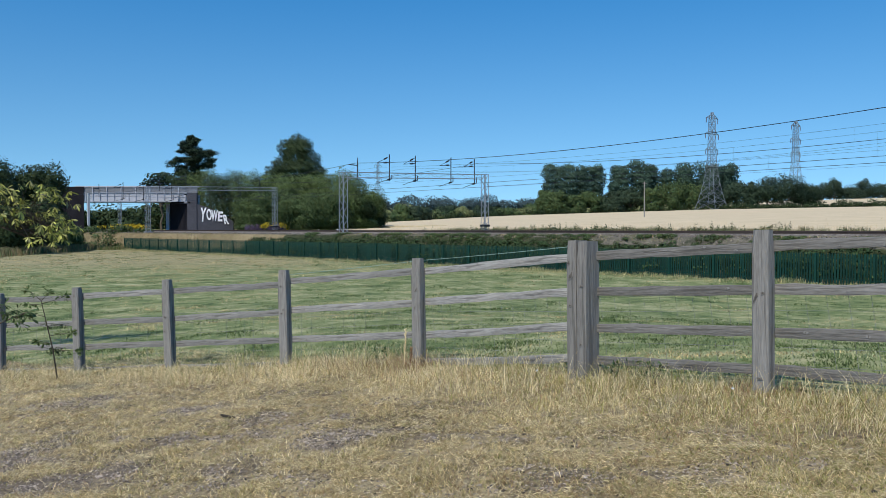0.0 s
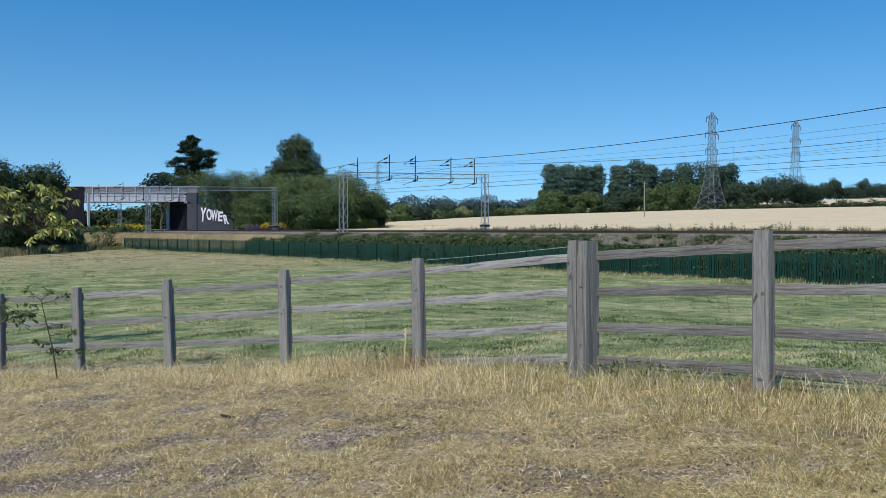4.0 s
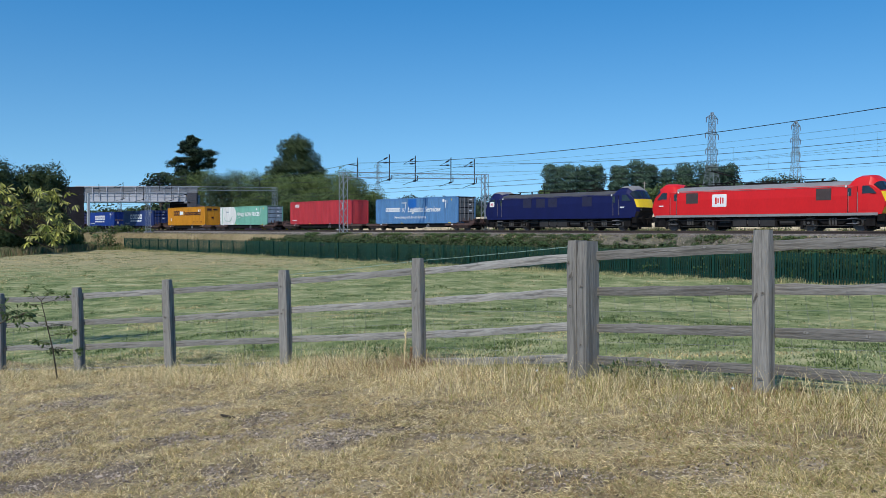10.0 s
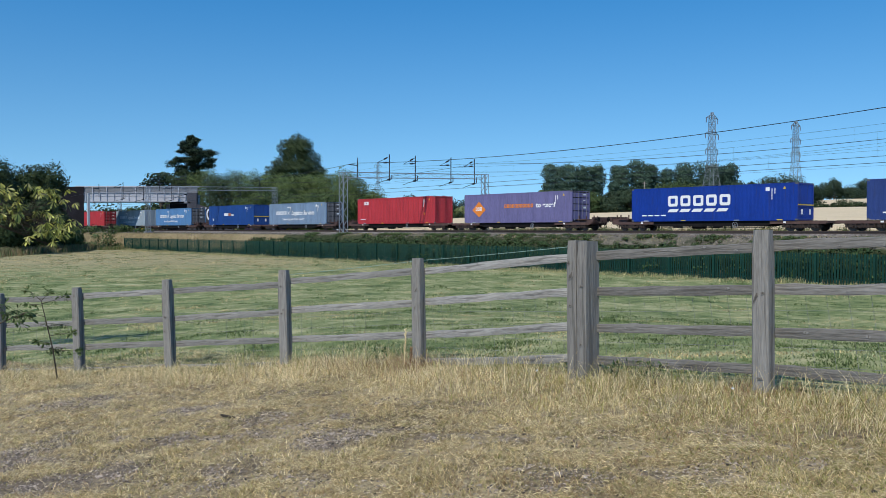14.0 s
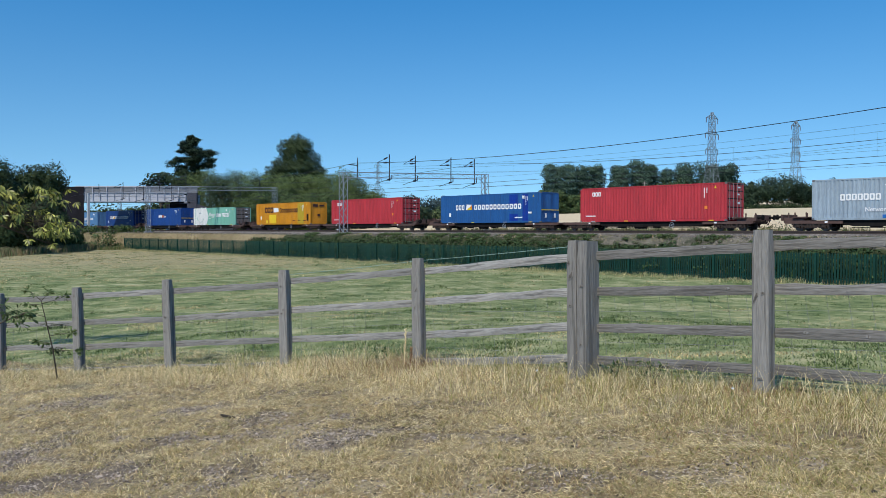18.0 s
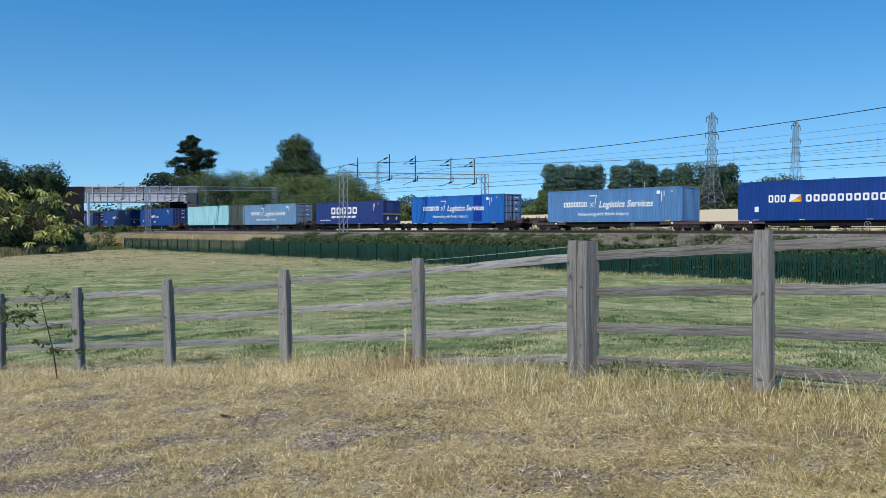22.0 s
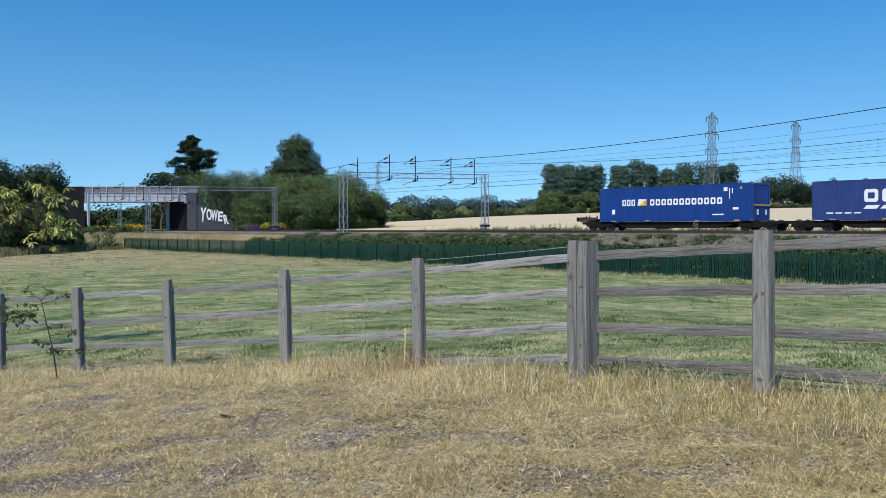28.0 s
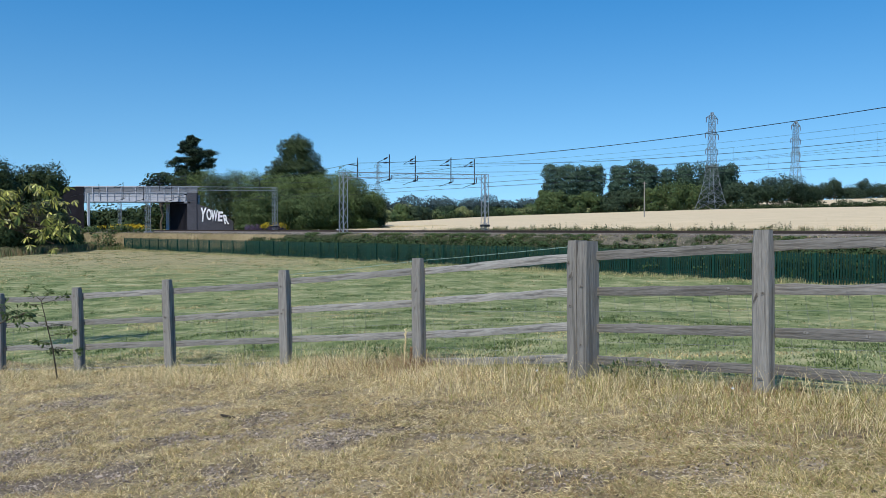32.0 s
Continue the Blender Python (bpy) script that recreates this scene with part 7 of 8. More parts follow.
low_wagon, tall_wagon = wagon("low"), wagon("tall")
for i, row in enumerate(TRAIN):
    container(row)
    proto = tall_wagon if 20 <= i <= 23 or i >= 28 else low_wagon
    if proto is not None and not any(q[0] is proto for q in MOVING):
        w = proto
    else:
        w = copy_thing(proto, Matrix.Identity(4))
    MOVING.append((w, row[0] + L45 / 2, 0.0))
ends = [m for m in MOVING if m[0].name.startswith("container_wagon")]
for i, (w, s, z) in enumerate(ends):
    if i % 2 == 0:
        wagon_end(w, 1)
    else:
        wagon_end(w, -1)


# ---- locomotives ----
def locomotive(body, roof_mat, label):
    g = thing("electric_locomotive", label, "locomotive", None, "locomotives")
    hw = 1.36
    sect = lambda x, w, zt, zr: [(x, -w, 1.12), (x, -w, 2.35), (x, -w + 0.06, zt), (x, -w + 0.36, zr - 0.12), (x, -w * 0.4, zr), (x, w * 0.4, zr),
                                 (x, w - 0.36, zr - 0.12), (x, w - 0.06, zt), (x, w, 2.35), (x, w, 1.12)]
    part("body", Mesh().loft([sect(-6.7, hw, 3.04, 3.30), sect(6.7, hw, 3.04, 3.30)]), body, g)
    part("roof", Mesh().loft([[(x, -1.33, 2.98), (x, -1.06, 3.26), (x, -0.5, 3.40), (x, 0.5, 3.40), (x, 1.06, 3.26), (x, 1.33, 2.98)] for x in (-6.69, 6.69)]),
         roof_mat, g, "grey roof")
    for sg in (1, -1):
        c = Mesh()
        c.loft([sect(x * sg, w, zt, zr) for x, w, zt, zr in ((6.35, hw, 3.03, 3.30), (6.62, hw, 3.05, 3.58), (6.95, hw, 3.07, 3.71), (7.6, hw, 3.06, 3.73))])
        # front outline: roof edge, head of the windscreen, its sill, nose, lamp recess, foot
        lv = [((7.6, 3.06, 1.30), (7.6, 3.61, 1.0), (7.6, 3.73, 0.54)), ((7.74, 3.04, 1.28), (8.0, 3.34, 1.0), (8.07, 3.38, 0.5)),
              ((8.30, 2.62, 1.27), (8.46, 2.62, 1.0), (8.52, 2.64, 0.5)), ((8.56, 1.95, 1.26), (8.70, 1.93, 1.0), (8.76, 1.93, 0.5)),
              ((8.54, 1.60, 1.25), (8.68, 1.58, 1.0), (8.74, 1.58, 0.5)), ((8.36, 1.12, 1.23), (8.48, 1.12, 1.0), (8.54, 1.12, 0.5))]
        f = [[(x * sg, -y, z) for x, z, y in r] + [(x * sg, y, z) for x, z, y in reversed(r)] for r in lv]
        c.loft(f, closed=False, caps=False)
        for y, j in ((-hw, 0), (hw, 5)):
            c.face([(7.6 * sg, y, 1.12), (7.6 * sg, y, 2.35), f[0][j], f[1][j], f[2][j], f[3][j], f[4][j], f[5][j]])
        cab = part("cab", c, body, g, smooth=True)
        cab.data.set_sharp_from_angle(angle=radians(38))
        if body == "loco_blue":
            part("cab_roof", Mesh().loft([[(x * sg, -1.08, zr - 0.16), (x * sg, -0.54, zr + 0.012), (x * sg, 0.54, zr + 0.012), (x * sg, 1.08, zr - 0.16)]
                                          for x, zr in ((6.55, 3.50), (6.62, 3.60), (6.95, 3.73), (7.62, 3.75), (7.9, 3.56), (8.06, 3.42))]), "roof_grey", cab, "grey cab roof")

        def skin(a, b, ta, tb, y0, y1, out):
            """A panel lying on the front between two outline levels, from y0 to y1."""
            def at(row, y):
                pts = [(p[2], p[0], p[1]) for p in lv[row]]
                ay = abs(y)
                if ay <= pts[2][0]:
                    return pts[2][1], pts[2][2]
                k = 1 if ay <= pts[1][0] else 0
                t = (ay - pts[k + 1][0]) / (pts[k][0] - pts[k + 1][0])
                return mix(pts[k + 1][1], pts[k][1], t), mix(pts[k + 1][2], pts[k][2], t)
            ys = [y0] + [q for q in (-1.0, -0.5, 0.5, 1.0) if y0 < q < y1] + [y1]
            rings = []
            for t in (ta, tb):
                for e in (0.0, out):
                    rings.append([((mix(at(a, y)[0], at(b, y)[0], t) + e) * sg, y, mix(at(a, y)[1], at(b, y)[1], t)) for y in ys])
            m = Mesh()
            m.loft([rings[1], rings[3]], closed=False).loft([rings[0], rings[1]], closed=False).loft([rings[2], rings[3]], closed=False)
            return m
        part("windscreen", skin(1, 2, 0.10, 0.86, -1.2, -0.06, 0.02), "glass_dark", cab)
        part("windscreen", skin(1, 2, 0.10, 0.86, 0.06, 1.2, 0.02), "glass_dark", cab)
        for y in (-0.6, 0.6):
            part("wiper", Mesh().rod((8.56 * sg, y * 0.7, 2.66), (8.32 * sg, y * 1.1, 3.05), 0.012, sides=4), "under_black", cab)
        part("nose_panel", skin(2, 3, 0.0, 1.0, -1.25, 1.25, 0.02), "yellow_paint", cab, "yellow warning panel")
        part("lamp_band", skin(3, 4, 0.05, 1.0, -1.0, 1.0, 0.025), "under_black", cab, "dark headlamp recess")
        for y in (-0.8, 0.8):
            part("headlamp", Mesh().rod((8.62 * sg, y, 1.76), (8.74 * sg, y, 1.76), 0.09, sides=10), "sole_grey", cab)
        part("apron", skin(4, 5, 0.0, 0.92, -1.24, 1.24, 0.02), "yellow_dirty" if body == "loco_red" else "bogie_brown", cab, "grimy lower front")
        part("buffer_beam", Mesh().box(min(8.1 * sg, 8.56 * sg), -1.22, 0.66, max(8.1 * sg, 8.56 * sg), 1.22, 1.12).box(min(8.0 * sg, 8.5 * sg), -1.05, 0.28, max(8.0 * sg, 8.5 * sg), 1.05, 0.66),
             "under_black", cab)
        buffers(g, 8.55 * sg, sg, 1.0)
        part("coupling_hook", Mesh().rod((8.5 * sg, 0, 1.0), (8.95 * sg, 0, 1.0), 0.06).rod((8.75 * sg, 0, 1.0), (8.8 * sg, 0, 0.5), 0.05), "under_black", g)
        for y in (-0.45, 0.45):
            part("brake_hose", Mesh().rod((8.52 * sg, y, 0.9), (8.8 * sg, y, 0.6), 0.03).rod((8.8 * sg, y, 0.6), (8.72 * sg, y * 0.8, 0.35), 0.03), "under_black", g)
        for y in (-1, 1):
            side = lambda x, e: y * (hw + e - max(0.0, x - 7.6) * 0.125)
            win = [(7.22, 2.48), (8.08, 2.48), (7.62, 3.0), (7.22, 3.0)]
            part("cab_window", Mesh().loft([[(x * sg, side(x, e) - (0.04 * y if z > 2.6 else 0), z) for x, z in win] for e in (-0.01, 0.014)]), "glass_dark", cab)
            x0, x1 = 6.36, 6.90
            d = part("cab_door", Mesh().box(min(x0 * sg, x1 * sg), y * (hw + 0.002) - 0.006, 1.25, max(x0 * sg, x1 * sg), y * (hw + 0.002) + 0.006, 2.98), body, cab)
            part("door_window", Mesh().box(min(6.5 * sg, 6.76 * sg), y * (hw + 0.006) - 0.006, 2.35, max(6.5 * sg, 6.76 * sg), y * (hw + 0.006) + 0.008, 2.88), "glass_dark", d)
            for q in (x0 - 0.02, x1 + 0.02):
                part("door_gap", Mesh().box(q * sg - 0.018, y * (hw + 0.002) - 0.006, 1.22, q * sg + 0.018, y * (hw + 0.002) + 0.006, 3.0), "under_black", cab)
                part("handrail", Mesh().rod((q * sg + 0.05, y * (hw + 0.05), 1.3), (q * sg + 0.05, y * (hw + 0.05), 2.6), 0.012), "sole_grey", cab)
            part("marker_lamp", Mesh().box(min(6.16 * sg, 6.25 * sg), y * (hw - 0.01) - 0.03, 2.92, max(6.16 * sg, 6.25 * sg), y * (hw - 0.01) + 0.03, 3.06), "white_paint", cab)
            part("step", Mesh().box(min(6.3 * sg, 6.95 * sg), y * 1.3 - 0.08, 0.5, max(6.3 * sg, 6.95 * sg), y * 1.3 + 0.08, 0.53).box(min(6.3 * sg, 6.95 * sg), y * 1.3 - 0.08, 0.84,
                 max(6.3 * sg, 6.95 * sg), y * 1.3 + 0.08, 0.87), "sole_grey", cab)
        add_bogie(g, 5.3 * sg, LOCO_BOGIE, LOCO_WHEEL, 3.3, 0.56)
    red_one = body == "loco_red"
    for y in (-1, 1):
        part("sole_bar", Mesh().box(-8.2, y * 1.37 - 0.02, 1.04, 8.2, y * 1.37 + 0.02, 1.22), "sole_grey" if red_one else body, g)
        for x in (-5.5, 4.3) if red_one else (-3.6, -2.0, -0.6, 3.2):
            part("air_grille", Mesh().box(x - 0.02, y * 1.358 - 0.012, 2.1, x + 0.98, y * 1.358 + 0.012, 2.9), "grille_grey" if red_one else "grille_blue", g)
    eq = part("equipment_box", Mesh().chamfer(-1.9, -1.16, 0.28, 1.5, 1.16, 1.0, 0.05), "under_black", g)
    for x, w in ((-1.75, 1.0), (-0.6, 0.75), (0.3, 1.05)):
        part("access_panel", Mesh().chamfer(x, -1.185, 0.36, x + w, -1.16, 0.92, 0.02), "sole_dark", eq)
    for x in (-0.66, 0.22):
        part("panel_latch", Mesh().box(x, -1.2, 0.5, x + 0.05, -1.16, 0.8), "spring_grey", eq)
    part("air_tank", Mesh().rod((1.7, -0.95, 0.62), (2.75, -0.95, 0.62), 0.2, sides=12), "sole_dark", g)
    part("cable_trunk", Mesh().box(-2.9, -1.05, 0.6, -2.05, -0.8, 0.95), "sole_dark", g)
    part("underframe", Mesh().box(-8.3, -1.1, 0.95, 8.3, 1.1, 1.12).box(-8.2, -0.5, 0.5, 8.2, 0.5, 0.95).box(-3.4, -0.9, 0.3, 3.4, 0.9, 0.95), "under_black", g)
    for x in (-7.75, 7.7):
        part("sandbox", Mesh().box(x - 0.28, -1.22, 0.35, x + 0.28, -0.8, 1.0), "under_black", g)
    part("air_pipe", Mesh().rod((-8.0, -1.16, 0.78), (8.0, -1.16, 0.78), 0.035), "sole_dark", g)
    # plain emblem on the side
    x0 = -3.35 if body == "loco_red" else -7.9
    sc = 1.0 if body == "loco_red" else 0.5
    em = part("emblem", Mesh().chamfer(x0, -0.95 * sc + 2.0, 0, x0 + 1.15 * sc, 2.0, 0.008, 0.05), "white_paint", g,
              at=Matrix.Translation((0, -1.366, 0.75)) @ Matrix.Rotation(radians(90), 4, "X"))
    part("emblem_bars", Mesh().box(x0 + 0.24 * sc, 2.0 - 0.72 * sc, 0.009, x0 + 0.38 * sc, 2.0 - 0.24 * sc, 0.012).box(x0 + 0.44 * sc, 2.0 - 0.66 * sc, 0.009, x0 + 0.54 * sc, 2.0 - 0.3 * sc, 0.012).box(x0 + 0.64 * sc, 2.0 - 0.72 * sc, 0.009, x0 + 0.74 * sc, 2.0 - 0.24 * sc, 0.012).box(x0 + 0.82 * sc, 2.0 - 0.7 * sc, 0.009, x0 + 0.92 * sc, 2.0 - 0.26 * sc, 0.012),
         "loco_red", em)
    nx = -7.9 if body == "loco_red" else 7.05
    part("number_bars", Mesh().box(nx, -1.372, 1.92, nx + 0.4, -1.364, 2.0), "white_paint", g)
    # roof gear
    rg = Mesh()
    for x in (-5.5, -4.0, -2.5, 1.0, 2.4, 4.0):
        rg.rod((x, 0.3, 3.38), (x, 0.3, 3.66), 0.07, sides=8)
    rg.rod((-5.8, 0.3, 3.66), (4.2, 0.3, 3.66), 0.03).box(-6.2, -0.5, 3.36, -5.6, 0.5, 3.52).box(3.2, -0.6, 3.36, 5.0, 0.6, 3.48).box(-1.2, -0.5, 3.36, 0.8, 0.4, 3.55)
    part("roof_gear", rg, "under_black", g)
    pan = Mesh()
    up = body == "loco_red"
    k, hx, top, bx = ((-1.8, 0.0), -4.0, 4.62, -3.4) if up else ((3.1, 0.0), 5.0, 4.62, 4.4)
    zk = 3.95
    for y in (-0.35, 0.35):
        pan.rod((bx, y, 3.48), (k[0], y * 0.5, zk), 0.03).rod((k[0], y * 0.5, zk), (hx, y * 0.9, top - 0.06), 0.025)
    for q in (-0.15, 0.15):
        pan.rod((hx + q, -0.75, top - 0.1), (hx + q, -0.5, top), 0.025).rod((hx + q, -0.5, top), (hx + q, 0.5, top), 0.025).rod((hx + q, 0.5, top), (hx + q, 0.75, top - 0.1), 0.025)
    pan.box(bx - 0.8, -0.5, 3.39, bx + 0.6, 0.5, 3.5)
    part("pantograph", pan, "under_black", g, "raised pantograph")
    for ob in [q for c in g.children for q in (c, *c.children)]:
        m = ob.matrix_basis.copy()
        m[0][3] *= 1.03
        ob.matrix_basis = m
        if ob.data.users == 1:
            for v in ob.data.vertices:
                v.co.x *= 1.03
    return g


red = locomotive("loco_red", "roof_grey", "red electric locomotive with yellow nose and grey roof stripe")
blue = locomotive("loco_blue", "roof_dark", "dark blue electric locomotive with yellow nose")
MOVING += [(red, 134.45, 0.0), (blue, 115.25, 0.0)]


# ---- overhanging chestnut, sapling and small things ----
def leaf_cluster(m, tip, d, n, size, rng):
    for _ in range(n):
        a = Vector((rng.gauss(0, 1), rng.gauss(0, 1), rng.gauss(-0.25, 0.7))) + d * 0.8
        a.normalize()
        side = a.cross(Vector((rng.gauss(0, 0.5), rng.gauss(0, 0.5), 1))).normalized()
        up = side.cross(a)
        L = size * rng.uniform(0.65, 1.2)
        w = L * rng.uniform(0.11, 0.19)
        b = tip + a * 0.01
        i = len(m.v)
        prof = ((0, 0.05), (0.25, 0.4), (0.5, 0.8), (0.7, 1.0), (0.86, 0.7), (1.0, 0.0))
        bend = rng.uniform(-0.25, 0.1)
        for t, k in prof:
            c = b + a * (L * t) + up * (bend * L * t * t)
            m.v += [tuple(c - side * w * k + up * w * 0.25 * k), tuple(c), tuple(c + side * w * k + up * w * 0.25 * k)]
        for j in range(len(prof) - 1):
            q = i + 3 * j
            m.f += [(q, q + 1, q + 4, q + 3), (q + 1, q + 2, q + 5, q + 4)]
            m.k += [0, 0]


def palmate(m, tip, d, size, rng):
    """A compound leaf: leaflets fanned out from the end of one stalk, drooping."""
    d = d.normalized()
    side = d.cross(Vector((rng.gauss(0, 0.35), rng.gauss(0, 0.35), 1))).normalized()
    up = side.cross(d)
    for k in range(-3, 4):
        a = k * 0.55 + rng.uniform(-0.25, 0.25)
        L = size * (1.0 - 0.10 * abs(k)) * rng.uniform(0.85, 1.1)
        q = (d * math.cos(a) + side * math.sin(a) - Vector((0, 0, 0.3 + 0.05 * abs(k))) + up * rng.gauss(0, 0.3)).normalized()
        s2 = q.cross(up).normalized()
        n2 = s2.cross(q)
        w, i = L * rng.uniform(0.10, 0.145), len(m.v)
        prof = ((0, 0.06), (0.3, 0.42), (0.55, 0.85), (0.72, 1.0), (0.88, 0.62), (1.0, 0.0))
        bend = rng.uniform(-0.35, -0.05)
        for t, e in prof:
            c = tip + q * (L * t) + n2 * (bend * L * t * t)
            m.v += [tuple(c - s2 * w * e + n2 * w * 0.3 * e), tuple(c), tuple(c + s2 * w * e + n2 * w * 0.3 * e)]
        for j in range(len(prof) - 1):
            f = i + 3 * j
            m.f += [(f, f + 1, f + 4, f + 3), (f + 1, f + 2, f + 5, f + 4)]
            m.k += [0, 0]


def grow(wood, leaves, start, d, length, r, depth, rng, size, per):
    p, dirn = Vector(start), Vector(d).normalized()
    n = max(2, int(length / 0.12))
    for i in range(n):
        q = p + dirn * (length / n)
        wood.rod(p, q, r * (1 - 0.6 * i / n), r * (1 - 0.6 * (i + 1) / n), 5, caps=False)
        dirn = (dirn + Vector((rng.gauss(0, 0.13), rng.gauss(0, 0.13), rng.gauss(-0.03, 0.10)))).normalized()
        p = q
        if depth > 0 and i > 0:
            side = (dirn + Vector((rng.gauss(0, 0.8), rng.gauss(0, 0.8), rng.gauss(-0.1, 0.6)))).normalized()
            grow(wood, leaves, p, side, length * rng.uniform(0.35, 0.55), r * 0.5, depth - 1, rng, size, per)
        elif depth == 0:
            leaf_cluster(leaves, p, dirn, per, size, rng)
    leaf_cluster(leaves, p, dirn, per * 2, size, rng)


BRANCHES = []


def build_chestnut():
    base = Vector((-12.6, 16.4, ground(-12.6, 16.4)))
    g = thing("chestnut_tree", "horse chestnut with sunlit drooping leaves over the fence", "tree", Matrix.Translation(base))
    t = Mesh()
    t.rod((0, 0, -0.3), (0.1, 0, 1.4), 0.20, 0.16, 9, caps=False).rod((0.1, 0, 1.4), (0.0, 0.1, 3.0), 0.16, 0.10, 9, caps=False).rod((0, 0.1, 3.0), (0.1, 0, 4.4), 0.10, 0.03, 8, caps=False)
    part("trunk", t, "bark", g)
    rng = random.Random(12)
    for st, clusters in (((0.1, 0.0, 3.0), 78), ((0.1, 0.1, 3.2), 78), ((0.1, -0.1, 2.8), 78), ((0.1, 0.0, 3.1), 78)):
        w, lv = Mesh(), Mesh()
        start = base + Vector(st)
        stem = [Vector((0, 0, 0)), Vector((1.9, rng.uniform(-0.2, 0.2), 0.35)), Vector((3.6, rng.uniform(-0.3, 0.3), 0.1)), Vector((4.7, rng.uniform(-0.4, 0.4), -0.35))]
        for i, (p, q) in enumerate(zip(stem, stem[1:])):
            w.rod(p, q, 0.05 - 0.014 * i, 0.036 - 0.012 * i, 6, caps=False)
        for _ in range(clusters):
            f = rng.uniform(0, 1) ** 0.85
            x = mix(-9.8, -7.12, f)
            top = EYE + 0.86 - 0.72 * ease(0.78, 1.0, f)
            low = EYE + 0.14 - 0.48 * ease(0.5, 0.82, f) + 0.25 * ease(0.9, 1.0, f)
            v = rng.random()
            if noise.noise((x * 2.6, v * 2.2, 4.4)) < -0.25 and rng.random() < 0.85:
                continue
            if 0.52 < v < 0.70 and f < 0.75:
                v = rng.uniform(0.1, 0.5)
            c = Vector((x, 16.0 + rng.gauss(0, 0.45), mix(low, top, v))) - start
            i = min(2, int((c.x + 0.4) / 1.9))
            root = stem[i].lerp(stem[i + 1], rng.random())
            w.rod(root, c, 0.005, 0.002, 4, caps=False)
            palmate(lv, c, Vector((0.55 + rng.gauss(0, 0.6), -0.35 + rng.gauss(0, 0.5), -0.45 + rng.gauss(0, 0.4))), rng.uniform(0.15, 0.215), rng)
        br = part("branch", w, "dead_wood", g, at=Matrix.Translation(st))
        part("leaves", lv, "leaf_oak", br, "sunlit yellow-green drooping leaflets")
        BRANCHES.append((br, Vector(st), rng.random() * 6))
    g = thing("bush", "leafy bush with a dark sprig before the fence", "bush", Matrix.Translation((-5.75, 9.2, ground(-5.75, 9.2))))
    w, lv = Mesh(), Mesh()
    w.rod((0, 0, -0.1), (0.1, 0, 0.7), 0.02, 0.014, 6, caps=False).rod((0.1, 0, 0.7), (1.05, 0.05, 1.09), 0.012, 0.008, 5, caps=False)
    for k in range(42):
        c = Vector((rng.uniform(0.6, 1.15), rng.gauss(0.05, 0.06), rng.gauss(1.09, 0.05)))
        w.rod((min(c.x, 0.95), 0.05, 1.05), c, 0.004, 0.002, 4, caps=False)
        leaf_cluster(lv, c, Vector((0.6, 0, -0.1)), 5, 0.085, rng)
    part("stem", w, "bark", g)
    part("leaves", lv, "leaf_mid", g)


build_chestnut()


def build_sapling():
    x, y = -5.02, 10.7
    g = thing("sapling", "thin young tree with sparse leaves by the fence", "sapling", Matrix.Translation((x, y, ground(x, y))))
    rng = random.Random(3)
    w, lv = Mesh(), Mesh()
    w.rod((0, 0, -0.05), (-0.06, 0, 0.4), 0.011, 0.009, 5, caps=False).rod((-0.06, 0, 0.4), (-0.21, 0, 1.06), 0.009, 0.005, 5, caps=False)
    for st, d, L in (((-0.21, 0, 1.06), (-0.6, 0, 0.5), 0.22), ((-0.2, 0, 1.02), (0.7, 0.2, 0.2), 0.3), ((-0.2, 0, 1.0), (-0.8, 0.2, 0.05), 0.2), ((-0.21, 0, 1.05), (0.3, 0.1, 0.4), 0.15), ((-0.03, 0, 0.4), (0.9, 0.1, 0.05), 0.28), ((-0.16, 0, 0.85), (-0.9, 0, 0.2), 0.3), ((-0.1, 0, 0.6), (0.8, 0, 0.15), 0.3),
                     ((-0.05, 0, 0.35), (0.9, 0, 0.0), 0.32), ((-0.08, 0, 0.5), (-0.8, 0.2, 0.1), 0.2)):
        grow(w, lv, st, d, L, 0.005, 0, rng, 0.072, 9)
    part("stem", w, "dead_wood", g)
    part("leaves", lv, "leaf_olive", g)


build_sapling()


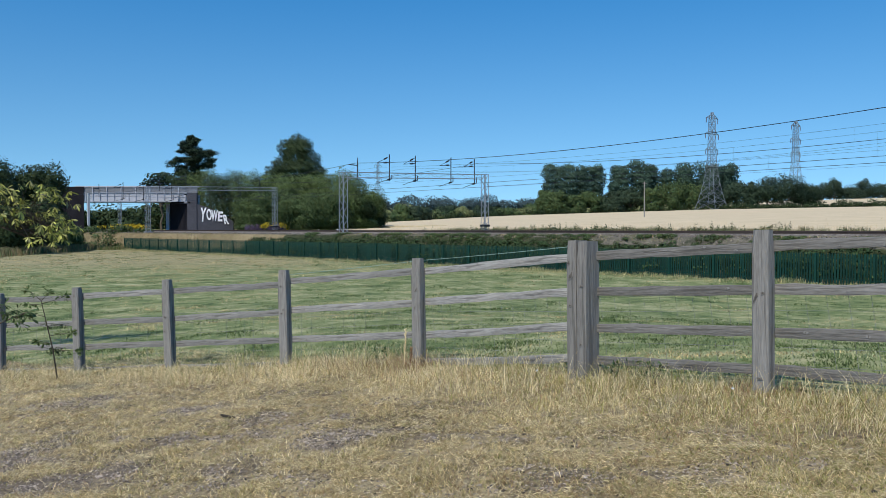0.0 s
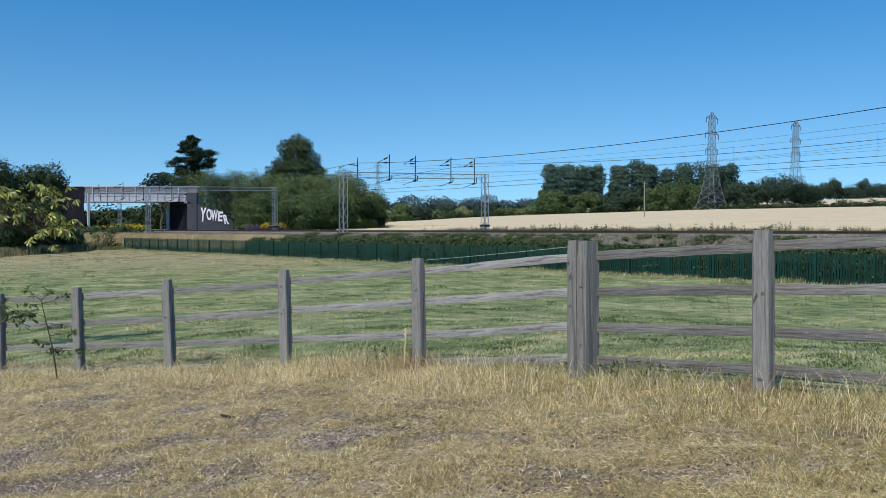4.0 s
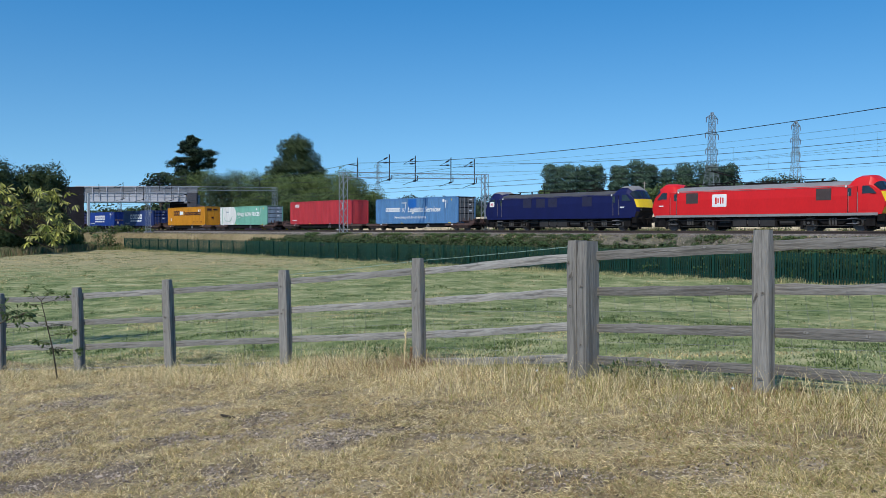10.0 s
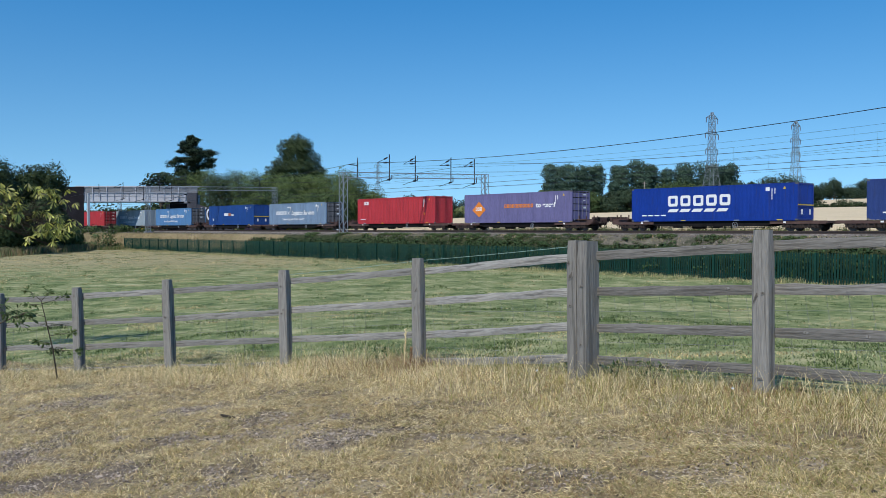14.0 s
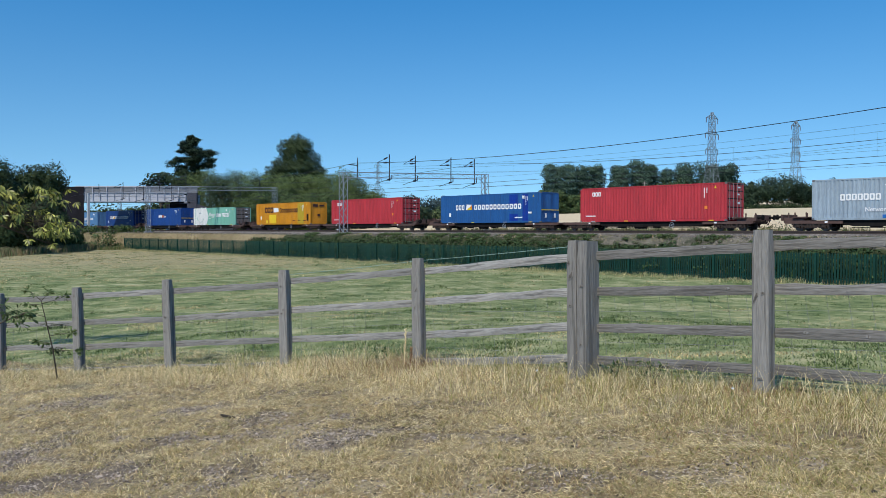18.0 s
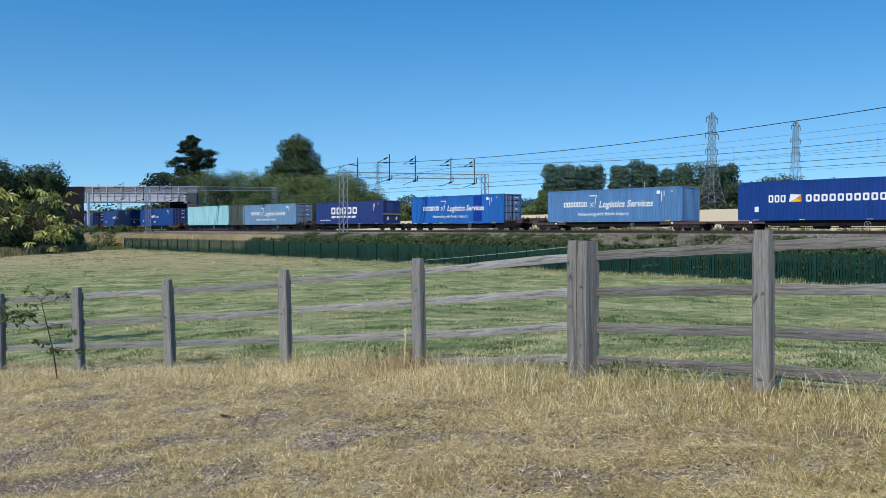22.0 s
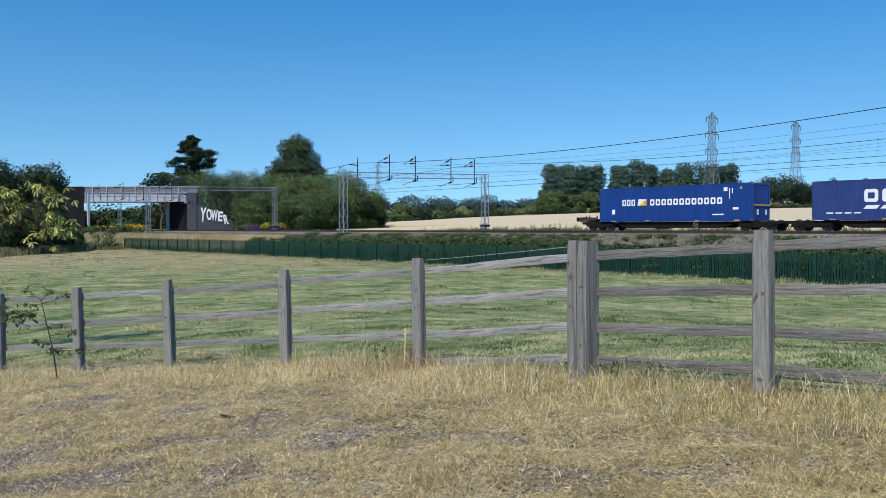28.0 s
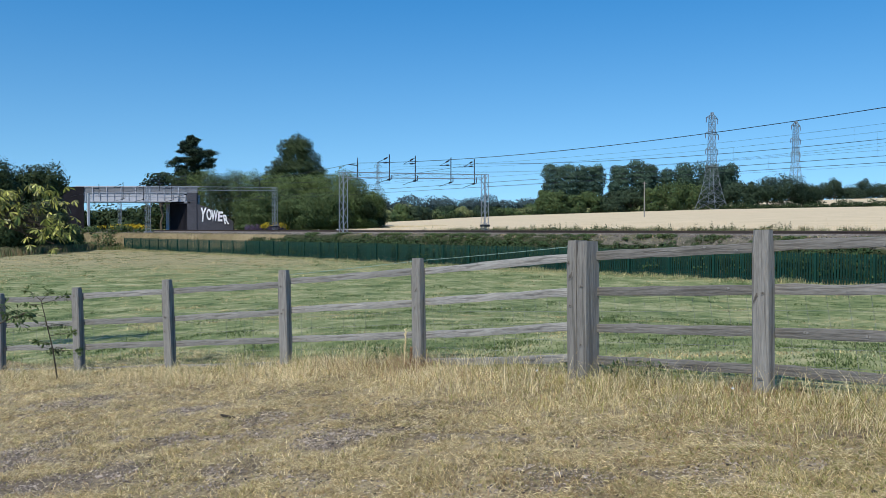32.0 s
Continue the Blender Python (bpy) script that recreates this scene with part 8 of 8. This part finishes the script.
def build_small():
    rng = random.Random(14)
    for x, z, n, wide in ((-5.56, -0.10, 46, 0.15), (-5.58, -0.455, 80, 0.10)):
        g = thing("bramble_spray", "dark bramble sprig caught on the fence rail", "bramble", Matrix.Translation((x, 11.85, z)), "bramble sprigs")
        w, lv = Mesh(), Mesh()
        w.rod((-wide, 0, -0.02), (wide, 0.01, 0.02), 0.004, 0.003, 5)
        for k in range(n):
            leaf_cluster(lv, Vector((rng.uniform(-wide, wide), rng.gauss(-0.04, 0.02), rng.uniform(-0.035, 0.035))), Vector((0, -0.2, -0.2)), 2, 0.05, rng)
        part("stem", w, "dead_wood", g)
        part("leaves", lv, "leaf_dark", g)
    x, y = -1.80, 6.84
    st = thing("dead_stick", "short dark dead stick lying on the dry grass", "stick", Matrix.Translation((x, y, ground(x, y) + 0.03)) @ Matrix.Rotation(-0.15, 4, "Z"))
    part("wood", Mesh().rod((-0.055, 0, 0.012), (0, 0, 0.0), 0.010, 0.014, 6).rod((0, 0, 0), (0.06, 0.01, -0.006), 0.014, 0.007, 6), "dead_wood", st)
    rng = random.Random(4)
    for x, y, h in ((1.48, 6.95, 0.16), (1.62, 6.85, 0.2), (1.72, 6.7, 0.18), (3.45, 5.3, 0.2), (-0.7, 9.2, 0.2)):
        g = thing("thistle", "small green weed at the foot of the fence", "weed", Matrix.Translation((x, y, ground(x, y))), "weeds by the fence")
        w, lv = Mesh(), Mesh()
        for k in range(4):
            grow(w, lv, (0, 0, 0), (rng.gauss(0, 0.4), rng.gauss(0, 0.4), 1), h, 0.004, 0, rng, 0.055, 3)
        part("stem", w, "bark", g)
        part("leaves", lv, "leaf_mid", g)
    for x, y, h in ((0.84, 7.45, 0.10), (1.44, 7.2, 0.12), (2.05, 5.85, 0.08)):
        g = thing("bindweed", "small white bindweed flower in the dry grass", "flower", Matrix.Translation((x, y, ground(x, y))), "white flowers")
        part("stem", Mesh().rod((0, 0, -0.01), (0.01, -0.01, h), 0.002, 0.0015, 5), "leaf_mid", g)
        rim = [(0.01 + 0.011 * math.cos(k * 0.628), -0.022 + 0.004 * math.sin(k * 1.256), h + 0.011 * math.sin(k * 0.628)) for k in range(10)]
        part("petals", Mesh().loft([[(0.01 + 0.002 * math.cos(k * 0.628), -0.008, h + 0.002 * math.sin(k * 0.628)) for k in range(10)], rim], caps=False), "white_paint", g)
    for x, y, h in ((-0.42, 8.85, 0.46), (-0.36, 8.9, 0.24)):
        g = thing("dock_plant", "dry seeding dock stalk by the fence", "weed", Matrix.Translation((x, y, ground(x, y))), "dry stalks")
        m = Mesh().rod((0, 0, 0), (0.02, 0, h), 0.006, 0.004, 5)
        for k in range(60):
            z = h * rng.uniform(0.35, 1)
            a = rng.uniform(0, 6.28)
            r = 0.02
            m.rod((0.02 * z / h, 0, z), (0.02 * z / h + r * math.cos(a), r * math.sin(a), z + 0.02), 0.006, 0.001, 3)
        part("stalk", m, "pale_straw" if h > 0.4 else "rust_blade", g)


build_small()


def build_bird():
    g = thing("bird", "small dark bird flying low over the meadow", "bird", Matrix.Translation((-14, 22, 0.2)))
    m = Mesh()
    rings = []
    for x, r in ((-0.13, 0.006), (-0.09, 0.03), (-0.02, 0.045), (0.05, 0.042), (0.09, 0.028), (0.12, 0.03), (0.14, 0.02), (0.155, 0.006)):
        rings.append([(x, r * math.cos(a * math.pi / 4), r * 0.9 * math.sin(a * math.pi / 4)) for a in range(8)])
    m.loft(rings)
    part("body", m, "dark_feather", g)
    part("beak", Mesh().rod((0.15, 0, 0), (0.185, 0, -0.004), 0.008, 0.001, 5), "yellow_paint", g)
    part("tail", Mesh().loft([[(-0.10, -0.02, 0.0), (-0.24, -0.05, 0.0), (-0.24, 0.05, 0.0), (-0.10, 0.02, 0.0)], [(-0.10, -0.02, 0.01), (-0.24, -0.05, 0.006), (-0.24, 0.05, 0.006), (-0.10, 0.02, 0.01)]]),
         "dark_feather", g)
    wings = []
    for sg in (-1, 1):
        o = [(0.06, 0.02), (0.07, 0.10), (0.03, 0.21), (-0.03, 0.20), (-0.05, 0.10), (-0.04, 0.02)]
        wings.append((part("wing", Mesh().loft([[(x, sg * y, z) for x, y in o] for z in (0.012, 0.022)]), "dark_feather", g), sg))
    return g, wings


BIRD, WINGS = build_bird()


# ---- what moves ----
def motions():
    turn = Matrix.Rotation(radians(TURN), 4, "Z")
    for g, s, z in MOVING:
        rows = []
        for t in range(0, 33, 2):
            x, y = on_line(s + SPEED * (t - 13), 0)
            rows.append((float(t), Matrix.Translation((x, y, RAIL + z)) @ turn))
        walk(g, rows)
    # the bird: low across the meadow, then down among the brambles
    way = [(0.0, (-19, 26, 0.2)), (8.0, (-19, 26, 0.2)), (8.6, (-13.1, 26, -0.13)), (8.8, (-11.77, 26, 0.065)), (9.0, (-10.6, 26, 0.28)), (9.1, (-10.3, 26.5, 0.42)), (9.3, (-10.2, 29, 0.55)),
           (9.8, (-8.9, 42, 0.5)), (10.6, (-5.3, 80, -0.75)), (32.0, (-5.3, 80, -0.75))]
    walk(BIRD, [(t, Matrix.Translation(p) @ Matrix.Rotation(radians(20 if t < 9.15 else 60), 4, "Z")) for t, p in way])
    for wing, sg in WINGS:
        rows = [(0.0, Matrix.Rotation(0.1 * sg, 4, "X"))]
        for i in range(24):
            rows.append((8.0 + i * 0.1, Matrix.Rotation(sg * (0.62 if i % 2 else -0.35), 4, "X")))
        rows += [(10.6, Matrix.Rotation(0.1 * sg, 4, "X")), (32.0, Matrix.Rotation(0.1 * sg, 4, "X"))]
        walk(wing, rows)
    for br, st, ph in BRANCHES:
        rows = []
        for i in range(41):
            t = i * 0.8
            a = 0.8 * math.sin(t * 1.3 + ph) + 0.5 * math.sin(t * 2.9 + 2 * ph)
            b = 0.8 * math.sin(t * 1.7 + 1 + ph)
            rows.append((t, Matrix.Translation(st) @ pose(0, 0, 0, 0.5 * b, a, b)))
        walk(br, rows)


motions()
